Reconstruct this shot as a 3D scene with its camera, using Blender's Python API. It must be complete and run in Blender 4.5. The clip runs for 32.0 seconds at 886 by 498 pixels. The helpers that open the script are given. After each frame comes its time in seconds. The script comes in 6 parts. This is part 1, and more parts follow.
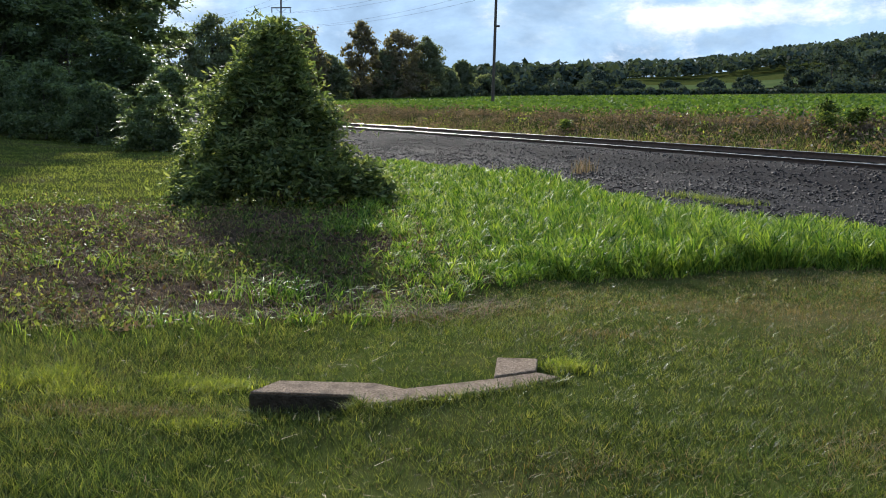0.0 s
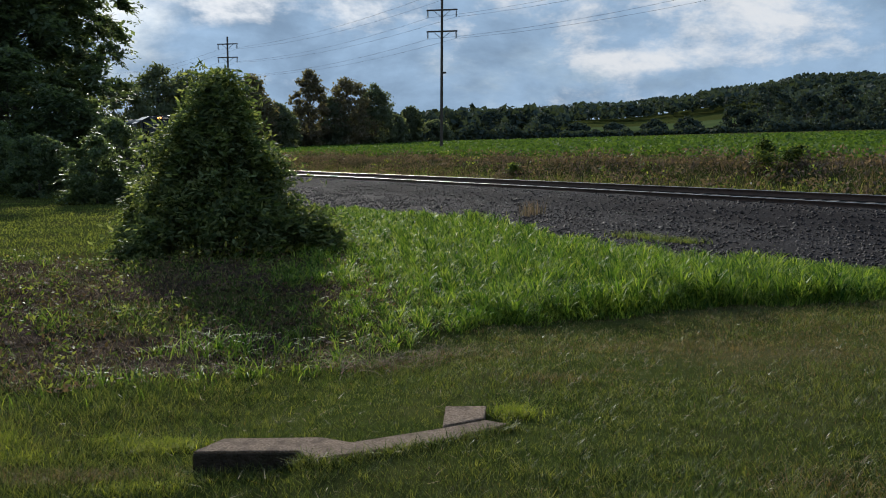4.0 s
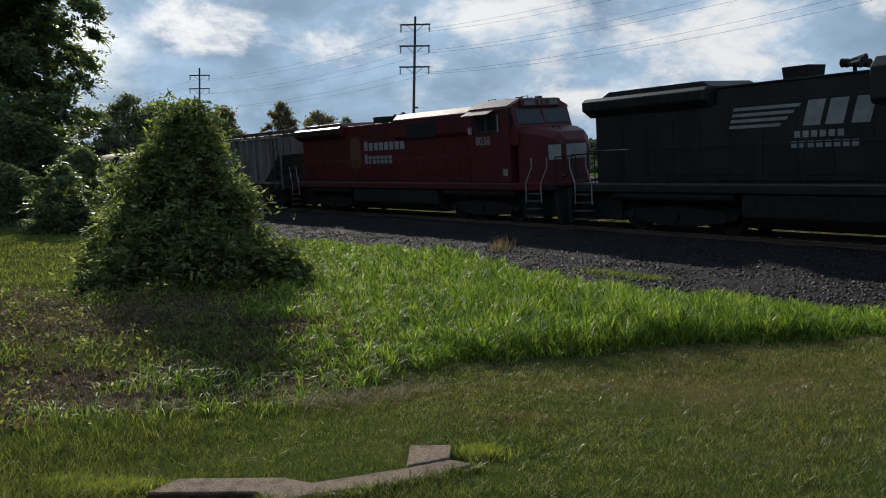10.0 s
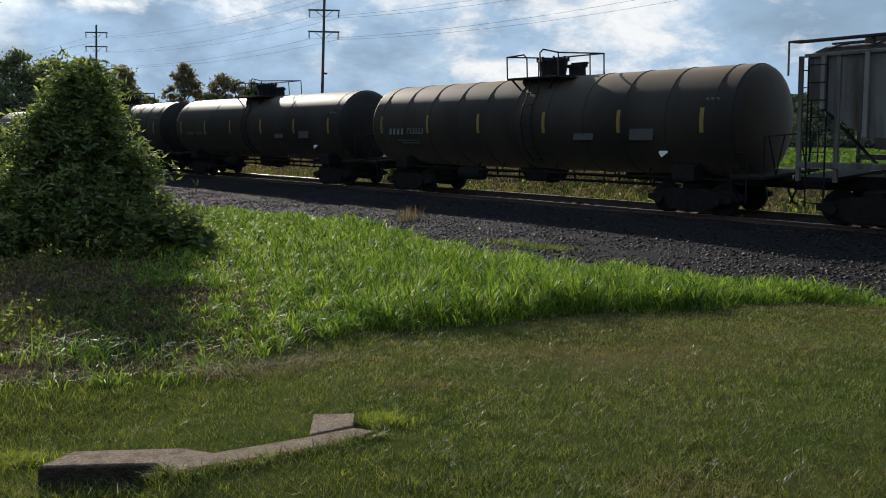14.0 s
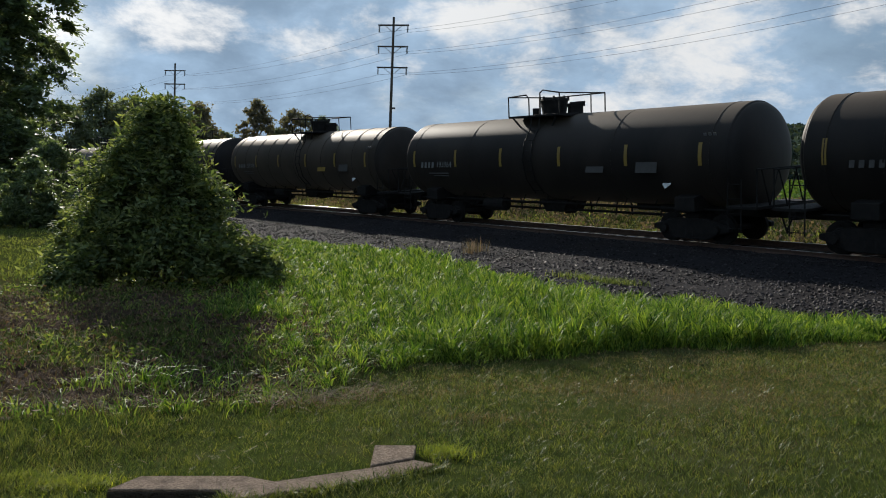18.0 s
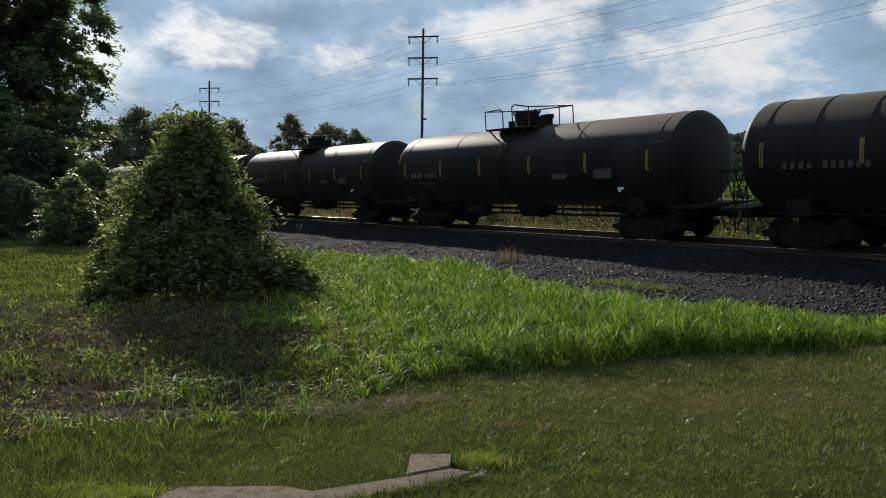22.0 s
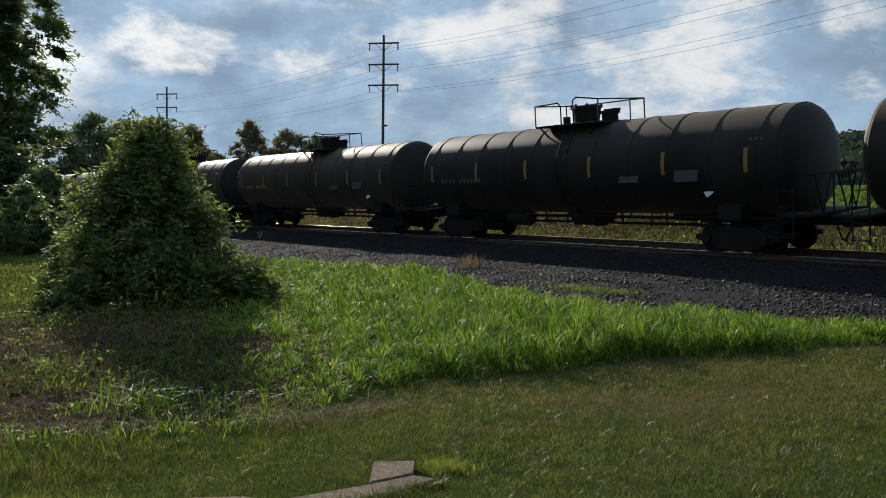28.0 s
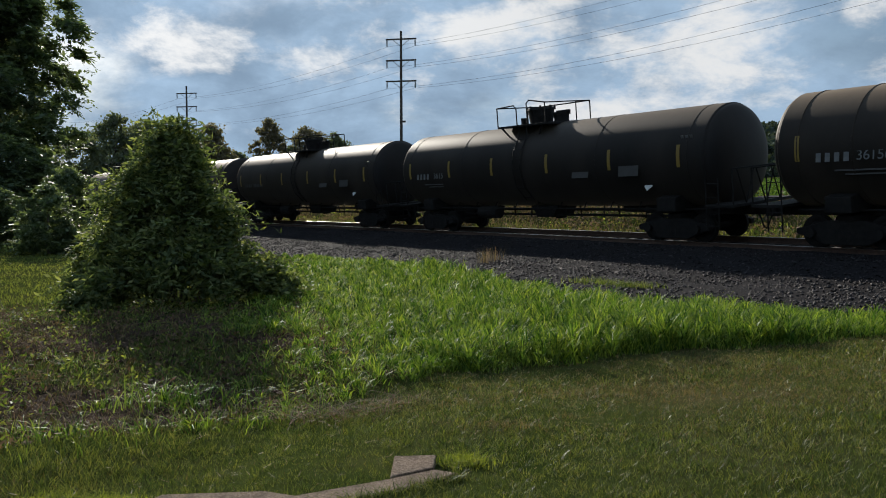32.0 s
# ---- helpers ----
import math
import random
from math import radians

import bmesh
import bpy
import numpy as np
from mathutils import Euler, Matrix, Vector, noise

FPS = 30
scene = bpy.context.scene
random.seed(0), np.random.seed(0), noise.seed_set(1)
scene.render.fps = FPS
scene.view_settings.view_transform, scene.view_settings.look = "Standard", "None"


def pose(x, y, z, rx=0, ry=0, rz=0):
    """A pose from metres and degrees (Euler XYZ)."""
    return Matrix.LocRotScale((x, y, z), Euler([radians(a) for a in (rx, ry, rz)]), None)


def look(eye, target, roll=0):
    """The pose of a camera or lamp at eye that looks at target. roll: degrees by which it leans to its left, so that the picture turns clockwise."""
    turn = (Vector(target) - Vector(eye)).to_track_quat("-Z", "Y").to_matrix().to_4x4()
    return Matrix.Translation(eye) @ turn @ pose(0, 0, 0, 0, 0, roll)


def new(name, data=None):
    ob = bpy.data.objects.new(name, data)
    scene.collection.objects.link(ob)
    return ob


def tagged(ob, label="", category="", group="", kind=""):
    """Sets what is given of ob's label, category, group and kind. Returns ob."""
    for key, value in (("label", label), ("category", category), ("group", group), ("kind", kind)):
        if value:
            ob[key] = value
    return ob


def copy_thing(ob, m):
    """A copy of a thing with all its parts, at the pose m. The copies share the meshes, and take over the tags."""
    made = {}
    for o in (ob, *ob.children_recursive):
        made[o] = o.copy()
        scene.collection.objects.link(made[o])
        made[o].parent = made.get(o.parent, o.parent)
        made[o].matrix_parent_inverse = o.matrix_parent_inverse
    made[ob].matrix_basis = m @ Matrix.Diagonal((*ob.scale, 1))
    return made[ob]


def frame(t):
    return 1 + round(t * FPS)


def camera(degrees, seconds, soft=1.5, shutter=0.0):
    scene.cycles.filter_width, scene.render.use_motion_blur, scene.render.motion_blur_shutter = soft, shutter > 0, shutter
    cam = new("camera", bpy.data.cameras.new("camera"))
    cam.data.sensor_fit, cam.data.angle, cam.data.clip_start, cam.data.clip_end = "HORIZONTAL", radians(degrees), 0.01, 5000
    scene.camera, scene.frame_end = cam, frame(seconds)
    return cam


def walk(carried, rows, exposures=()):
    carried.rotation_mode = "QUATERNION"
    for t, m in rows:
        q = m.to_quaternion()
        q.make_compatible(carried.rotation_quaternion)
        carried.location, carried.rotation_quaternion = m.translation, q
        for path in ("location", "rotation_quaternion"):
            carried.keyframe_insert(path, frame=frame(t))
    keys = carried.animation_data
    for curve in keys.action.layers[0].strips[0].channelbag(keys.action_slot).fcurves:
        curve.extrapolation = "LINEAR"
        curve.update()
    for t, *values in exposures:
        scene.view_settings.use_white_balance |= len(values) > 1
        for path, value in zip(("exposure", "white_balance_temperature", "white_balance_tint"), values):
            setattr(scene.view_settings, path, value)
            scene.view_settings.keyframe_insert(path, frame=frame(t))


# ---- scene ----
cam = camera(56.0, 32.0, soft=1.0)

# the holder of the camera stands on the lawn and turns with the train
PATH = [
    (0.0, pose(-0.130, -0.019, 1.580, 80.58, -1.40, -0.71)),
    (0.5, pose(-0.125, -0.017, 1.581, 80.65, -1.25, -0.80)),
    (1.0, pose(-0.134, -0.026, 1.579, 80.36, -0.89, -0.31)),
    (1.5, pose(-0.120, -0.026, 1.582, 80.25, -0.65, 2.09)),
    (2.0, pose(-0.117, -0.028, 1.589, 80.61, -0.81, 1.28)),
    (2.5, pose(-0.085, -0.015, 1.602, 82.91, 0.12, 0.29)),
    (3.0, pose(-0.087, -0.027, 1.597, 83.19, -0.74, -5.13)),
    (3.5, pose(-0.096, -0.042, 1.599, 82.99, -0.62, -4.33)),
    (4.0, pose(-0.083, -0.034, 1.613, 83.66, -0.27, -4.14)),
    (4.5, pose(-0.079, -0.034, 1.623, 83.50, 0.04, -1.78)),
    (6.5, pose(-0.046, 0.006, 1.590, 83.33, 1.21, -2.06)),
    (7.0, pose(-0.040, 0.047, 1.652, 80.34, 0.85, -10.37)),
    (7.5, pose(-0.118, 0.040, 1.619, 82.54, 1.42, -9.71)),
    (8.0, pose(-0.101, 0.034, 1.614, 84.49, -0.59, -6.13)),
    (8.5, pose(-0.081, 0.029, 1.610, 85.34, -0.11, -4.21)),
    (9.0, pose(-0.072, 0.036, 1.615, 84.91, -1.31, -4.33)),
    (9.5, pose(-0.071, 0.031, 1.616, 85.71, -1.43, -4.92)),
    (10.0, pose(-0.056, 0.023, 1.616, 86.02, -1.07, -6.11)),
    (10.5, pose(-0.055, 0.032, 1.616, 84.86, -1.88, -7.20)),
    (11.0, pose(-0.039, 0.033, 1.629, 85.39, -2.59, -10.84)),
    (11.5, pose(-0.043, 0.029, 1.616, 85.58, -1.66, -13.17)),
    (12.0, pose(-0.061, 0.026, 1.614, 86.10, -1.21, -11.07)),
    (12.5, pose(-0.054, 0.033, 1.618, 86.45, -1.10, -11.11)),
    (13.0, pose(-0.063, -0.026, 1.620, 84.88, -1.62, -11.13)),
    (13.5, pose(-0.051, -0.001, 1.630, 84.40, -2.08, -11.41)),
    (14.0, pose(-0.038, -0.011, 1.627, 84.07, -2.17, -12.30)),
    (14.5, pose(0.004, 0.020, 1.621, 83.74, -1.64, -14.74)),
    (15.0, pose(-0.029, 0.022, 1.617, 83.44, -2.44, -14.69)),
    (15.5, pose(-0.065, 0.025, 1.611, 83.46, -2.62, -7.84)),
    (17.5, pose(-0.006, 0.025, 1.625, 86.62, -2.43, -7.58)),
    (18.0, pose(-0.020, -0.007, 1.619, 86.17, -2.24, -7.77)),
    (18.5, pose(-0.028, 0.015, 1.622, 85.76, -1.55, -4.75)),
    (19.0, pose(-0.080, 0.008, 1.628, 85.81, -1.73, -7.01)),
    (19.5, pose(-0.033, 0.001, 1.615, 85.82, -1.25, -6.35)),
    (20.0, pose(0.005, 0.004, 1.610, 86.34, -0.52, -5.16)),
    (20.5, pose(-0.011, -0.012, 1.612, 86.37, -0.54, -4.58)),
    (21.0, pose(-0.013, -0.017, 1.613, 86.82, -0.64, -4.87)),
    (21.5, pose(-0.011, -0.011, 1.608, 86.91, -0.90, -5.08)),
    (22.0, pose(-0.004, -0.009, 1.606, 86.78, -0.87, -5.49)),
    (22.5, pose(-0.009, -0.009, 1.607, 86.81, -0.88, -5.61)),
    (23.0, pose(0.000, 0.000, 1.600, 86.75, -0.56, -5.58)),
    (23.5, pose(0.000, -0.006, 1.604, 86.91, -0.59, -5.78)),
    (24.0, pose(0.033, 0.008, 1.596, 86.28, -0.63, -9.75)),
    (24.5, pose(0.030, 0.012, 1.595, 85.35, -0.37, -11.35)),
    (25.0, pose(-0.016, -0.008, 1.605, 85.50, -0.18, -12.46)),
    (25.5, pose(-0.042, 0.014, 1.601, 84.65, 1.98, -6.27)),
    (26.0, pose(0.001, 0.001, 1.599, 85.40, 1.69, -5.93)),
    (26.5, pose(-0.002, 0.002, 1.600, 86.33, -0.01, -6.54)),
    (28.5, pose(-0.005, 0.004, 1.602, 87.27, -0.61, -8.25)),
    (29.0, pose(0.001, -0.001, 1.601, 87.05, -0.62, -7.42)),
    (29.5, pose(-0.003, 0.002, 1.600, 86.60, -0.38, -6.97)),
    (30.0, pose(0.002, -0.001, 1.601, 86.42, -0.58, -6.58)),
    (30.5, pose(-0.007, 0.005, 1.599, 86.49, -0.13, -8.74)),
    (31.0, pose(-0.000, 0.000, 1.601, 86.64, -0.23, -8.47)),
    (31.5, pose(-0.002, 0.001, 1.600, 86.71, 0.03, -7.42)),
    (32.0, pose(0.004, -0.002, 1.599, 86.93, 0.05, -6.82)),
]
EXPOSURE = [(0.0, 1.05), (1.0, 1.3), (2.0, 1.0), (3.0, 0.6), (4.0, 0.3), (6.5, 0.0), (7.0, 1.9), (7.5, 0.9), (8.0, 0.25), (9.0, 0.3), (10.0, 0.4), (11.0, 0.62),
            (13.0, 0.56), (14.0, 0.6), (15.0, 0.7), (15.6, 0.5), (18.0, 0.38), (19.0, 0.46), (21.0, 0.36), (23.5, 0.36), (24.5, 0.5), (25.0, 0.52), (26.0, 0.36), (32.0, 0.36)]
walk(cam, PATH, exposures=[(t, s, 5950 if t < 10 else 6200, 10) for t, s in EXPOSURE])

# ---------------------------------------------------------------- light
SUN_AZ, SUN_EL = -14.5, 23.0          # degrees left of +y (minus), above the horizon
world = bpy.data.worlds.new("sky")
scene.world = world
world.use_nodes = True


def build_sky():
    nt = world.node_tree
    nt.nodes.clear()
    out = nt.nodes.new("ShaderNodeOutputWorld")
    bg = nt.nodes.new("ShaderNodeBackground")
    sky = nt.nodes.new("ShaderNodeTexSky")
    sky.sky_type = "NISHITA"
    sky.sun_disc = False
    sky.sun_elevation = radians(SUN_EL)
    sky.sun_rotation = radians(SUN_AZ)
    sky.air_density, sky.dust_density, sky.ozone_density = 1.0, 0.6, 1.5
    co = nt.nodes.new("ShaderNodeTexCoord")
    sep = nt.nodes.new("ShaderNodeSeparateXYZ")
    nt.links.new(co.outputs["Generated"], sep.inputs[0])

    def math_node(op, a, b=None, clamp=False):
        m = nt.nodes.new("ShaderNodeMath")
        m.operation, m.use_clamp = op, clamp
        for i, v in enumerate((a, b)):
            if v is None:
                continue
            if isinstance(v, (int, float)):
                m.inputs[i].default_value = v
            else:
                nt.links.new(v, m.inputs[i])
        return m.outputs[0]

    # low clouds seen from the side: the sphere of directions, flattened
    flat = nt.nodes.new("ShaderNodeCombineXYZ")
    nt.links.new(sep.outputs["X"], flat.inputs[0]), nt.links.new(sep.outputs["Y"], flat.inputs[1])
    nt.links.new(math_node("MULTIPLY", sep.outputs["Z"], 1.9), flat.inputs[2])
    bearing = math_node("ARCTAN2", sep.outputs["X"], sep.outputs["Y"])

    def side_noise(scale, detail, rough, off, distort=0.1):
        mp = nt.nodes.new("ShaderNodeMapping")
        mp.inputs["Location"].default_value = off
        nt.links.new(flat.outputs[0], mp.inputs["Vector"])
        no = nt.nodes.new("ShaderNodeTexNoise")
        no.inputs["Scale"].default_value, no.inputs["Detail"].default_value, no.inputs["Roughness"].default_value = scale, detail, rough
        no.inputs["Distortion"].default_value = distort
        nt.links.new(mp.outputs[0], no.inputs["Vector"])
        return no.outputs["Fac"]

    def step(v, lo, hi):
        r = nt.nodes.new("ShaderNodeMapRange")
        r.interpolation_type = "SMOOTHSTEP"
        r.inputs["From Min"].default_value, r.inputs["From Max"].default_value = lo, hi
        nt.links.new(v, r.inputs["Value"])
        return r.outputs[0]

    def bank_of(b0, e0, sb, se):
        """A cloud bank round a bearing and an elevation in degrees."""
        u = math_node("DIVIDE", math_node("SUBTRACT", bearing, radians(b0)), radians(sb))
        w = math_node("DIVIDE", math_node("SUBTRACT", sep.outputs["Z"], math.sin(radians(e0))), radians(se))
        return math_node("POWER", 2.718, math_node("MULTIPLY", math_node("ADD", math_node("MULTIPLY", u, u), math_node("MULTIPLY", w, w)), -1.0))

    banks = bank_of(-9.5, 10.0, 8.0, 1.5)
    for place in ((9.5, 11.5, 7.5, 3.4), (25.0, 10.0, 11.0, 4.2), (16.0, 6.2, 7.0, 0.8), (-12.0, 16.0, 12.0, 2.0), (30.0, 18.0, 20.0, 3.0)):
        banks = math_node("ADD", banks, bank_of(*place))
    banks = math_node("MINIMUM", banks, 1.0)
    body = step(side_noise(2.2, 8, 0.6, (3.1, 7.7, 0)), 0.26, 0.52)
    lumps = math_node("ADD", side_noise(9.0, 9, 0.64, (2.9, 4.6, 1.3), 0.15), math_node("MULTIPLY", banks, 0.17))
    light = step(lumps, 0.56, 0.80)
    def mix(fac, a, b):
        m = nt.nodes.new("ShaderNodeMix")
        m.data_type = "RGBA"
        nt.links.new(fac, m.inputs["Factor"])
        for key, v in (("A", a), ("B", b)):
            s = [i for i in m.inputs if i.name == key and i.type == "RGBA"][0]
            if isinstance(v, tuple):
                s.default_value = (*v, 1)
            else:
                nt.links.new(v, s)
        return [o for o in m.outputs if o.type == "RGBA"][0]

    gain = nt.nodes.new("ShaderNodeMix")
    gain.data_type, gain.blend_type = "RGBA", "MULTIPLY"
    gain.inputs["Factor"].default_value = 1.0
    ins = [i for i in gain.inputs if i.type == "RGBA"]
    nt.links.new(sky.outputs[0], ins[0])
    ins[1].default_value = (SKY_GAIN, SKY_GAIN, SKY_GAIN, 1)
    clear = [o for o in gain.outputs if o.type == "RGBA"][0]
    shade = step(side_noise(5.5, 9, 0.6, (6.6, 1.9, 0.4), 0.15), 0.30, 0.70)
    grey = mix(body, clear, mix(shade, CLOUD_DARK, CLOUD_GREY))
    lit = mix(math_node("MULTIPLY", light, 0.9), grey, CLOUD_LIT)
    # haze glows round the sun; the clouds opposite to it are lit from the front
    dot = nt.nodes.new("ShaderNodeVectorMath")
    dot.operation = "DOT_PRODUCT"
    nt.links.new(co.outputs["Generated"], dot.inputs[0])
    az, el = radians(SUN_AZ), radians(SUN_EL)
    dot.inputs[1].default_value = (math.sin(az) * math.cos(el), math.cos(az) * math.cos(el), math.sin(el))
    glow = nt.nodes.new("ShaderNodeMapRange")
    glow.interpolation_type = "SMOOTHSTEP"
    glow.inputs["From Min"].default_value, glow.inputs["From Max"].default_value = -0.9, 0.6
    glow.inputs["To Min"].default_value, glow.inputs["To Max"].default_value = 1.2, 0.95
    nt.links.new(dot.outputs["Value"], glow.inputs["Value"])
    halo = math_node("ADD", glow.outputs[0], math_node("MULTIPLY", step(dot.outputs["Value"], 0.86, 1.0), 0.18))
    dim = nt.nodes.new("ShaderNodeMix")
    dim.data_type, dim.blend_type = "RGBA", "MULTIPLY"
    dim.inputs["Factor"].default_value = 1.0
    ins = [i for i in dim.inputs if i.type == "RGBA"]
    nt.links.new(lit, ins[0]), nt.links.new(halo, ins[1])
    nt.links.new([o for o in dim.outputs if o.type == "RGBA"][0], bg.inputs["Color"])
    bg.inputs["Strength"].default_value = SKY_STRENGTH
    nt.links.new(bg.outputs[0], out.inputs[0])


SKY_STRENGTH = 0.10
SKY_GAIN = 0.65
CLOUD_DARK = (1.7, 2.35, 3.1)
CLOUD_GREY = (3.2, 4.3, 5.5)
CLOUD_LIT = (7.0, 6.8, 6.45)
build_sky()

sun = new("sun", bpy.data.lights.new("sun", "SUN"))
sun.data.energy, sun.data.angle, sun.data.color = 4.4, radians(0.8), (1.0, 0.91, 0.77)
_a, _e = radians(SUN_AZ), radians(SUN_EL)
SUN_DIR = Vector((math.sin(_a) * math.cos(_e), math.cos(_a) * math.cos(_e), math.sin(_e)))
sun.matrix_world = look(SUN_DIR * 200, (0, 0, 0))

# ---------------------------------------------------------------- the line
TH = radians(28.49)
NV, DV = Vector((math.cos(TH), math.sin(TH))), Vector((-math.sin(TH), math.cos(TH)))
PERP, S0, RAD = 21.2, 22.0, 520.0     # distance of the track, foot of the tangent, radius of the bend
CEN = NV * PERP + DV * S0 - NV * RAD
RAIL_Z, CANT = 0.56, 5.6              # rail top, tilt of the track in degrees
GAUGE = 0.75


S_T = 34.0                            # the bend ends here; further off the track runs straight
A_T = (S_T - S0) / RAD
N_T, D_T = NV * math.cos(A_T) + DV * math.sin(A_T), DV * math.cos(A_T) - NV * math.sin(A_T)
P_T = CEN + N_T * RAD


def along(s, lat):
    """Arrays: ground places beside the track at the arc lengths s, lat metres to its far side."""
    a = (np.minimum(s, S_T) - S0) / RAD
    run = np.maximum(s - S_T, 0)
    r = RAD + lat
    return (CEN.x + r * (NV.x * np.cos(a) + DV.x * np.sin(a)) + D_T.x * run, CEN.y + r * (NV.y * np.cos(a) + DV.y * np.sin(a)) + D_T.y * run)


def on_line(s, lat=0.0):
    """One place beside the track."""
    x, y = along(s, lat)
    return Vector((float(x), float(y)))


def line_pose(s, lat=0.0, z=None):
    """Pose on the canted track: x forward with the train, y to the far side."""
    a = (min(s, S_T) - S0) / RAD
    q = on_line(s, lat)
    return pose(q.x, q.y, RAIL_Z if z is None else z, CANT, 0, math.degrees(a) - 90 + 28.49)


def lateral(x, y):
    """Arrays: distance across the track (0 at the centre) of ground places."""
    dx, dy = x - CEN.x, y - CEN.y
    a = np.arctan2(dx * DV.x + dy * DV.y, dx * NV.x + dy * NV.y)
    return np.where(a > A_T, (x - P_T.x) * N_T.x + (y - P_T.y) * N_T.y, np.hypot(dx, dy) - RAD)


def smooth(a, b, v):
    k = np.clip((v - a) / (b - a), 0, 1)
    return k * k * (3 - 2 * k)


def ridge(b):
    """Height of the wooded ridge by bearing in degrees."""
    return np.interp(b, [-180, -60, -25, -5, 3, 8, 13, 17, 20, 24, 28, 33, 40, 50, 70, 180], [6, 6, 6, 8, 22, 24, 30, 32, 37, 44, 51, 49, 50, 44, 30, 6])


def ground_z(x, y):
    """Height of the ground sheet."""
    x, y = np.asarray(x, float), np.asarray(y, float)
    lat = lateral(x, y)
    dist = np.hypot(x, y)
    bear = np.degrees(np.arctan2(x, y))
    near = 0.10 * smooth(-16, -9, lat) - 0.14 * np.exp(-(((x + 1.6) / 2.2) ** 2 + ((y - 7.2) / 2.0) ** 2)) + 0.16 * smooth(1.0, 6.0, x) * smooth(11, 5, y)
    near = near + 0.25 * smooth(-9, -22, x) * smooth(8, 30, y) + 0.09 * smooth(-0.62, -0.42, x) * smooth(7.0, 5.0, y)
    near = near + np.where(dist < 40, 0.014 * np.sin(x * 2.1 + 1.3 * np.sin(y * 1.7)) + 0.010 * np.sin(y * 3.3 + np.sin(x * 2.9)), 0)
    near = near + 0.055 * np.exp(-(((x + 0.78) / 0.45) ** 2 + ((y - 3.92) / 0.2) ** 2))
    z = near - 0.30 * smooth(-11.2, -9.2, lat)
    z = np.where(lat > 2.5, -0.1 + 0.25 * smooth(3.6, 5.0, lat), z)
    bank = 1.22 * smooth(4.6, 8.8, lat)
    field = np.maximum(lat - 10.5, 0)
    z = z + np.where(lat > 2.5, bank + 0.0435 * np.minimum(field, 160), 0)
    far = smooth(260, 700, dist)
    z = z * (1 - far) + far * np.maximum(ridge(bear), 2.0)
    return z


def gz(x, y):
    return float(ground_z(x, y))

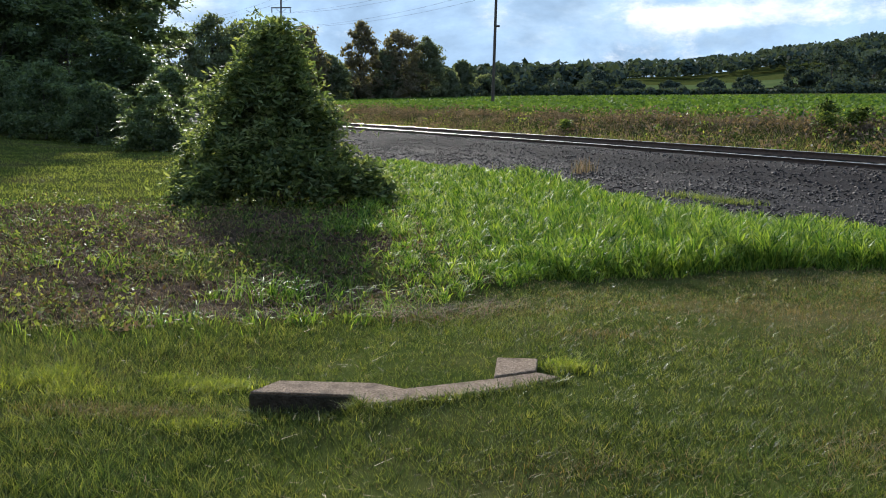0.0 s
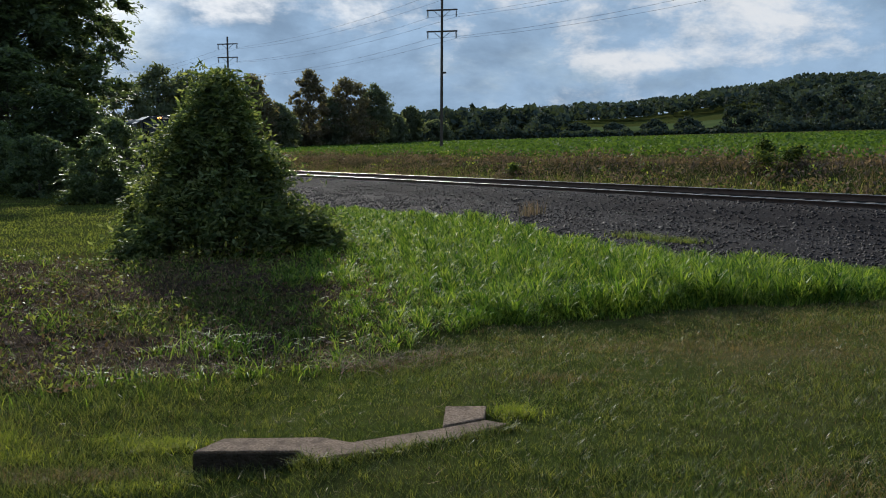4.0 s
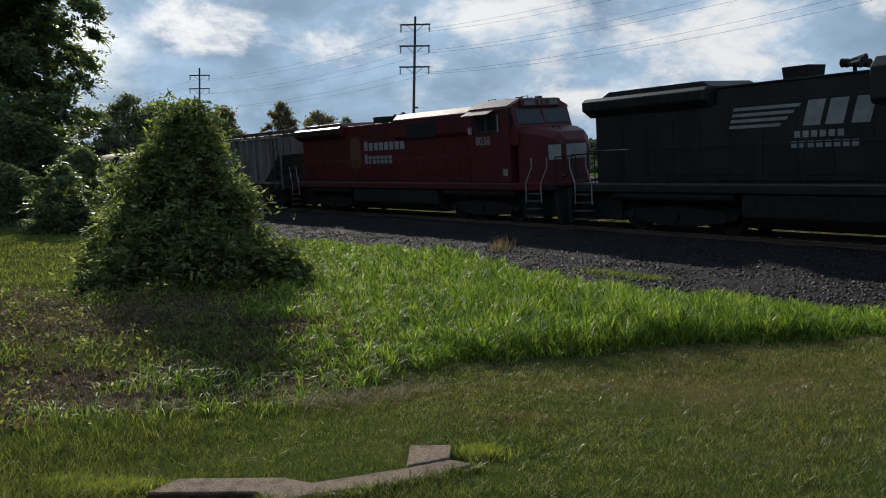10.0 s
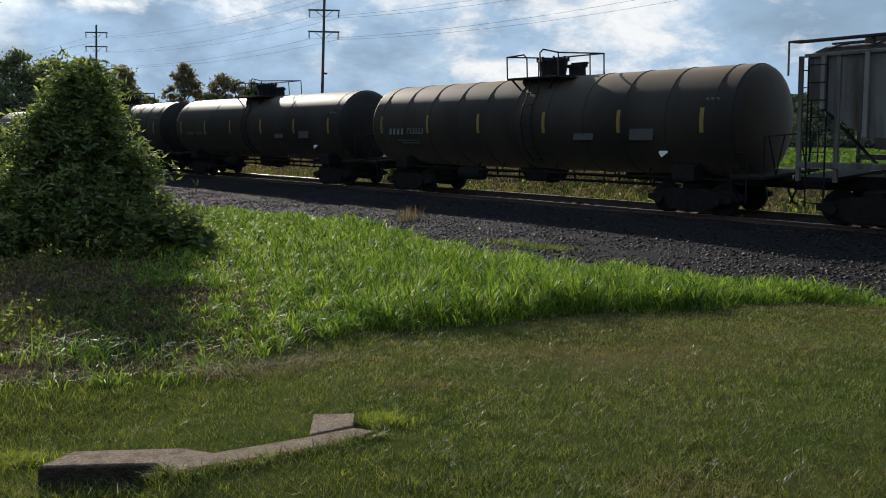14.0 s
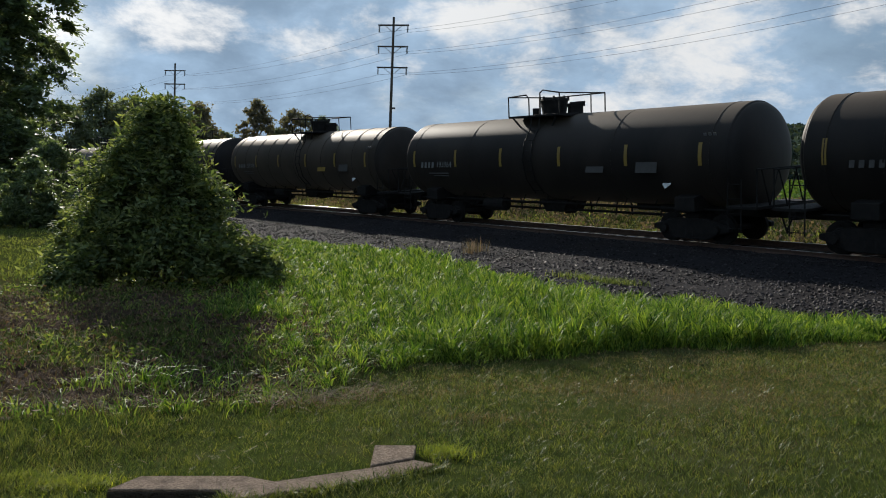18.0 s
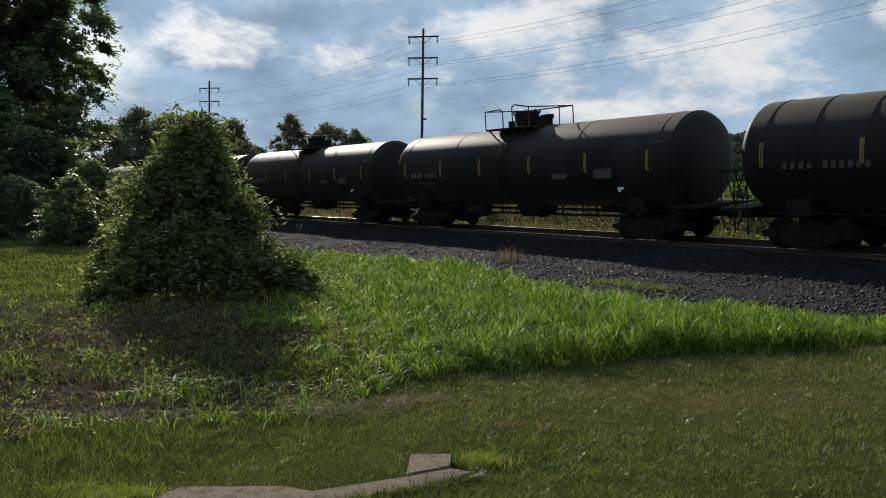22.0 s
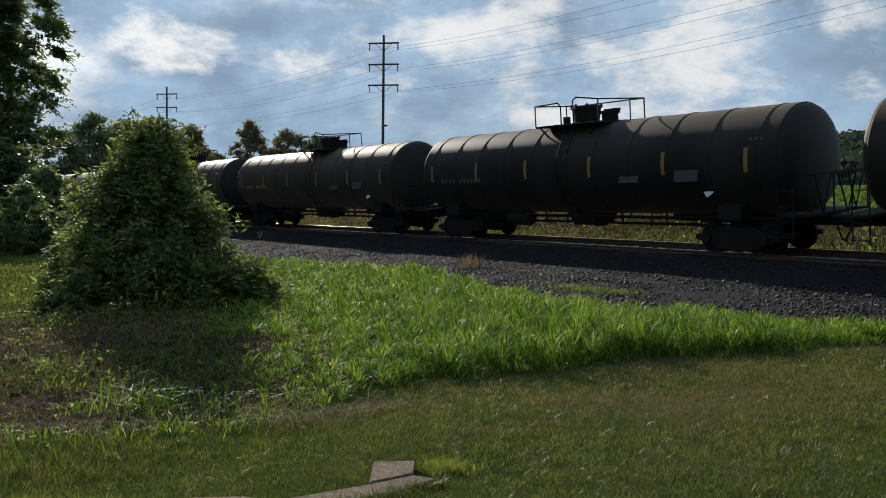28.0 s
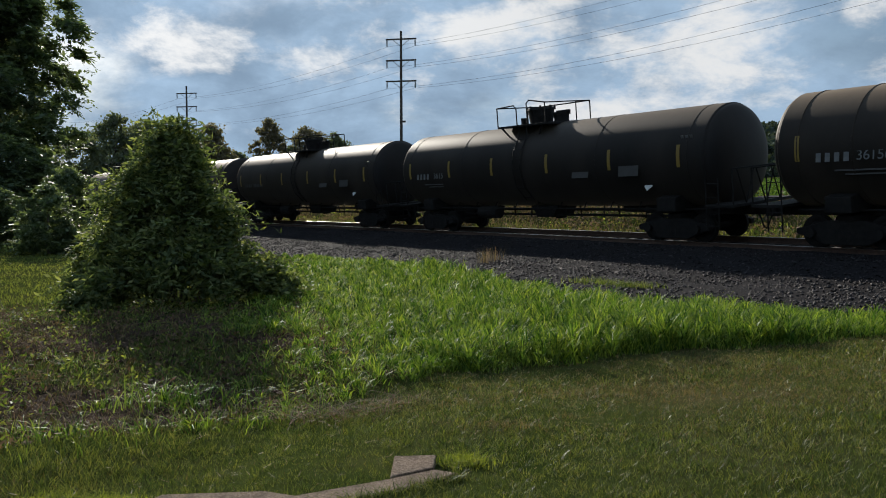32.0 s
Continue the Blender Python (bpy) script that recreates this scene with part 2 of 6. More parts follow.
# ---------------------------------------------------------------- materials
def material(name, dark, light, scale=6.0, rough=0.8, metal=0.0, bump=0.15, fine=60.0, stain=None, stain_scale=1.2, stain_amount=0.5,
             translucent=0.0, through_tint=(1.45, 1.45, 0.6), random_tint=0.0, island=False, specular=0.5, stretch=(1, 1, 1), glow=0.0, coat=0.0):
    """Procedural surface: two scales of colour, stains, fine relief; leaves let light through."""
    m = bpy.data.materials.new(name)
    m.use_nodes = True
    nt = m.node_tree
    b = nt.nodes["Principled BSDF"]
    out = nt.nodes["Material Output"]
    co = nt.nodes.new("ShaderNodeTexCoord")
    mp = nt.nodes.new("ShaderNodeMapping")
    mp.inputs["Scale"].default_value = stretch
    nt.links.new(co.outputs["Object"], mp.inputs["Vector"])
    n1 = nt.nodes.new("ShaderNodeTexNoise")
    n1.inputs["Scale"].default_value, n1.inputs["Detail"].default_value, n1.inputs["Roughness"].default_value = scale, 6, 0.6
    nt.links.new(mp.outputs[0], n1.inputs["Vector"])
    ramp = nt.nodes.new("ShaderNodeValToRGB")
    ramp.color_ramp.elements[0].position, ramp.color_ramp.elements[1].position = 0.30, 0.70
    ramp.color_ramp.elements[0].color, ramp.color_ramp.elements[1].color = (*dark, 1), (*light, 1)
    nt.links.new(n1.outputs["Fac"], ramp.inputs[0])
    colour = ramp.outputs[0]

    def blend(fac, a, bb, mode="MIX"):
        x = nt.nodes.new("ShaderNodeMix")
        x.data_type, x.blend_type = "RGBA", mode
        if isinstance(fac, float):
            x.inputs["Factor"].default_value = fac
        else:
            nt.links.new(fac, x.inputs["Factor"])
        ins = [i for i in x.inputs if i.type == "RGBA"]
        for s, v in zip(ins, (a, bb)):
            if isinstance(v, tuple):
                s.default_value = (*v, 1)
            else:
                nt.links.new(v, s)
        return [o for o in x.outputs if o.type == "RGBA"][0]

    if stain:
        n2 = nt.nodes.new("ShaderNodeTexNoise")
        n2.inputs["Scale"].default_value, n2.inputs["Detail"].default_value = stain_scale, 5
        nt.links.new(mp.outputs[0], n2.inputs["Vector"])
        r = nt.nodes.new("ShaderNodeMapRange")
        r.inputs["From Min"].default_value, r.inputs["From Max"].default_value = 0.48, 0.68
        r.inputs["To Max"].default_value = stain_amount
        nt.links.new(n2.outputs["Fac"], r.inputs["Value"])
        colour = blend(r.outputs[0], colour, stain)
    if random_tint:
        if island:
            g = nt.nodes.new("ShaderNodeNewGeometry")
            src = g.outputs["Random Per Island"]
        else:
            g = nt.nodes.new("ShaderNodeObjectInfo")
            src = g.outputs["Random"]
        hsv = nt.nodes.new("ShaderNodeHueSaturation")
        r = nt.nodes.new("ShaderNodeMapRange")
        r.inputs["To Min"].default_value, r.inputs["To Max"].default_value = 1 - random_tint, 1 + random_tint
        nt.links.new(src, r.inputs["Value"])
        nt.links.new(r.outputs[0], hsv.inputs["Value"])
        r2 = nt.nodes.new("ShaderNodeMapRange")
        r2.inputs["To Min"].default_value, r2.inputs["To Max"].default_value = 0.5 + random_tint * 0.06, 0.5 - random_tint * 0.06
        nt.links.new(src, r2.inputs["Value"])
        nt.links.new(r2.outputs[0], hsv.inputs["Hue"])
        nt.links.new(colour, hsv.inputs["Color"])
        colour = hsv.outputs[0]
    nt.links.new(colour, b.inputs["Base Color"])
    b.inputs["Roughness"].default_value, b.inputs["Metallic"].default_value = rough, metal
    b.inputs["Specular IOR Level"].default_value = specular
    b.inputs["Coat Weight"].default_value = coat
    if glow:
        nt.links.new(colour, b.inputs["Emission Color"])
        b.inputs["Emission Strength"].default_value = glow
    if bump:
        n3 = nt.nodes.new("ShaderNodeTexNoise")
        n3.inputs["Scale"].default_value, n3.inputs["Detail"].default_value = fine, 4
        nt.links.new(mp.outputs[0], n3.inputs["Vector"])
        bp = nt.nodes.new("ShaderNodeBump")
        bp.inputs["Strength"].default_value, bp.inputs["Distance"].default_value = bump, 0.02
        nt.links.new(n3.outputs["Fac"], bp.inputs["Height"])
        nt.links.new(bp.outputs[0], b.inputs["Normal"])
    if translucent:
        tr = nt.nodes.new("ShaderNodeBsdfTranslucent")
        warm = blend(1.0, colour, through_tint, "MULTIPLY")
        nt.links.new(warm, tr.inputs["Color"])
        ms = nt.nodes.new("ShaderNodeMixShader")
        ms.inputs[0].default_value = translucent
        nt.links.new(b.outputs[0], ms.inputs[1]), nt.links.new(tr.outputs[0], ms.inputs[2])
        nt.links.new(ms.outputs[0], out.inputs["Surface"])
    return m


M_GROUND = material("meadow_soil", (0.030, 0.042, 0.010), (0.055, 0.064, 0.018), 1.6, 1.0, bump=0.4, fine=25, stain=(0.075, 0.06, 0.03), stain_scale=0.5, stain_amount=0.6, specular=0.0)
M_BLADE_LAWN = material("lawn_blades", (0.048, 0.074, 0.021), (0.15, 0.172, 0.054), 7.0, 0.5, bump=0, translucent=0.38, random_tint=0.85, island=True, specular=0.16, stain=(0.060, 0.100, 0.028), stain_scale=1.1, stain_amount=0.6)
M_GLINT = material("shiny_lawn_blades", (0.055, 0.085, 0.026), (0.125, 0.14, 0.048), 3.0, 0.4, bump=0, translucent=0.3, random_tint=0.7, island=True, specular=0.3)
# Raised lawn tone for the back strip: its sunlight is coloured in.
M_BACK_LAWN = material("sun_brightened_lawn_blades", (0.115, 0.138, 0.04), (0.165, 0.178, 0.055), 0.3, 0.5, bump=0, translucent=0.5, random_tint=0.3, island=True, specular=0.05)
M_BLADE_TALL = material("tall_grass_blades", (0.056, 0.118, 0.022), (0.195, 0.275, 0.055), 2.2, 0.45, bump=0, translucent=0.40, through_tint=(1.4, 1.5, 0.55), random_tint=0.8, island=True, specular=0.07)
M_FRESH = material("fresh_lawn_blades", (0.16, 0.20, 0.035), (0.27, 0.30, 0.06), 2, 0.55, bump=0, translucent=0.5, random_tint=0.4, island=True, specular=0.06)
M_STRAW = material("dry_lawn_blades", (0.10, 0.075, 0.032), (0.24, 0.19, 0.085), 5.0, 0.6, bump=0, translucent=0.25, random_tint=0.6, island=True, specular=0.15)
# Greyed, bluish leaf colour: the haze of distance is put into it.
M_RIDGE = material("hazed_ridge_leaves", (0.045, 0.062, 0.055), (0.068, 0.085, 0.072), 0.02, 0.9, bump=0, translucent=0.2, random_tint=0.14, island=True, specular=0.05)
M_WEED = material("weed_leaves", (0.055, 0.09, 0.025), (0.16, 0.195, 0.058), 1.2, 0.5, bump=0, translucent=0.45, random_tint=0.8, island=True, specular=0.14)
M_DRY = material("dry_stems", (0.065, 0.047, 0.028), (0.21, 0.152, 0.09), 3.0, 0.75, bump=0, translucent=0.15, random_tint=0.65, island=True, specular=0.08)
M_BANK = material("bank_weeds", (0.095, 0.070, 0.058), (0.20, 0.15, 0.118), 0.6, 0.85, bump=0, translucent=0.25, random_tint=0.6, island=True, specular=0.05)
# Pale fringe weeds; their colour is lifted further to look sunlit.
M_FRINGE = material("sun_brightened_fringe_grass", (0.14, 0.155, 0.055), (0.27, 0.26, 0.11), 1.5, 0.6, bump=0, translucent=0.4, random_tint=0.5, island=True, specular=0.1)
M_MEADOW = material("pale_meadow", (0.05, 0.075, 0.028), (0.08, 0.10, 0.04), 0.05, 0.95, bump=0.2, fine=1.0, specular=0.0)
M_SOIL = material("bare_soil", (0.026, 0.019, 0.015), (0.085, 0.060, 0.046), 7, 0.95, bump=1.0, fine=30, stain=(0.035, 0.036, 0.016), stain_scale=2.2, stain_amount=0.6, specular=0.0)
M_BUSH = material("bush_leaves", (0.075, 0.108, 0.052), (0.175, 0.205, 0.095), 3.2, 0.6, bump=0, translucent=0.52, random_tint=0.6, island=True, specular=0.12)
M_TREE = material("tree_leaves", (0.085, 0.12, 0.075), (0.135, 0.17, 0.10), 0.4, 0.5, bump=0, translucent=0.52, random_tint=0.45, island=True, specular=0.18)
# Far leaves paled towards grey; the haze over them is in the colour.
M_FAR_LEAF = material("hazed_far_leaves", (0.095, 0.115, 0.085), (0.15, 0.165, 0.118), 0.15, 0.8, bump=0, translucent=0.45, random_tint=0.25, island=True, specular=0.05)
M_FAR_RED = material("hazed_far_leaves_rusty", (0.125, 0.112, 0.088), (0.18, 0.155, 0.118), 0.15, 0.8, bump=0, translucent=0.45, random_tint=0.25, island=True, specular=0.05)
M_CROP = material("crop_leaves", (0.068, 0.118, 0.026), (0.105, 0.162, 0.04), 0.25, 0.75, bump=0, specular=0.06, translucent=0.3, random_tint=0.25, island=True)
M_BARK = material("bark", (0.05, 0.04, 0.03), (0.12, 0.10, 0.08), 9, 0.95, bump=0.8, fine=30, stretch=(1, 1, 0.2))
M_BALLAST = material("ballast_bed", (0.010, 0.009, 0.010), (0.028, 0.025, 0.026), 14, 0.95, bump=1.0, fine=40, stain=(0.024, 0.019, 0.017), stain_scale=0.6, specular=0.05)
M_STONE = material("ballast_stones", (0.011, 0.0095, 0.0100), (0.036, 0.031, 0.031), 5, 0.65, bump=0.3, random_tint=0.8, island=True, specular=0.2)
M_RAIL = material("rail_steel_worn", (0.50, 0.47, 0.43), (0.62, 0.58, 0.53), 20, 0.34, 1.0, bump=0.05)
M_RUST = material("rail_rust", (0.055, 0.034, 0.025), (0.11, 0.062, 0.04), 12, 0.85, bump=0.3)
M_TIE = material("tie_wood", (0.035, 0.028, 0.023), (0.08, 0.065, 0.052), 8, 0.9, bump=0.5, stretch=(1, 0.15, 1))
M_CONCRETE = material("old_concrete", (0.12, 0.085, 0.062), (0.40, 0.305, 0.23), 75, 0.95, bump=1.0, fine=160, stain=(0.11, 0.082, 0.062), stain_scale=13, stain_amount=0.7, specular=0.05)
# Darkened copy of the concrete: dirt, and the shade on the kerb's front.
M_CONCRETE_DARK = material("dirty_shaded_concrete", (0.035, 0.030, 0.024), (0.085, 0.07, 0.056), 16, 0.95, bump=1.0, fine=70, stain=(0.03, 0.035, 0.018), stain_scale=5, stain_amount=0.7, specular=0.05)
# Dark boards of the unseen wall added behind the camera.
M_BLOCKER = material("dark_blocker_boards", (0.055, 0.042, 0.034), (0.085, 0.066, 0.053), 3, 0.85, bump=0.3, stretch=(0.3, 1, 6))
M_POLE = material("pole_wood", (0.045, 0.033, 0.025), (0.09, 0.068, 0.052), 6, 0.85, bump=0.3, stretch=(1, 1, 0.1))
M_INSUL = material("insulator", (0.20, 0.20, 0.21), (0.34, 0.34, 0.35), 8, 0.4, bump=0)
M_WIRE = material("wire", (0.02, 0.02, 0.02), (0.035, 0.035, 0.035), 3, 0.85, bump=0, specular=0.05)
M_BLACK = material("black_loco_paint", (0.009, 0.009, 0.0095), (0.018, 0.017, 0.017), 1.5, 0.45, bump=0.1, stain=(0.03, 0.026, 0.023), stain_scale=0.9, stain_amount=0.6, specular=0.2)
M_RED = material("red_loco_paint", (0.050, 0.0072, 0.009), (0.082, 0.012, 0.0135), 1.4, 0.48, bump=0.1, stain=(0.032, 0.010, 0.010), stain_scale=0.8, stain_amount=0.6, specular=0.2)
M_UNDER = material("grimy_underframe", (0.007, 0.0065, 0.006), (0.020, 0.017, 0.015), 5, 0.8, bump=0.4, specular=0.2)
M_WHITE = material("white_marking", (0.55, 0.55, 0.54), (0.72, 0.72, 0.70), 3, 0.6, bump=0.1, stain=(0.35, 0.34, 0.33), stain_amount=0.4)
# Silver of sunshade and mirror; on the black cab roof a painted sheen.
M_SILVER = material("silver_and_roof_sheen", (0.20, 0.20, 0.205), (0.30, 0.30, 0.30), 3, 0.4, 0.0, bump=0.1)
M_GLASS = material("cab_glass", (0.012, 0.014, 0.016), (0.02, 0.022, 0.025), 1, 0.08, bump=0, specular=0.4)
M_LAMP = material("lit_lamp", (1.0, 0.42, 0.1), (1.0, 0.5, 0.15), 1, 0.3, bump=0, glow=1.8)
M_YELLOW = material("yellow_marking", (0.19, 0.12, 0.02), (0.27, 0.175, 0.027), 3, 0.55, bump=0.1, stain=(0.15, 0.10, 0.035), stain_amount=0.5)
M_TANK = material("black_tank_paint", (0.0075, 0.0066, 0.0064), (0.016, 0.0135, 0.0125), 0.7, 0.58, bump=0.06, fine=9, stain=(0.030, 0.024, 0.020), stain_scale=0.45, stain_amount=0.65, stretch=(1, 1, 0.5), specular=0.16)
M_TANK_DUSTY = material("dusty_tank_paint", (0.011, 0.0090, 0.0078), (0.024, 0.0190, 0.0155), 0.8, 0.6, bump=0.08, fine=9, stain=(0.045, 0.034, 0.026), stain_scale=0.5, stain_amount=0.7, stretch=(1, 1, 0.5), specular=0.16)
M_HOPPER = material("weathered_grey_hopper", (0.10, 0.092, 0.085), (0.18, 0.168, 0.158), 1.3, 0.85, bump=0.2, stain=(0.055, 0.037, 0.028), stain_scale=1.7, stain_amount=0.9, stretch=(1.6, 1, 0.22), specular=0.12)
M_HOPPER_POST = material("pale_hopper_posts", (0.15, 0.14, 0.13), (0.26, 0.245, 0.23), 2.0, 0.8, bump=0.15, stain=(0.07, 0.045, 0.032), stain_scale=2.0, stain_amount=0.8, stretch=(1, 1, 0.3))
M_HOPPER_DARK = material("rusty_hopper_chute", (0.030, 0.023, 0.020), (0.065, 0.048, 0.038), 2, 0.85, bump=0.3)


# road dust on the tank shells scatters grazing light
for m, amount in ((M_TANK, 0.13), (M_TANK_DUSTY, 0.24)):
    node = m.node_tree.nodes["Principled BSDF"]
    node.inputs["Sheen Weight"].default_value = amount
    node.inputs["Sheen Roughness"].default_value = 0.45
    node.inputs["Sheen Tint"].default_value = (1.0, 0.78, 0.55, 1)


# ---------------------------------------------------------------- building helpers
def part(name, bm, mat, parent=None, label="", smooth_shade=False):
    """One mesh object out of a bmesh, under its thing."""
    me = bpy.data.meshes.new(name)
    if smooth_shade:
        for f in bm.faces:
            f.smooth = True
    bm.to_mesh(me)
    bm.free()
    me.materials.append(mat)
    ob = new(name, me)
    ob.parent = parent
    if label:
        ob["label"] = label
    return ob


def share(name, mesh, m, parent=None, label=""):
    """Another object on the same mesh."""
    ob = new(name, mesh)
    ob.parent = parent
    ob.matrix_basis = m
    if label:
        ob["label"] = label
    return ob


def empty(name, label, category, group="", kind=""):
    return tagged(new(name), label, category, group, kind)


def soup(name, verts, faces, mat, parent=None, smooth_shade=False):
    """A mesh from arrays: verts (n, 3), faces (m, 3 or 4)."""
    me = bpy.data.meshes.new(name)
    verts, faces = np.asarray(verts, np.float32), np.asarray(faces, np.int32)
    k = faces.shape[1]
    me.vertices.add(len(verts))
    me.vertices.foreach_set("co", verts.ravel())
    me.loops.add(faces.size)
    me.loops.foreach_set("vertex_index", faces.ravel())
    me.polygons.add(len(faces))
    me.polygons.foreach_set("loop_start", np.arange(0, faces.size, k, dtype=np.int32))
    if smooth_shade:
        me.polygons.foreach_set("use_smooth", np.ones(len(faces), bool))
    me.update(calc_edges=True)
    me.materials.append(mat)
    ob = new(name, me)
    ob.parent = parent
    return ob


def add_box(bm, x0, x1, y0, y1, z0, z1, bevel=0.0):
    m = Matrix.LocRotScale(((x0 + x1) / 2, (y0 + y1) / 2, (z0 + z1) / 2), None, (abs(x1 - x0), abs(y1 - y0), abs(z1 - z0)))
    r = bmesh.ops.create_cube(bm, size=1, matrix=m)
    if bevel:
        es = list({e for v in r["verts"] for e in v.link_edges})
        bmesh.ops.bevel(bm, geom=es, offset=bevel, segments=2, affect="EDGES", profile=0.5)
    return bm


def box(x0, x1, y0, y1, z0, z1, bevel=0.0):
    return add_box(bmesh.new(), x0, x1, y0, y1, z0, z1, bevel)


def add_rod(bm, a, b, r, sides=8, r2=None):
    a, b = Vector(a), Vector(b)
    d = b - a
    m = Matrix.Translation((a + b) / 2) @ d.to_track_quat("Z", "Y").to_matrix().to_4x4()
    bmesh.ops.create_cone(bm, cap_ends=True, segments=sides, radius1=r, radius2=r if r2 is None else r2, depth=d.length, matrix=m)
    return bm


def rod(a, b, r, sides=8, r2=None):
    return add_rod(bmesh.new(), a, b, r, sides, r2)


def pipe(points, r, sides=6):
    bm = bmesh.new()
    for a, b in zip(points, points[1:]):
        add_rod(bm, a, b, r, sides)
    for q in points[1:-1]:
        bmesh.ops.create_icosphere(bm, subdivisions=1, radius=r * 1.02, matrix=Matrix.Translation(q))
    return bm


def extrude_profile(pts, axis, lo, hi, bevel=0.0):
    """Prism: a closed outline of (a, b) pairs swept along an axis ('x', 'y' or 'z')."""
    bm = bmesh.new()

    def put(a, b, c):
        return {"x": (c, a, b), "y": (a, c, b), "z": (a, b, c)}[axis]
    lower = [bm.verts.new(put(a, b, lo)) for a, b in pts]
    upper = [bm.verts.new(put(a, b, hi)) for a, b in pts]
    bm.faces.new(lower), bm.faces.new(upper)
    for i in range(len(pts)):
        j = (i + 1) % len(pts)
        bm.faces.new((lower[i], lower[j], upper[j], upper[i]))
    bmesh.ops.recalc_face_normals(bm, faces=bm.faces)
    if bevel:
        bmesh.ops.bevel(bm, geom=list(bm.edges), offset=bevel, segments=2, affect="EDGES", profile=0.5)
    return bm


def lathe_x(profile, sides=40):
    """Body of revolution about x: profile of (x, radius)."""
    bm = bmesh.new()
    rings = []
    for x, r in profile:
        rings.append([bm.verts.new((x, r * math.cos(2 * math.pi * k / sides), r * math.sin(2 * math.pi * k / sides))) for k in range(sides)])
    for a, b in zip(rings, rings[1:]):
        for k in range(sides):
            j = (k + 1) % sides
            bm.faces.new((a[k], a[j], b[j], b[k]))
    bm.faces.new(rings[0]), bm.faces.new(rings[-1])
    bmesh.ops.recalc_face_normals(bm, faces=bm.faces)
    return bm


def letters(name, text, size, mat, parent, m, depth=0.004):
    """Lettering as a mesh, in the built-in font."""
    cu = bpy.data.curves.new(name, "FONT")
    cu.body, cu.size, cu.extrude, cu.align_x, cu.align_y = text, size, depth, "CENTER", "CENTER"
    tmp = bpy.data.objects.new(name, cu)
    scene.collection.objects.link(tmp)
    me = bpy.data.meshes.new_from_object(tmp.evaluated_get(bpy.context.evaluated_depsgraph_get()))
    bpy.data.objects.remove(tmp)
    me.materials.clear()
    me.materials.append(mat)
    ob = new(name, me)
    ob.parent = parent
    ob.matrix_basis = m
    return ob

# ---------------------------------------------------------------- ground
rng = np.random.default_rng(7)


def build_ground():
    radii = np.concatenate([[0.0], np.geomspace(0.4, 60, 170), np.geomspace(61, 4200, 70)])
    ang = np.radians(np.linspace(-180, 180, 289))
    rr, aa = np.meshgrid(radii, ang, indexing="ij")
    x, y = rr * np.sin(aa), rr * np.cos(aa)
    z = ground_z(x, y)
    v = np.stack([x, y, z], -1).reshape(-1, 3)
    n = len(ang)
    i, j = np.meshgrid(np.arange(len(radii) - 1), np.arange(n - 1), indexing="ij")
    a = (i * n + j).ravel()
    f = np.stack([a, a + 1, a + n + 1, a + n], -1)
    ob = soup("ground", v, f, M_GROUND, smooth_shade=True)
    return tagged(ob, "uneven ground of lawn, rough meadow and rising farm field", "ground", kind="structure")


build_ground()


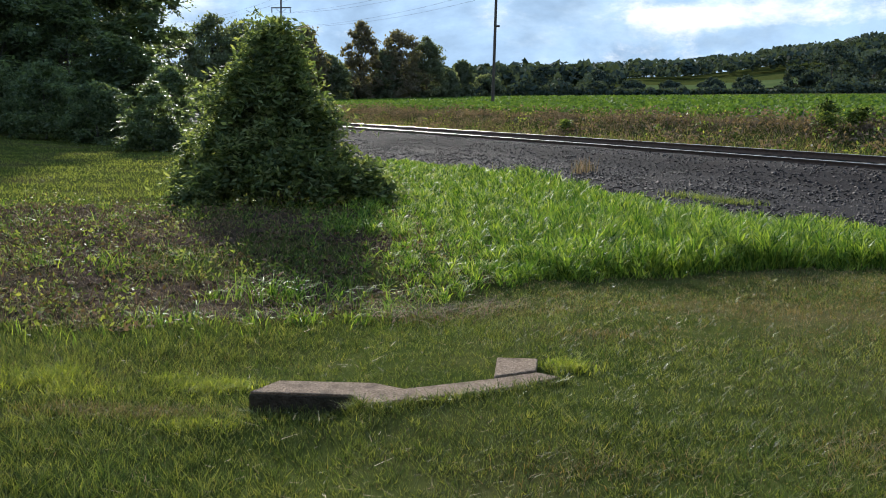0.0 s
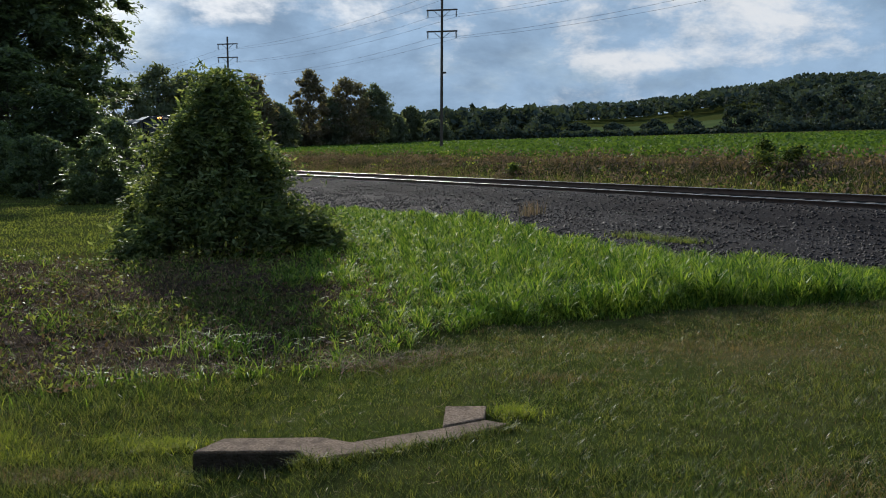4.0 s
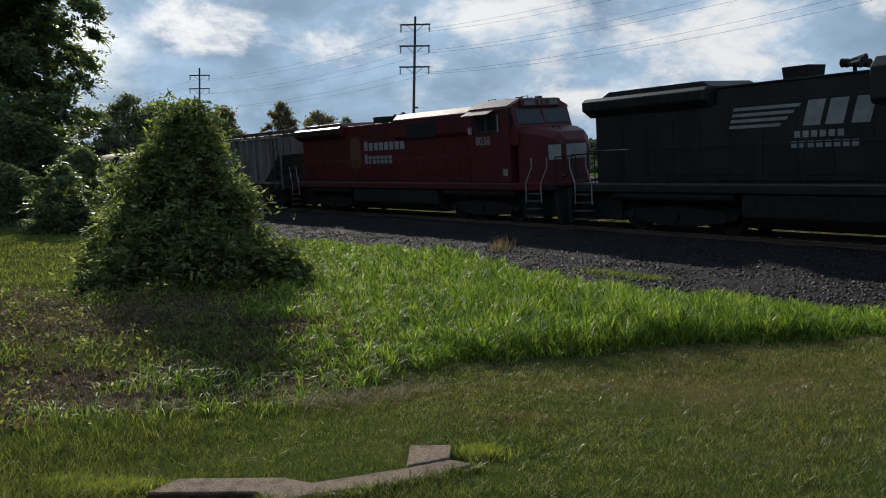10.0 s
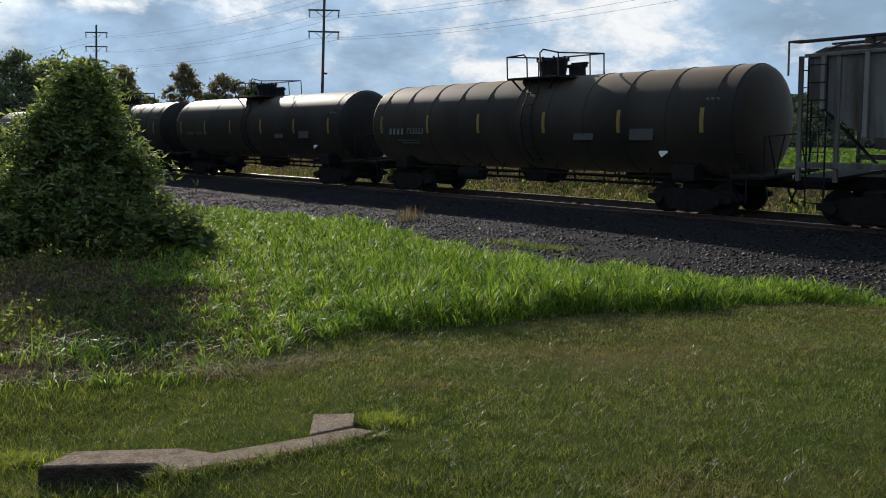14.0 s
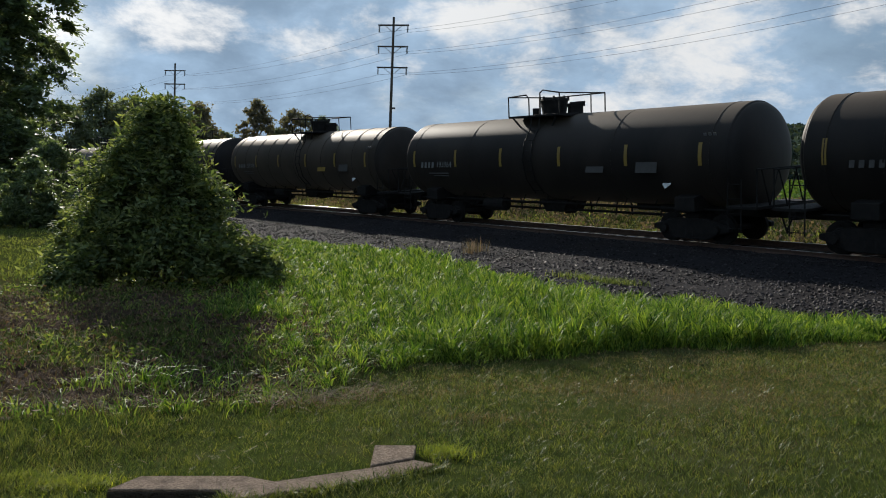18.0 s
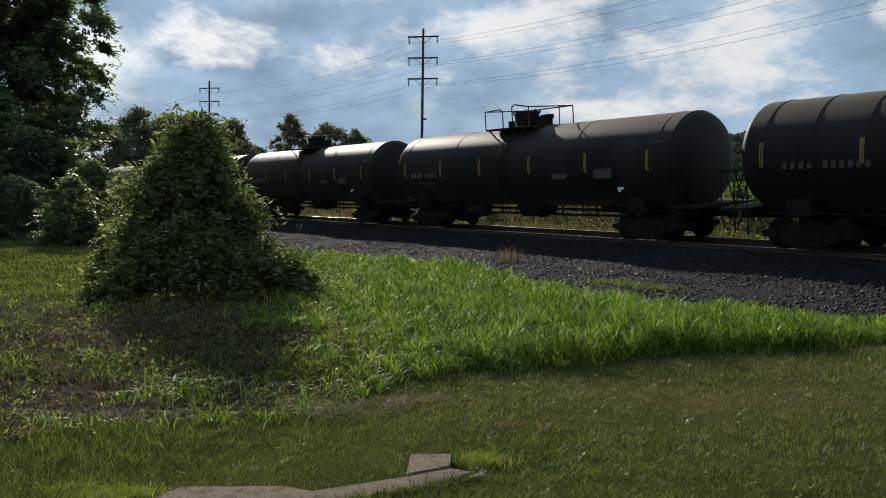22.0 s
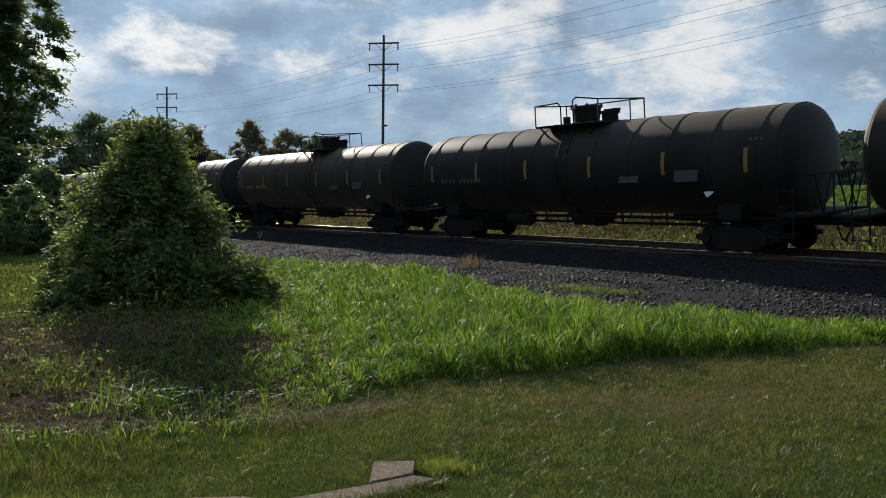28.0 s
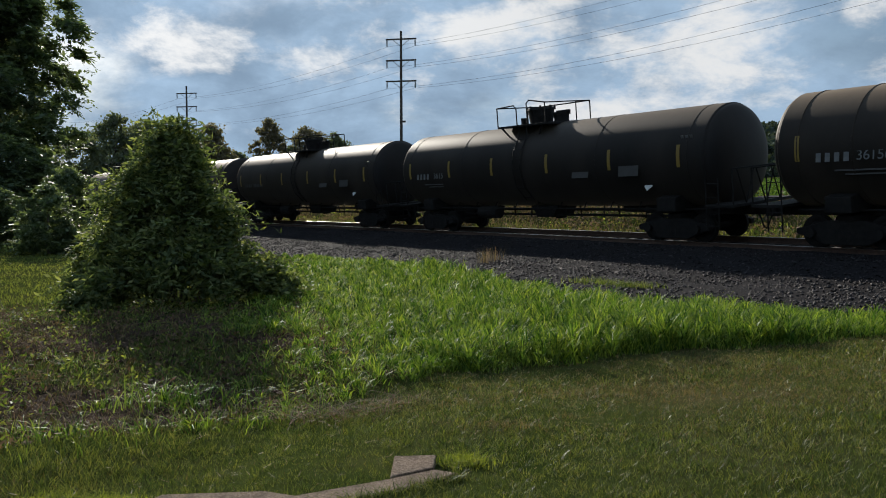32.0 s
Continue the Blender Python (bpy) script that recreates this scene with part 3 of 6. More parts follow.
def build_ballast():
    prof = [(-12.0, -0.3), (-11.0, 0.0), (-10.2, -0.05), (-9.2, -0.09), (-4.4, -0.10), (-3.3, -0.02), (-2.3, 0.28), (-1.6, 0.33), (0, 0.385), (1.6, 0.44), (2.2, 0.42), (3.6, -0.05), (4.4, -0.2)]
    ss = np.arange(-40, 420, 1.0)
    lat = np.concatenate([np.linspace(a[0], b[0], 6, endpoint=False) for a, b in zip(prof, prof[1:])] + [[prof[-1][0]]])
    zz = np.interp(lat, [p[0] for p in prof], [p[1] for p in prof])
    L, S = np.meshgrid(lat, ss)
    x, y = along(S, L)
    z = np.broadcast_to(zz, L.shape) + rng.normal(0, 0.012, L.shape)
    m = len(lat)
    i, j = np.meshgrid(np.arange(len(ss) - 1), np.arange(m - 1), indexing="ij")
    k = (i * m + j).ravel()
    ob = soup("ballast_bed", np.stack([x, y, z], -1).reshape(-1, 3), np.stack([k, k + 1, k + m + 1, k + m], -1), M_BALLAST)
    tagged(ob, "dark grey crushed stone ballast bed under the track", "ballast", kind="structure")
    # single stones on the near side, where they can be told apart
    n = 27000
    s = 46 * rng.uniform(0, 1, n) ** 1.3
    la = np.concatenate([rng.uniform(-11.2, -1.2, int(n * 0.9)), rng.uniform(-1.2, 2.4, n - int(n * 0.9))])
    px, py = along(s, la)
    pz = np.interp(la, [p[0] for p in prof], [p[1] for p in prof]) + 0.012
    size = rng.uniform(0.018, 0.042, n)
    base = np.array([[1, 0, 0], [-1, 0, 0], [0, 1, 0], [0, -1, 0], [0, 0, 1], [0, 0, -1]], float)
    tri = np.array([[0, 2, 4], [2, 1, 4], [1, 3, 4], [3, 0, 4], [2, 0, 5], [1, 2, 5], [3, 1, 5], [0, 3, 5]])
    v = base[None] * rng.uniform(0.55, 1.3, (n, 6, 1)) * size[:, None, None]
    v = v + rng.normal(0, 0.3, (n, 6, 3)) * size[:, None, None]
    c, sn = np.cos(rng.uniform(0, 6.28, n)), np.sin(rng.uniform(0, 6.28, n))
    vx = v[..., 0] * c[:, None] - v[..., 1] * sn[:, None]
    vy = v[..., 0] * sn[:, None] + v[..., 1] * c[:, None]
    v = np.stack([vx + px[:, None], vy + py[:, None], v[..., 2] * 0.8 + pz[:, None]], -1)
    f = tri[None] + (np.arange(n) * 6)[:, None, None]
    ob = soup("ballast_stones", v.reshape(-1, 3), f.reshape(-1, 3), M_STONE)
    tagged(ob, "loose angular grey ballast stones along the track", "stones", kind="stuff")


build_ballast()


def build_track():
    """Two rails on the bend, and the ties under them."""
    tk = empty("railway_track", "canted single railway track, worn steel rails on wooden ties", "track", kind="structure")
    prof = [(-0.07, 0), (0.07, 0), (0.07, 0.012), (0.012, 0.035), (0.012, 0.125), (0.036, 0.14), (0.036, 0.172), (0.028, 0.178), (-0.028, 0.178), (-0.036, 0.172), (-0.036, 0.14), (-0.012, 0.125), (-0.012, 0.035), (-0.07, 0.012)]
    c = math.tan(radians(CANT))
    ss = np.arange(-40, 400.1, 2.0)
    for side in (-1, 1):
        vs, fs, top = [], [], []
        for s in ss:
            for y, z in prof:
                la = side * GAUGE + y
                q = on_line(s, la)
                vs.append((q.x, q.y, RAIL_Z - 0.178 + z + side * GAUGE * c))
        k = len(prof)
        for i in range(len(ss) - 1):
            for j in range(k):
                j2 = (j + 1) % k
                fs.append((i * k + j, i * k + j2, (i + 1) * k + j2, (i + 1) * k + j))
        r = soup("rail", vs, fs, M_RUST, tk)
        r["label"] = "rusty steel rail with a polished head"
        r.data.materials.append(M_RAIL)
        idx = np.array([1 if (n % k) in (6, 7, 8) else 0 for n in range(len(fs))], np.int32)
        r.data.polygons.foreach_set("material_index", idx)
    tie = box(-0.115, 0.115, -1.3, 1.3, -0.17, 0.0, 0.008)
    me = bpy.data.meshes.new("tie")
    tie.to_mesh(me)
    tie.free()
    me.materials.append(M_TIE)
    for k in range(150):
        s = -18 + k * 0.52
        share("tie", me, line_pose(s + rng.normal(0, 0.02), z=RAIL_Z - 0.185) @ pose(0, rng.normal(0, 0.03), rng.normal(0, 0.005), 0, 0, rng.normal(0, 0.8)), tk)
    # ties further off, joined
    bm = bmesh.new()
    for k in range(500):
        r = bmesh.ops.create_cube(bm, size=1, matrix=line_pose(60 + k * 0.55, z=RAIL_Z - 0.27) @ Matrix.Diagonal((0.23, 2.6, 0.17, 1)))
    o = part("far_ties", bm, M_TIE, tk)
    o["kind"] = "stuff"
    return tk


build_track()


# ---------------------------------------------------------------- plants
def blades(name, x, y, z, height, width, lean, mat, parent=None, segments=3, label="", category="grass", curl=1.0, az=None):
    """Grass blades: bent tapering strips."""
    n = len(x)
    az = rng.uniform(0, 2 * np.pi, n) if az is None else az
    face = az + rng.normal(0, 0.9, n)
    dx, dy = np.cos(az), np.sin(az)
    wx, wy = -np.sin(face), np.cos(face)
    height = np.broadcast_to(height, n) * rng.uniform(0.55, 1.25, n)
    lean = np.broadcast_to(lean, n) * rng.uniform(0.3, 1.6, n)
    width = np.broadcast_to(width, n) * rng.uniform(0.7, 1.3, n)
    vs = []
    for k in range(segments + 1):
        t = k / segments
        out = lean * t ** 1.8 * height
        up = height * (t - 0.28 * curl * np.minimum(lean, 1.6) * t ** 3)
        w = width * (1 - 0.92 * t ** 1.5) / 2
        for sgn in (-1, 1):
            vs.append(np.stack([x + dx * out + wx * w * sgn, y + dy * out + wy * w * sgn, z + up], -1))
    v = np.stack(vs, 1)
    m = 2 * (segments + 1)
    f = np.array([[2 * k, 2 * k + 1, 2 * k + 3, 2 * k + 2] for k in range(segments)])
    f = f[None] + (np.arange(n) * m)[:, None, None]
    ob = soup(name, v.reshape(-1, 3), f.reshape(-1, 4), mat, parent)
    if parent is None:
        tagged(ob, label, category, kind="stuff")
    return ob


def leaf_quads(c, size, normal_bias=0.0, long=1.6):
    """Pointed leaf pairs of triangles at the places c."""
    n = len(c)
    d = rng.normal(0, 1, (n, 3))
    d[:, 2] -= 0.35
    d /= np.linalg.norm(d, axis=1, keepdims=True)
    up = rng.normal(0, 1, (n, 3)) + np.array([0, 0, normal_bias])
    s = np.cross(d, up)
    s /= np.linalg.norm(s, axis=1, keepdims=True) + 1e-9
    sz = np.broadcast_to(size, n)[:, None] * rng.uniform(0.6, 1.35, (n, 1))
    a, b = c - d * sz * long / 2, c + d * sz * long / 2
    bend = np.cross(s, d) * sz * 0.15
    v = np.stack([a, c + s * sz / 2 + bend, b, c - s * sz / 2 + bend], 1)
    return v.reshape(-1, 3), np.arange(4 * n).reshape(-1, 4)


def lawn_edge(x):
    """Where the mown lawn ends, y for an x."""
    return np.interp(x, [-9, -4, -2.6, -1.4, -0.4, 0.2, 1.0, 1.8, 3.5, 5.0, 8.0, 13.0], [5.2, 5.4, 5.6, 5.9, 6.6, 7.2, 7.8, 8.1, 8.2, 8.5, 8.2, 8.0])


def field_of(n, x0, x1, y0, y1):
    return rng.uniform(x0, x1, n), rng.uniform(y0, y1, n)


def fade_keep(x, y, near=3.0, power=1.2):
    """Fewer blades further off."""
    d = np.hypot(x, y)
    return rng.uniform(0, 1, len(x)) < np.minimum(1, (near / np.maximum(d, 0.1)) ** power)


KERB = [(-1.05, 4.13), (-0.51, 4.11), (-0.44, 3.99), (-0.05, 4.12), (0.30, 4.27), (0.63, 4.48), (0.535, 4.80), (0.29, 4.81), (0.24, 4.43), (-0.25, 4.23), (-0.41, 4.32), (-0.93, 4.33)]


def in_kerb(x, y):
    inside = np.zeros(len(x), bool)
    for (x0, y0), (x1, y1) in zip(KERB, KERB[1:] + KERB[:1]):
        hit = ((y0 > y) != (y1 > y)) & (x < (x1 - x0) * (y - y0) / ((y1 - y0) or 1e-9) + x0)
        inside ^= hit
    return inside


def dryness(x, y):
    """0 on lush lawn, 1 where the mown grass has gone brown."""
    big = 0.5 + 0.5 * np.sin(x * 0.9 + 1.3 * np.sin(y * 0.8) + 0.6) * np.sin(y * 1.1 + 1.2 * np.sin(x * 0.7))
    mid = 0.5 + 0.5 * np.sin(x * 3.7 + 2.1 * np.sin(y * 2.9)) * np.sin(y * 4.3 + 1.7 * np.sin(x * 3.1))
    small = 0.5 + 0.5 * np.sin(x * 15 + 3 * np.sin(y * 11)) * np.sin(y * 17 + 3 * np.sin(x * 13))
    rise = smooth(0.3, 2.4, x) * smooth(4.6, 6.4, y) + 0.8 * smooth(1.0, 2.2, x) * smooth(4.2, 3.2, y)
    strip = 0.75 * np.exp(-((y - lawn_edge(x) + 0.15) / 0.55) ** 2) * smooth(-0.2, 1.5, x)
    return np.clip(0.04 + (1.05 * rise + 1.5 * strip) * (0.25 + 0.75 * big) * (0.35 + 1.0 * mid) * (0.5 + small), 0, 0.92)


def build_lawn():
    x, y = field_of(1150000, -6.5, 9, 2.2, 9)
    k = (y < lawn_edge(x) + rng.normal(0, 0.15, len(x)) + np.where(x < 0.4, np.abs(rng.normal(0, 0.55, len(x))), 0)) & (np.abs(np.arctan2(x, y)) < radians(44)) & fade_keep(x, y, 3.4, 1.2)
    x, y = x[k], y[k]
    k = ~in_kerb(x, y)
    x, y = x[k], y[k]
    patch = np.sin(x * 1.3 + 2 * np.sin(y * 0.9)) * np.sin(y * 1.7 + 1.1 * np.sin(x * 1.1))
    tuft = np.sin(x * 9 + 2 * np.sin(y * 7)) * np.sin(y * 11 + 2 * np.sin(x * 8))
    fine = np.sin(x * 31 + 3 * np.sin(y * 23)) * np.sin(y * 37 + 3 * np.sin(x * 29))
    k = rng.uniform(-1, 1.25, len(x)) < 0.35 + 0.55 * tuft + 0.5 * fine + 0.3
    x, y, patch, tuft, fine = x[k], y[k], patch[k], tuft[k], fine[k]
    h = np.clip(0.040 + 0.012 * patch + 0.014 * tuft + 0.012 * fine + 0.03 * smooth(-0.6, -1.8, x), 0.016, 0.12)
    w = 0.0046 * np.maximum(1, np.hypot(x, y) / 4.5)
    dry = rng.uniform(0, 1, len(x)) < dryness(x, y)
    z = ground_z(x, y) - 0.01
    g = ~dry
    blades("mown_lawn", x[g], y[g], z[g], h[g], w[g], 0.85, M_BLADE_LAWN, curl=0.4, segments=1, label="short mown lawn, green and tufted")
    blades("dry_lawn", x[dry], y[dry], z[dry], h[dry] * 0.8, w[dry] * 0.9, 1.15, M_STRAW, curl=0.4, segments=1, label="brown dried grass spread through the mown lawn", category="dry grass")
    # clippings lying on top, each catching the light
    x, y = field_of(60000, -4, 8, 2.3, 8.4)
    k = (y < lawn_edge(x)) & (np.abs(np.arctan2(x, y)) < radians(42)) & fade_keep(x, y, 3.2, 1.1) & (rng.uniform(0, 1, len(x)) < 0.10 + 0.6 * dryness(x, y))
    x, y = x[k], y[k]
    k = ~in_kerb(x, y)
    x, y = x[k], y[k]
    blades("grass_clippings", x, y, ground_z(x, y) + rng.uniform(0.015, 0.04, len(x)), 0.028, 0.004 * np.maximum(1, np.hypot(x, y) / 4.5), 2.4, M_STRAW, segments=1, label="dry cut grass clippings scattered on the lawn", category="dry grass")
    # single longer blades that catch the light
    x, y = field_of(110000, -6.5, 9, 2.2, 8.6)
    tuft = np.sin(x * 2.9 + 2 * np.sin(y * 2.3)) + np.sin(y * 3.7 + 1.4 * np.sin(x * 3.1))
    k = (y < lawn_edge(x)) & (np.abs(np.arctan2(x, y)) < radians(44)) & fade_keep(x, y, 3.4, 1.0) & (tuft > rng.normal(-0.2, 0.8, len(x)))
    x, y = x[k], y[k]
    k = ~in_kerb(x, y)
    x, y = x[k], y[k]
    blades("long_lawn_blades", x, y, ground_z(x, y) - 0.005, 0.055, 0.0028 * np.maximum(1, np.hypot(x, y) / 5), 0.9, M_GLINT, segments=2, curl=0.3, label="longer shiny blades standing out of the lawn")
    # fresh yellow-green tufts, and dry straw patches
    for cx, cy, rx, ry, n, h, mm, nm, lb in ((-1.36, 4.62, 0.20, 0.10, 1300, 0.075, M_FRESH, "fresh_grass", "fresh yellow-green grass patch in the lawn"), (-1.62, 4.78, 0.12, 0.06, 320, 0.07, M_FRESH, "fresh_grass", "fresh yellow-green grass patch in the lawn"),
                                             (-2.05, 4.42, 0.16, 0.10, 480, 0.07, M_FRESH, "fresh_grass", "fresh yellow-green grass patch in the lawn"), (-2.28, 4.66, 0.14, 0.16, 700, 0.085, M_FRESH, "fresh_grass", "fresh yellow-green grass patch in the lawn"),
                                             (-2.6, 4.5, 0.2, 0.18, 800, 0.085, M_FRESH, "fresh_grass", "fresh yellow-green grass patch in the lawn"), (-1.3, 3.92, 0.16, 0.06, 420, 0.06, M_FRESH, "fresh_grass", "fresh yellow-green grass patch in the lawn"),
                                             (-1.7, 4.12, 0.42, 0.10, 2000, 0.05, M_STRAW, "dry_grass", "straw-yellow dry grass patch in the lawn"), (0.70, 4.75, 0.12, 0.09, 500, 0.09, M_FRESH, "fresh_grass", "yellow-green grass tuft beside the kerb"),
                                             (2.05, 3.55, 0.42, 0.32, 900, 0.05, M_STRAW, "dry_grass", "straw-yellow dry grass patch in the lawn"), (2.6, 6.7, 0.8, 0.35, 900, 0.055, M_STRAW, "dry_grass", "straw-yellow dry grass patch in the lawn"),
                                             (0.9, 6.6, 0.5, 0.2, 420, 0.055, M_STRAW, "dry_grass", "straw-yellow dry grass patch in the lawn"), (1.1, 5.6, 0.25, 0.1, 260, 0.06, M_STRAW, "dry_grass", "straw-yellow dry grass patch in the lawn"),
                                             (4.5, 7.3, 1.6, 0.4, 1100, 0.055, M_STRAW, "dry_grass", "straw-yellow dry grass patch in the lawn"), (0.6, 3.3, 0.5, 0.2, 420, 0.05, M_STRAW, "dry_grass", "straw-yellow dry grass patch in the lawn")):
        px, py = cx + rng.normal(0, rx * 0.6, n), cy + rng.normal(0, ry * 0.6, n)
        k = ~in_kerb(px, py)
        px, py = px[k], py[k]
        blades(nm, px, py, ground_z(px, py) - 0.005, h, 0.005, 1.0, mm, segments=2, label=lb)
    # longer wisps along the kerb
    t = rng.uniform(0, 1, 1500)
    e = rng.integers(0, 6, 1500)
    p = np.array(KERB)
    q = p[e] + (p[e + 1] - p[e]) * t[:, None] + np.array([0, -0.035]) + rng.normal(0, 0.02, (1500, 2))
    k = ~in_kerb(q[:, 0], q[:, 1])
    blades("kerb_grass", q[k, 0], q[k, 1], ground_z(q[k, 0], q[k, 1]) - 0.01, 0.085, 0.005, 0.9, M_BLADE_LAWN, segments=3, label="longer grass wisps along the concrete kerb")


def verge(x):
    """Where the grass gives way to the ballast: distance across the track for an x."""
    return np.interp(x, [-1.5, 0.8, 2.0, 2.6, 3.3, 4.5, 5.6, 6.3, 7.2, 10.0], [-10.2, -9.2, -9.6, -10.5, -11.3, -11.2, -10.7, -9.7, -8.9, -8.8])


def tall_zone(x, y):
    """Places of the tall grass, and its height there."""
    lat = lateral(x, y)
    n = len(x)
    k = (y > lawn_edge(x) + 0.10 * np.sin(x * 2.3) + rng.normal(0, 0.05, n)) & (lat < verge(x) + 0.2 * np.sin(x * 3.9 + y) + rng.normal(0, 0.2, n))
    left = -0.05 - 0.09 * (y - 7) + rng.normal(0, 0.35, n)
    k &= (x > np.where(y < 10, left, -1.2 + rng.normal(0, 0.4, n))) & (np.abs(np.arctan2(x, y)) < radians(48))
    h = 0.86 + 0.12 * np.sin(x * 0.9 + 1.7 * np.sin(y * 0.6)) + 0.13 * np.sin(x * 3.1 + 2.0 * np.sin(y * 2.3)) * np.sin(y * 2.7 + 1.1 * np.sin(x * 1.9))
    h = h * 0.44 * (1 - 0.40 * smooth(-2.0, 0.0, lat - verge(x))) * (0.55 + 0.45 * smooth(-0.2, 2.2, x)) * (1 - 0.22 * smooth(5, 9, x))
    return k, h


def build_tall_grass():
    # clumps of arching leaves with dark gaps between them
    cx, cy = field_of(30000, -3.5, 17, 6.2, 30)
    k, h = tall_zone(cx, cy)
    k &= fade_keep(cx, cy, 9.5, 1.5)
    cx, cy, h = cx[k], cy[k], h[k] * rng.uniform(0.6, 1.1, k.sum())
    per = 24
    cx, cy, h = np.repeat(cx, per), np.repeat(cy, per), np.repeat(h, per)
    n = len(cx)
    az = rng.uniform(0, 2 * np.pi, n)
    r = rng.uniform(0, 0.05, n)
    x, y = cx + r * np.cos(az), cy + r * np.sin(az)
    lift = h * 0.72 * rng.uniform(0, 1, n) ** 0.8
    blades("tall_grass", x, y, ground_z(x, y) + lift, h * 0.34 + 0.04, 0.0125 * np.maximum(1, np.hypot(x, y) / 11), 1.1, M_BLADE_TALL, segments=2, label="lush knee-high bright green grass beside the railway", curl=1.05, az=az)
    # close-set stems at the front edge, at their full height
    x = rng.uniform(0.6, 11.5, 14000)
    y = lawn_edge(x) + 0.10 * np.sin(x * 2.3) + 0.07 * np.sin(x * 7.1 + 1.0) + rng.uniform(0.0, 1.0, 14000) ** 0.8 * 0.7 - 0.08
    _, h = tall_zone(x, y)
    rise = 0.25 + 0.6 * smooth(-0.1, 0.3, y - lawn_edge(x)) * rng.uniform(0.45, 1.1, 14000)
    blades("front_stems", x, y, ground_z(x, y) - 0.01, h * rise, 0.012, 0.75, M_BLADE_TALL, segments=2, label="close-set grass stems at the edge of the lawn")
    # low shaded leaves under the clumps
    x, y = field_of(90000, -3.5, 17, 6.2, 30)
    k, h = tall_zone(x, y)
    k &= fade_keep(x, y, 8.5, 1.3)
    x, y, h = x[k], y[k], h[k]
    z = ground_z(x, y) + h * rng.uniform(0.0, 0.35, len(x))
    blades("grass_leaves", x, y, z, 0.12, 0.018 * np.maximum(1, np.hypot(x, y) / 11), 1.2, M_BLADE_TALL, segments=1, label="dense arching leaves of lush green grass", curl=1.2)
    # thin pale stalks over the rest
    x, y = field_of(9000, -1.5, 14, 7.0, 22)
    k, h = tall_zone(x, y)
    k &= fade_keep(x, y, 9.0, 1.2) & (rng.uniform(0, 1, len(x)) < 0.22)
    x, y, h = x[k], y[k], h[k]
    blades("seed_stalks", x, y, ground_z(x, y), h * 1.05 + 0.05, 0.006, 0.5, M_FRESH, segments=3, label="thin pale stalks standing over the tall grass", curl=1.0)


def build_rough():
    # bare soil showing between the weeds
    gx, gy = np.meshgrid(np.linspace(-10.5, 0.6, 120), np.linspace(5.9, 13.5, 90))
    cover = np.sin(gx * 0.9 + 1.4 * np.sin(gy * 0.7)) + 0.8 * np.sin(gy * 1.3 + np.sin(gx * 1.1)) + 0.5 * np.sin(gx * 3.1 + gy * 2.3)
    inside = smooth(0.4, 1.2, gy - lawn_edge(gx)) * smooth(0.0, 0.8, 0.1 - 0.13 * (gy - 7) - gx) * smooth(13.4, 12.0, gy) * smooth(-10.4, -9, gx)
    v = np.stack([gx, gy, ground_z(gx, gy) + np.where(inside * (cover + 1.3) > 0.45, 0.012, -0.05)], -1).reshape(-1, 3)
    i, j = np.meshgrid(np.arange(89), np.arange(119), indexing="ij")
    k = (i * 120 + j).ravel()
    tagged(soup("bare_soil", v, np.stack([k, k + 1, k + 121, k + 120], -1), M_SOIL, smooth_shade=True), "bare brown soil between the weeds", "soil", kind="structure")
    # rough weedy strip between bush and lawn
    x, y = field_of(52000, -11, 1.0, 5.0, 20)
    k = (y > lawn_edge(x) + rng.normal(0, 0.2, len(x))) & (x < 0.2 - 0.12 * (y - 7) + rng.normal(0, 0.5, len(x))) & fade_keep(x, y, 7.5, 1.0)
    patch = np.sin(x * 1.7 + 1.5 * np.sin(y * 1.2)) + np.sin(y * 2.3 + 1.2 * np.sin(x * 1.9))
    k &= (patch > 0.35) | (rng.uniform(0, 1, len(x)) < 0.15) | (y > 13.5)
    k &= ~((x < -5.2) & (y > 14.5))
    x, y = x[k], y[k]
    blades("rough_grass", x, y, ground_z(x, y) - 0.01, 0.12, 0.0075, 0.85, M_WEED, segments=2, label="patchy rough grass and weeds on dark soil")
    # small leafy weeds in clumps
    cx, cy = field_of(1700, -10, 0.9, 5.6, 13)
    k = (cy > lawn_edge(cx) + 0.15) & (cx < 0.3 - 0.12 * (cy - 7))
    k &= (np.sin(cx * 1.3 + 1.7 * np.sin(cy * 0.9)) + np.sin(cy * 1.9 + cx * 0.6) > -0.5) | (rng.uniform(0, 1, len(cx)) < 0.4)
    hh = rng.uniform(0.03, 0.2, k.sum()) * (0.8 + 0.5 * smooth(0.6, 2.2, cy[k] - lawn_edge(cx[k])))
    cx, cy, hh = np.repeat(cx[k], 18), np.repeat(cy[k], 18), np.repeat(hh, 18)
    x, y = cx + rng.normal(0, 0.07, len(cx)), cy + rng.normal(0, 0.07, len(cx))
    z = ground_z(x, y) + hh * rng.uniform(0.1, 1, len(x))
    v, f = leaf_quads(np.stack([x, y, z], -1), 0.020, 0.3, long=2.6)
    dead = (np.arange(len(x)) // 18) % 3 < 1
    tagged(soup("weed_leaves", v.reshape(-1, 4, 3)[~dead].reshape(-1, 3), f[: (~dead).sum()], M_WEED), "low broad-leaved weeds on bare soil", "weeds", kind="stuff")
    tagged(soup("withered_leaves", v.reshape(-1, 4, 3)[dead].reshape(-1, 3), f[: dead.sum()], M_DRY), "withered brown leaves of dead weeds", "dead weeds", kind="stuff")
    x, y = field_of(24000, -9, 0.9, 5.8, 12.5)
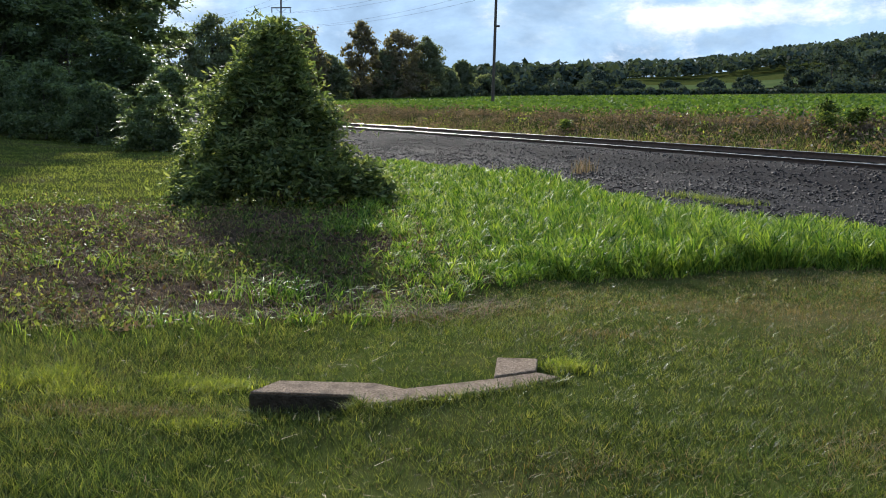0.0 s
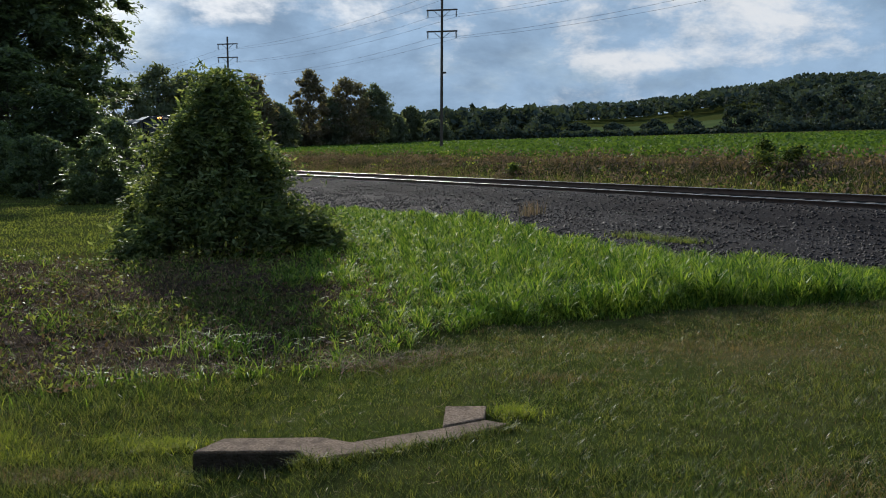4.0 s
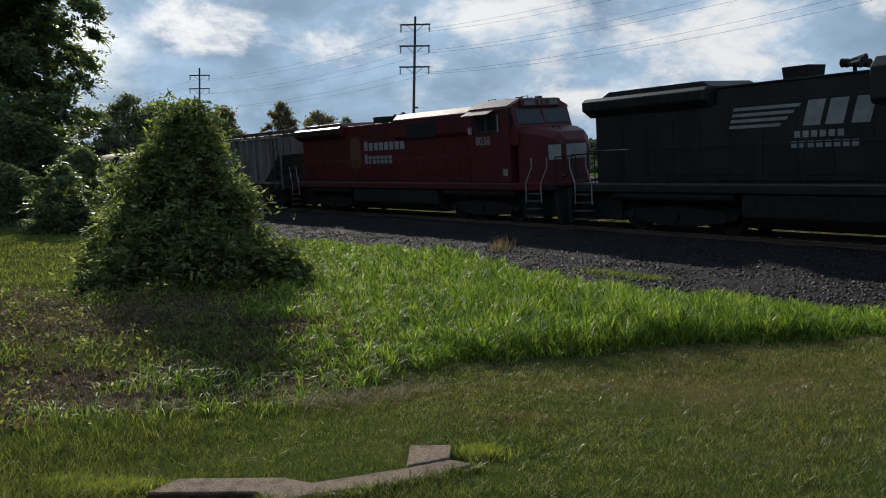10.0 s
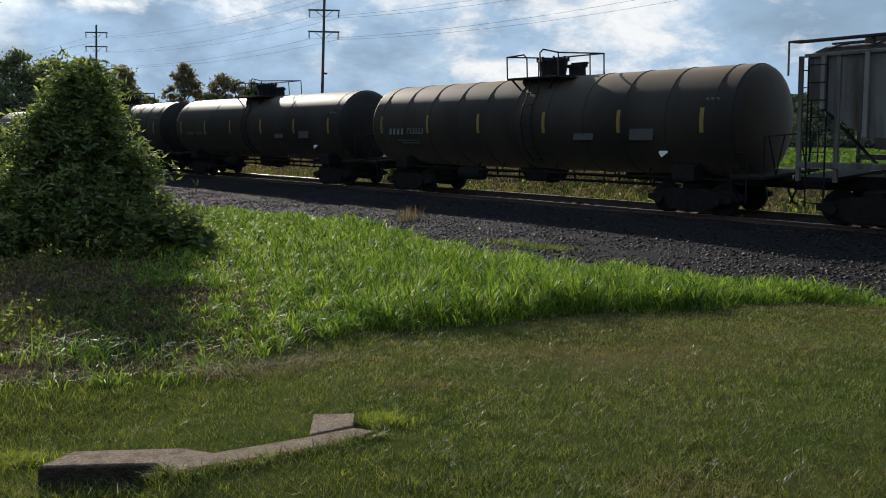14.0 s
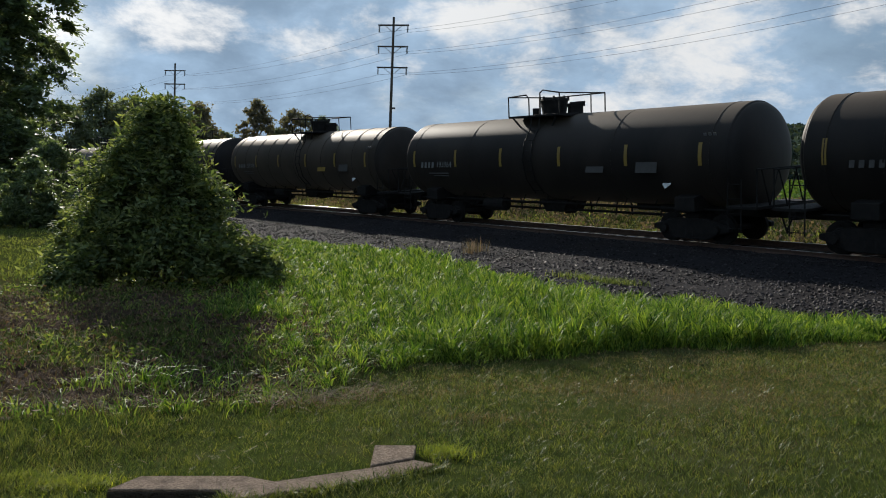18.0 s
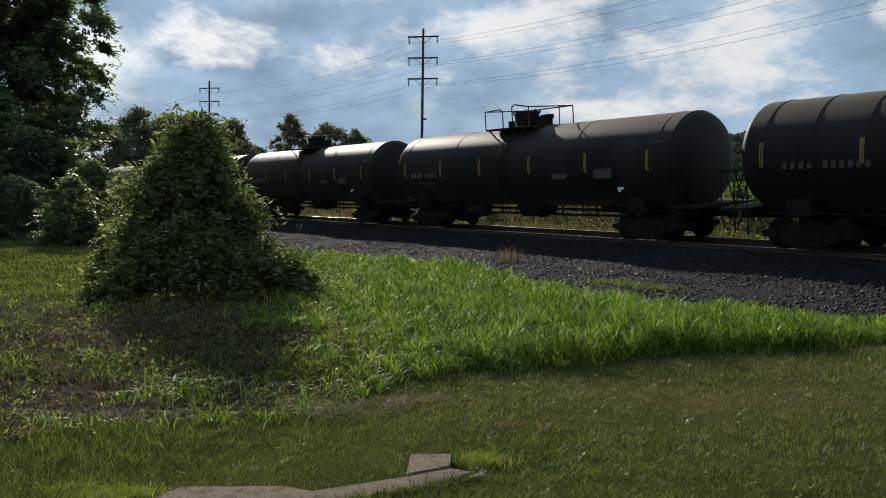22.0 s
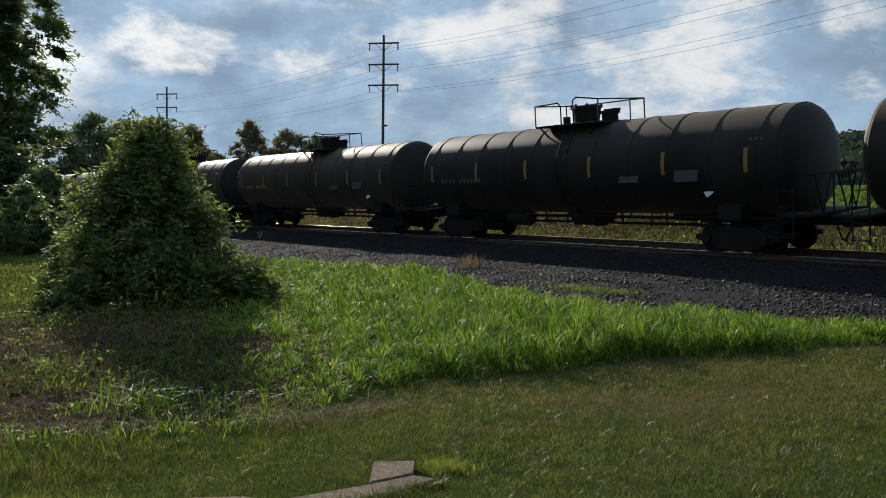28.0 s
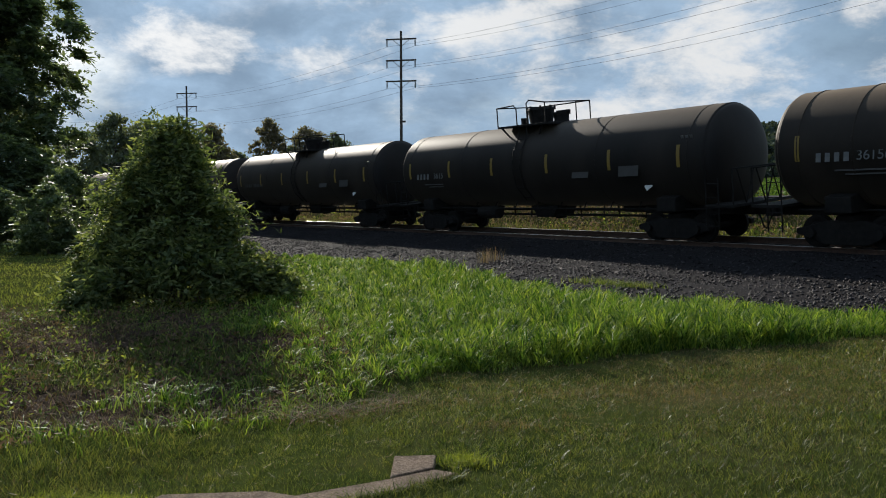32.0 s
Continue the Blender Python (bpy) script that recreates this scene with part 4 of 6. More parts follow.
    k = (y > lawn_edge(x) + 0.2) & (x < 0.7 - 0.12 * (y - 7))
    x, y = x[k], y[k]
    blades("dead_stalks", x, y, ground_z(x, y) + rng.uniform(0, 0.05, len(x)), 0.12, 0.006, 1.6, M_DRY, segments=2, label="dry brown cut stalks lying on the soil", category="dead grass")
    # clods of earth
    n = 2600
    x, y = field_of(n, -9, 0.2, 5.9, 12.5)
    k = (y > lawn_edge(x) + 0.35) & (x < 0.0 - 0.12 * (y - 7))
    x, y = x[k], y[k]
    n = len(x)
    base = np.array([[1, 0, 0], [-1, 0, 0], [0, 1, 0], [0, -1, 0], [0, 0, 0.6], [0, 0, -0.6]], float)
    tri = np.array([[0, 2, 4], [2, 1, 4], [1, 3, 4], [3, 0, 4], [2, 0, 5], [1, 2, 5], [3, 1, 5], [0, 3, 5]])
    v = base[None] * rng.uniform(0.5, 1.4, (n, 6, 1)) * (0.015 + 0.035 * rng.uniform(0, 1, (n, 1, 1)) ** 2)
    v = v + np.stack([x, y, ground_z(x, y) + 0.015], -1)[:, None, :]
    tagged(soup("earth_clods", v.reshape(-1, 3), (tri[None] + (np.arange(n) * 6)[:, None, None]).reshape(-1, 3), M_SOIL), "crumbled clods of dark earth among the weeds", "soil", kind="stuff")
    # bleached stones
    for k, (sx, sy, r) in enumerate(((-2.35, 5.95, 0.07), (-2.2, 6.02, 0.04), (-2.7, 6.0, 0.03), (-3.4, 7.5, 0.06), (-0.55, 7.6, 0.05))):
        bm = bmesh.new()
        bmesh.ops.create_icosphere(bm, subdivisions=2, radius=r)
        for w in bm.verts:
            w.co *= 1 + 0.35 * math.sin(w.co.x * 40 + k) * math.sin(w.co.y * 33 + 2 * k)
            w.co.z *= 0.2
        o = tagged(part("stone", bm, M_CONCRETE), "pale flat stone lying in the weeds", "stone", "stones in the weeds")
        o.matrix_basis = Matrix.Translation((sx, sy, gz(sx, sy) + 0.02))
    # green tufts among the weeds
    cx, cy = field_of(150, -7.5, 0.3, 5.8, 13)
    k = (cy > lawn_edge(cx) + 0.1) & (cx < 0.2 - 0.12 * (cy - 7)) & (np.sin(cx * 2.1 + 1.2 * np.sin(cy * 1.5)) + np.sin(cy * 1.7) > -0.2)
    big = rng.uniform(0.09, 0.2, k.sum())
    cx, cy, big = np.concatenate([cx[k], [-1.6, -1.45, -1.75, -1.25, -1.0, -0.75, -1.35, -1.5, -2.3, -1.9, -1.5, -1.1, -0.7, -0.4, -2.0, -1.2]]), np.concatenate([cy[k], [7.1, 7.2, 7.25, 7.15, 7.2, 7.0, 6.95, 7.3, 6.3, 6.25, 6.3, 6.35, 6.45, 6.6, 6.5, 6.5]]), np.concatenate([big, [0.34, 0.38, 0.32, 0.36, 0.30, 0.22, 0.26, 0.3, 0.12, 0.16, 0.15, 0.18, 0.15, 0.16, 0.14, 0.16]])
    x, y, h = np.repeat(cx, 30), np.repeat(cy, 30), np.repeat(big, 30)
    x, y = x + rng.normal(0, 0.08, len(x)), y + rng.normal(0, 0.08, len(x))
    blades("weed_tufts", x, y, ground_z(x, y) - 0.01, h, 0.013, 0.9, M_BLADE_TALL, segments=3, label="bright green grass tufts among the weeds", curl=1.3)
    # flattened dead straw at the edge of the lawn
    cx, cy = np.array([-0.15, 0.05, -0.35, 0.45, 0.25]), np.array([6.15, 6.35, 6.4, 6.75, 6.55])
    x, y = np.repeat(cx, 90) + rng.normal(0, 0.16, 450), np.repeat(cy, 90) + rng.normal(0, 0.10, 450)
    blades("dead_straw", x, y, ground_z(x, y) + rng.uniform(0.02, 0.07, 450), 0.10, 0.006, 2.6, M_DRY, segments=3, label="flattened pile of dead straw at the edge of the lawn", category="dead grass")
    # thin upright shoots at the edge of the lawn
    x, y = field_of(420, -3.2, 0.4, 5.2, 7.4)
    k = np.abs(y - lawn_edge(x) - 0.25) < 0.5
    x, y = x[k], y[k]
    blades("grass_shoots", x, y, ground_z(x, y), 0.12, 0.008, 0.5, M_BLADE_TALL, segments=3, label="single upright green shoots at the edge of the lawn")
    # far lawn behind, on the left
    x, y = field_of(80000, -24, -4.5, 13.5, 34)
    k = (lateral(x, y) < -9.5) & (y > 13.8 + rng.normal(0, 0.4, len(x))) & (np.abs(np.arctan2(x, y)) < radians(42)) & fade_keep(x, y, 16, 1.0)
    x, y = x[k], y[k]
    blades("back_lawn", x, y, ground_z(x, y) - 0.01, 0.07, 0.022, 0.8, M_BACK_LAWN, segments=1, label="strip of mown lawn behind the bush, blades coloured as sunlit")


def fronds(origin, az, el, length, pairs, leaf, droop=0.6, loose=0.25):
    """Compound leaves: leaflets in pairs along drooping stalks."""
    n = len(origin)
    t = np.repeat(np.linspace(0.25, 1.0, pairs), 2)
    side = np.tile([-1.0, 1.0], pairs)
    m = len(t)
    d = np.stack([np.cos(az) * np.cos(el), np.sin(az) * np.cos(el), np.sin(el)], -1)
    s = np.stack([-np.sin(az), np.cos(az), np.zeros(n)], -1)
    L = length[:, None]
    base = origin[:, None, :] + d[:, None, :] * (L * t)[..., None]
    base[..., 2] -= droop * L * t ** 2
    leafdir = s[:, None, :] * side[None, :, None] + d[:, None, :] * 0.55
    leafdir = leafdir + rng.normal(0, loose, leafdir.shape)
    leafdir[..., 2] -= 0.35
    leafdir /= np.linalg.norm(leafdir, axis=2, keepdims=True)
    w = np.cross(leafdir, np.broadcast_to(np.array([0, 0, 1.0]), leafdir.shape)) + rng.normal(0, loose * 1.2, leafdir.shape)
    w /= np.linalg.norm(w, axis=2, keepdims=True)
    k = leaf * rng.uniform(0.7, 1.25, (n, m, 1))
    v = np.stack([base, base + leafdir * k * 0.5 + w * k * 0.19, base + leafdir * k, base + leafdir * k * 0.5 - w * k * 0.19], 2)
    return v.reshape(-1, 3), np.arange(4 * n * m).reshape(-1, 4)


def tree(name, label, category, x, y, height, radius, crown_lo, leaves, size, mat, clumps=60, seed=1, trunk_r=None, stretch=1.0, group="", top_bias=0.0, trunk=True, shell=0.35, profile=None, frond=0, frond_len=0.6, clump=1.0):
    """A tapered trunk with limbs and a crown of leaf clumps with gaps. profile: (height, radius) pairs of the crown's outline."""
    g = np.random.default_rng(seed)
    zb = gz(x, y)
    t = empty(name, label, category, group)
    t.matrix_basis = Matrix.Translation((x, y, zb))
    tr = trunk_r or height * 0.022
    bm = bmesh.new()
    pts = [Vector((0, 0, -0.2))]
    for k in range(1, 6):
        pts.append(Vector((g.normal(0, 0.012) * height, g.normal(0, 0.012) * height, height * 0.155 * k)))
    for k in range(5):
        add_rod(bm, pts[k], pts[k + 1], tr * (1 - 0.17 * k), 8, tr * (1 - 0.17 * (k + 1)))
    part("trunk" if trunk else "stem", bm, M_BARK, t)
    # clump centres
    if profile:
        pz, pr = [p[0] for p in profile], [p[1] for p in profile]
        zz = g.uniform(pz[0], pz[-1], clumps * 4)
        keep = g.uniform(0, max(pr), clumps * 4) < np.interp(zz, pz, pr) + 0.1 * max(pr)
        cz = zz[keep][:clumps]
        rad = np.interp(cz, pz, pr)
    else:
        cz = crown_lo + (height - crown_lo) * g.uniform(0, 1, clumps) ** (1 - top_bias)
        rel = (cz - crown_lo) / (height - crown_lo)
        rad = radius * np.sqrt(np.clip(1 - (1.75 * (rel - 0.42)) ** 2 * np.where(rel > 0.42, 1, 0.55), 0.03, 1))
    clumps = len(cz)
    cs = g.uniform(0.55, 1.3, clumps) * radius * 1.5 / math.sqrt(clumps) * clump
    aa = g.uniform(0, 2 * np.pi, clumps)
    rr = np.maximum(rad - cs * 0.6, 0.0) * g.uniform(shell, 1.0, clumps) ** 0.6 * g.uniform(0.75, 1.15, clumps)
    cc = np.stack([rr * np.cos(aa), rr * np.sin(aa) * stretch, cz], -1)
    for c in cc[::5]:
        b = pts[min(4, max(1, int(c[2] / height * 4.5)))]
        if c[2] > b.z - 0.2 * height:
            part("limb", rod(b, b.lerp(Vector(c), 0.8), tr * 0.28, 5, tr * 0.06), M_BARK, t)
    per = max(1, leaves // clumps)
    p = g.normal(0, 0.52, (clumps, per, 3)) * cs[:, None, None]
    p[..., 2] *= 0.7
    p = (p + cc[:, None, :]).reshape(-1, 3)
    p = p[p[:, 2] > 0.03]
    v, f = leaf_quads(p, size, 0.6)
    if frond:
        k = g.integers(0, clumps, frond)
        out = np.degrees(0) + np.arctan2(cc[k, 1], cc[k, 0]) + g.normal(0, 0.8, frond)
        o = cc[k] + g.normal(0, 0.45, (frond, 3)) * cs[k][:, None]
        keep = o[:, 2] > 0.25
        v2, f2 = fronds(o[keep], out[keep], g.uniform(-0.3, 0.9, keep.sum()), frond_len * g.uniform(0.6, 1.3, keep.sum()), 6, size * 1.7)
        f = np.concatenate([f, f2 + len(v)])
        v = np.concatenate([v, v2])
    soup("crown", v, f, mat, t)
    return t


def lobed_bush(x, y, lobes, seed=3):
    """The vine-grown bush: overlapping lobes of leaves over bent stems, with feathery sprays at the top."""
    g = np.random.default_rng(seed)
    t = empty("bush", "big ragged bush overgrown with leafy vines", "bush")
    t.matrix_basis = Matrix.Translation((x, y, gz(x, y)))
    for dx, dy, z, r, _, _ in lobes:
        foot = Vector((dx * 0.35 + g.normal(0, 0.1), dy * 0.35 + g.normal(0, 0.1), -0.1))
        mid = foot.lerp(Vector((dx, dy, z)), 0.55) + Vector((g.normal(0, 0.08), g.normal(0, 0.08), 0.05))
        bm = rod(foot, mid, 0.035, 6, 0.022)
        add_rod(bm, mid, (dx, dy, z + r * 0.5), 0.022, 6, 0.008)
        part("stem", bm, M_BARK, t)
    vs, fs, base = [], [], 0
    for dx, dy, z, r, leaves, sprays in lobes:
        c = np.array([dx, dy, z])
        r *= 0.9
        c[0] *= 0.82 if z > 1.7 else 0.96
        leaves = int(leaves * (0.22 if z > 1.75 else 0.45 if z > 1.2 else 0.75))
        # smaller clumps on the lobe's surface
        m = max(5, int(20 * r / 0.5))
        sprays *= 2
        d = g.normal(0, 1, (m, 3))
        d /= np.linalg.norm(d, axis=1, keepdims=True)
        cc = c + d * r * g.uniform(0.2, 0.8, (m, 1)) * np.array([1, 1, 0.85])
        p = (cc[:, None, :] + g.normal(0, 0.17 * r + 0.02, (m, leaves // m, 3))).reshape(-1, 3)
        p = p[p[:, 2] > 0.02]
        v, f = leaf_quads(p, 0.055, 0.5, long=1.6)
        vs.append(v), fs.append(f + base)
        base += len(v)
        if sprays:
            k = g.integers(0, m, sprays)
            o = cc[k] + g.normal(0, 0.12, (sprays, 3))
            out = np.arctan2(cc[k, 1] - dy, cc[k, 0] - dx) + g.normal(0, 0.7, sprays)
            o[:, 2] = np.maximum(o[:, 2], 0.2)
            v, f = fronds(o, out, g.uniform(-0.1, 1.15, sprays), g.uniform(0.28, 0.62, sprays), 6, 0.125, droop=0.65, loose=0.6)
            vs.append(v), fs.append(f + base)
            base += len(v)
    soup("crown", np.concatenate(vs), np.concatenate(fs), M_BUSH, t)
    return t


def build_plants():
    lobed_bush(-2.76, 14.3, [(-0.07, 0, 2.72, 0.16, 300, 60), (0.02, 0, 2.52, 0.22, 500, 80), (-0.22, -0.1, 2.34, 0.24, 600, 90), (0.27, 0.1, 2.20, 0.20, 400, 80), (0.47, 0, 2.16, 0.10, 60, 40), (-0.74, 0, 1.92, 0.28, 800, 150), (-0.45, -0.2, 2.02, 0.26, 700, 100),
                             (-0.38, -0.3, 1.80, 0.42, 1500, 110), (0.05, -0.3, 1.85, 0.46, 1800, 90), (0.36, 0, 1.62, 0.36, 1300, 60), (-0.65, -0.2, 1.42, 0.40, 1500, 90), (0.59, -0.1, 1.36, 0.32, 1100, 60), (-0.09, -0.5, 1.25, 0.66, 2600, 50), (-0.90, -0.2, 1.02, 0.34, 1200, 80),
                             (0.79, -0.3, 1.02, 0.38, 1400, 40), (0.36, -0.7, 0.85, 0.62, 2400, 40), (-0.54, -0.7, 0.8, 0.58, 2200, 60), (-1.17, -0.4, 0.58, 0.34, 1000, 60), (1.06, -0.4, 0.62, 0.38, 1300, 40), (0.09, -1.1, 0.42, 0.6, 2200, 40),
                             (-0.81, -1.0, 0.38, 0.5, 1700, 50), (0.85, -0.9, 0.40, 0.5, 1700, 40), (1.30, -0.6, 0.48, 0.40, 1200, 50), (1.57, -0.4, 0.38, 0.32, 900, 50), (-1.48, -0.6, 0.28, 0.28, 800, 40), (1.89, -0.2, 0.26, 0.26, 600, 40), (0.27, 0.5, 1.0, 0.7, 1800, 0), (0.00, 0.4, 1.7, 0.4, 900, 0)])
    # one tall weed beside it
    tree("tall_weed", "tall leafy weed stalk beside the bush", "weed", -4.25, 14.1, 0.95, 0.13, 0.1, 200, 0.06, M_BUSH, 12, 19, 0.012, trunk=False, frond=30, frond_len=0.16)
    for k, (x, y, h, r) in enumerate([(-3.75, 12.75, 0.36, 0.42)]):
        tree("shrub", "low leafy shrub at the foot of the bush", "shrub", x, y, h, r, 0.0, 1800, 0.05, M_BUSH, 30, 20 + k, 0.02, trunk=False, group="shrubs round the bush", shell=0.2, frond=60, frond_len=0.3)
    # tall trees at the edge of the yard
    tree("walnut_tree", "tall dark walnut tree in shade at the edge of the yard", "tree", -27.2, 62.0, 25.6, 9.4, 1.6, 42000, 0.29, M_TREE, 440, 5, 0.42, frond=8000, frond_len=0.95, clump=1.2, shell=0.1,
         profile=[(1.6, 5.2), (4.4, 8.2), (6.5, 9.7), (10.0, 9.6), (14.2, 8.7), (18.7, 6.9), (22.8, 4.6), (25.6, 1.2)])
    tree("walnut_tree", "tall dark walnut tree in shade at the edge of the yard", "tree", -31.0, 50.0, 23.0, 8.0, 0.8, 26000, 0.24, M_TREE, 300, 6, 0.42, frond=3500, frond_len=1.0)
    tree("walnut_tree", "tall dark walnut tree in shade at the edge of the yard", "tree", -40.0, 48.0, 24.0, 9.0, 1.0, 14000, 0.36, M_TREE, 180, 8, 0.42, frond=900, frond_len=1.3)
    for k, (x, y, h, r) in enumerate([(-17.0, 39.5, 6.0, 2.5), (-19.5, 38.0, 6.5, 3.0), (-23.5, 39.0, 7.5, 3.6), (-28.0, 40.0, 7.0, 3.8), (-14.2, 38.5, 4.3, 1.7)]):
        tree("young_tree", "young leafy tree under the tall walnuts", "tree", x, y, h, r, 0.2, 8000, 0.15, M_TREE, 110, 30 + k, 0.1, group="young trees", shell=0.2, frond=900, frond_len=0.6)
    for k, (x, y, h, r) in enumerate([(-9.5, 28.4, 2.15, 1.15), (-10.4, 33.5, 2.9, 1.2), (-8.1, 32.0, 2.3, 1.1), (-12.6, 31.5, 2.2, 1.4), (-15.2, 33.0, 2.8, 1.8), (-18.5, 34, 3.2, 2.4), (-6.3, 33.0, 2.2, 1.3), (-22.0, 35, 3.4, 2.8)]):
        tree("shrub", "leafy shrub under the yard trees", "shrub", x, y, h, r, 0.0, 6500, 0.085, M_TREE, 70, 40 + k, 0.05, trunk=False, group="yard shrubs", shell=0.2, frond=250, frond_len=0.45)


build_lawn()
build_tall_grass()
build_rough()
build_plants()


def build_far_trees():
    spec = [(-16.6, 118, 10.5, 5.5), (-14.6, 124, 12.3, 5.5), (-12.6, 128, 12.0, 6), (-10.8, 140, 11.5, 6), (-8.7, 145, 12.6, 5), (-7.0, 150, 8.0, 4.5), (-4.9, 160, 14.6, 4.2), (-3.4, 163, 9.5, 4.0), (-2.3, 165, 13.4, 6), (-0.6, 168, 12.0, 5.2), (0.9, 172, 6, 3.6), (1.9, 180, 8.0, 3.6), (3.6, 190, 5.0, 4.5)]
    for k, (b, d, h, r) in enumerate(spec):
        x, y = d * math.sin(radians(b)), d * math.cos(radians(b))
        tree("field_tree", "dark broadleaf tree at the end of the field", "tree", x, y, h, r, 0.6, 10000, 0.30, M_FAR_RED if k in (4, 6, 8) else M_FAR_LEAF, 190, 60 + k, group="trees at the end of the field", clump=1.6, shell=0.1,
             profile=[(0.2, r * 0.9), (h * 0.35, r), (h * 0.65, r * 0.86), (h * 0.88, r * 0.55), (h, r * 0.15)])
    # hedge under them and along the far edge of the field
    n = 26000
    b = rng.uniform(-20, 42, n)
    d = np.interp(b, [-20, -5, 2, 10, 20, 30, 42], [130, 165, 185, 225, 250, 250, 240]) + rng.uniform(-4, 8, n)
    x, y = d * np.sin(np.radians(b)), d * np.cos(np.radians(b))
    hh = (2.2 + 1.6 * np.abs(np.sin(b * 1.3)) + 2.4 * np.maximum(0, np.sin(b * 3.1 + 1)) ** 3) * rng.uniform(0, 1, n)
    hh = hh * np.where((b > 11.5) & (b < 25), 0.42, 1.0)
    v, f = leaf_quads(np.stack([x, y, ground_z(x, y) + hh], -1), 0.75, 0.5)
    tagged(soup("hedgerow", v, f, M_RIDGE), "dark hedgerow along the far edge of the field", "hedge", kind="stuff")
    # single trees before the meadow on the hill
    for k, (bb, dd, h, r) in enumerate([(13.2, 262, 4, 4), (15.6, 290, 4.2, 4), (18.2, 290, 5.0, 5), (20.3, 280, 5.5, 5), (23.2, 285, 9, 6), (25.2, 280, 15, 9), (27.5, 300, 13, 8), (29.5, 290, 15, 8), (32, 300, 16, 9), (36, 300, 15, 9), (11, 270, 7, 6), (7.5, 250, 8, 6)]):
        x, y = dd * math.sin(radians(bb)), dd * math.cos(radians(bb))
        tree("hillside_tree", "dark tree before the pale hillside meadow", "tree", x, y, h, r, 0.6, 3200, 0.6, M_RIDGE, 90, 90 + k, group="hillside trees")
    # pale meadow on the slope
    bb, dd = np.meshgrid(np.linspace(12.6, 24.8, 40), np.linspace(376, 436, 16))
    mx, my = dd * np.sin(np.radians(bb)), dd * np.cos(np.radians(bb))
    v = np.stack([mx, my, ground_z(mx, my) + 0.5], -1).reshape(-1, 3)
    i, j = np.meshgrid(np.arange(15), np.arange(39), indexing="ij")
    k = (i * 40 + j).ravel()
    tagged(soup("hillside_meadow", v, np.stack([k, k + 1, k + 41, k + 40], -1), M_MEADOW, smooth_shade=True), "pale hay meadow on the hillside", "meadow", kind="structure")
    # the wooded ridge: crowns of leaf clumps
    n = 3400
    b = rng.uniform(-30, 62, n)
    d = rng.uniform(330, 760, n)
    x, y = d * np.sin(np.radians(b)), d * np.cos(np.radians(b))
    keep = ~((b > 12) & (b < 25.5) & (d < 500) & (d > 330))
    keep &= (b > -2) | (d > 500)
    x, y, d = x[keep], y[keep], d[keep]
    z = ground_z(x, y)
    r = rng.uniform(4.5, 8.5, len(x))
    m = 34
    p = rng.normal(0, 1, (len(x), m, 3))
    p /= np.linalg.norm(p, axis=2, keepdims=True)
    p[..., 2] = np.abs(p[..., 2]) * 1.0
    c = np.stack([x, y, z + 3.5], -1)[:, None, :] + p * r[:, None, None]
    v, f = leaf_quads(c.reshape(-1, 3), 2.6, 1.0, long=1.2)
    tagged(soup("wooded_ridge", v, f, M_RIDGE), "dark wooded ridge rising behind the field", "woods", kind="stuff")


build_far_trees()


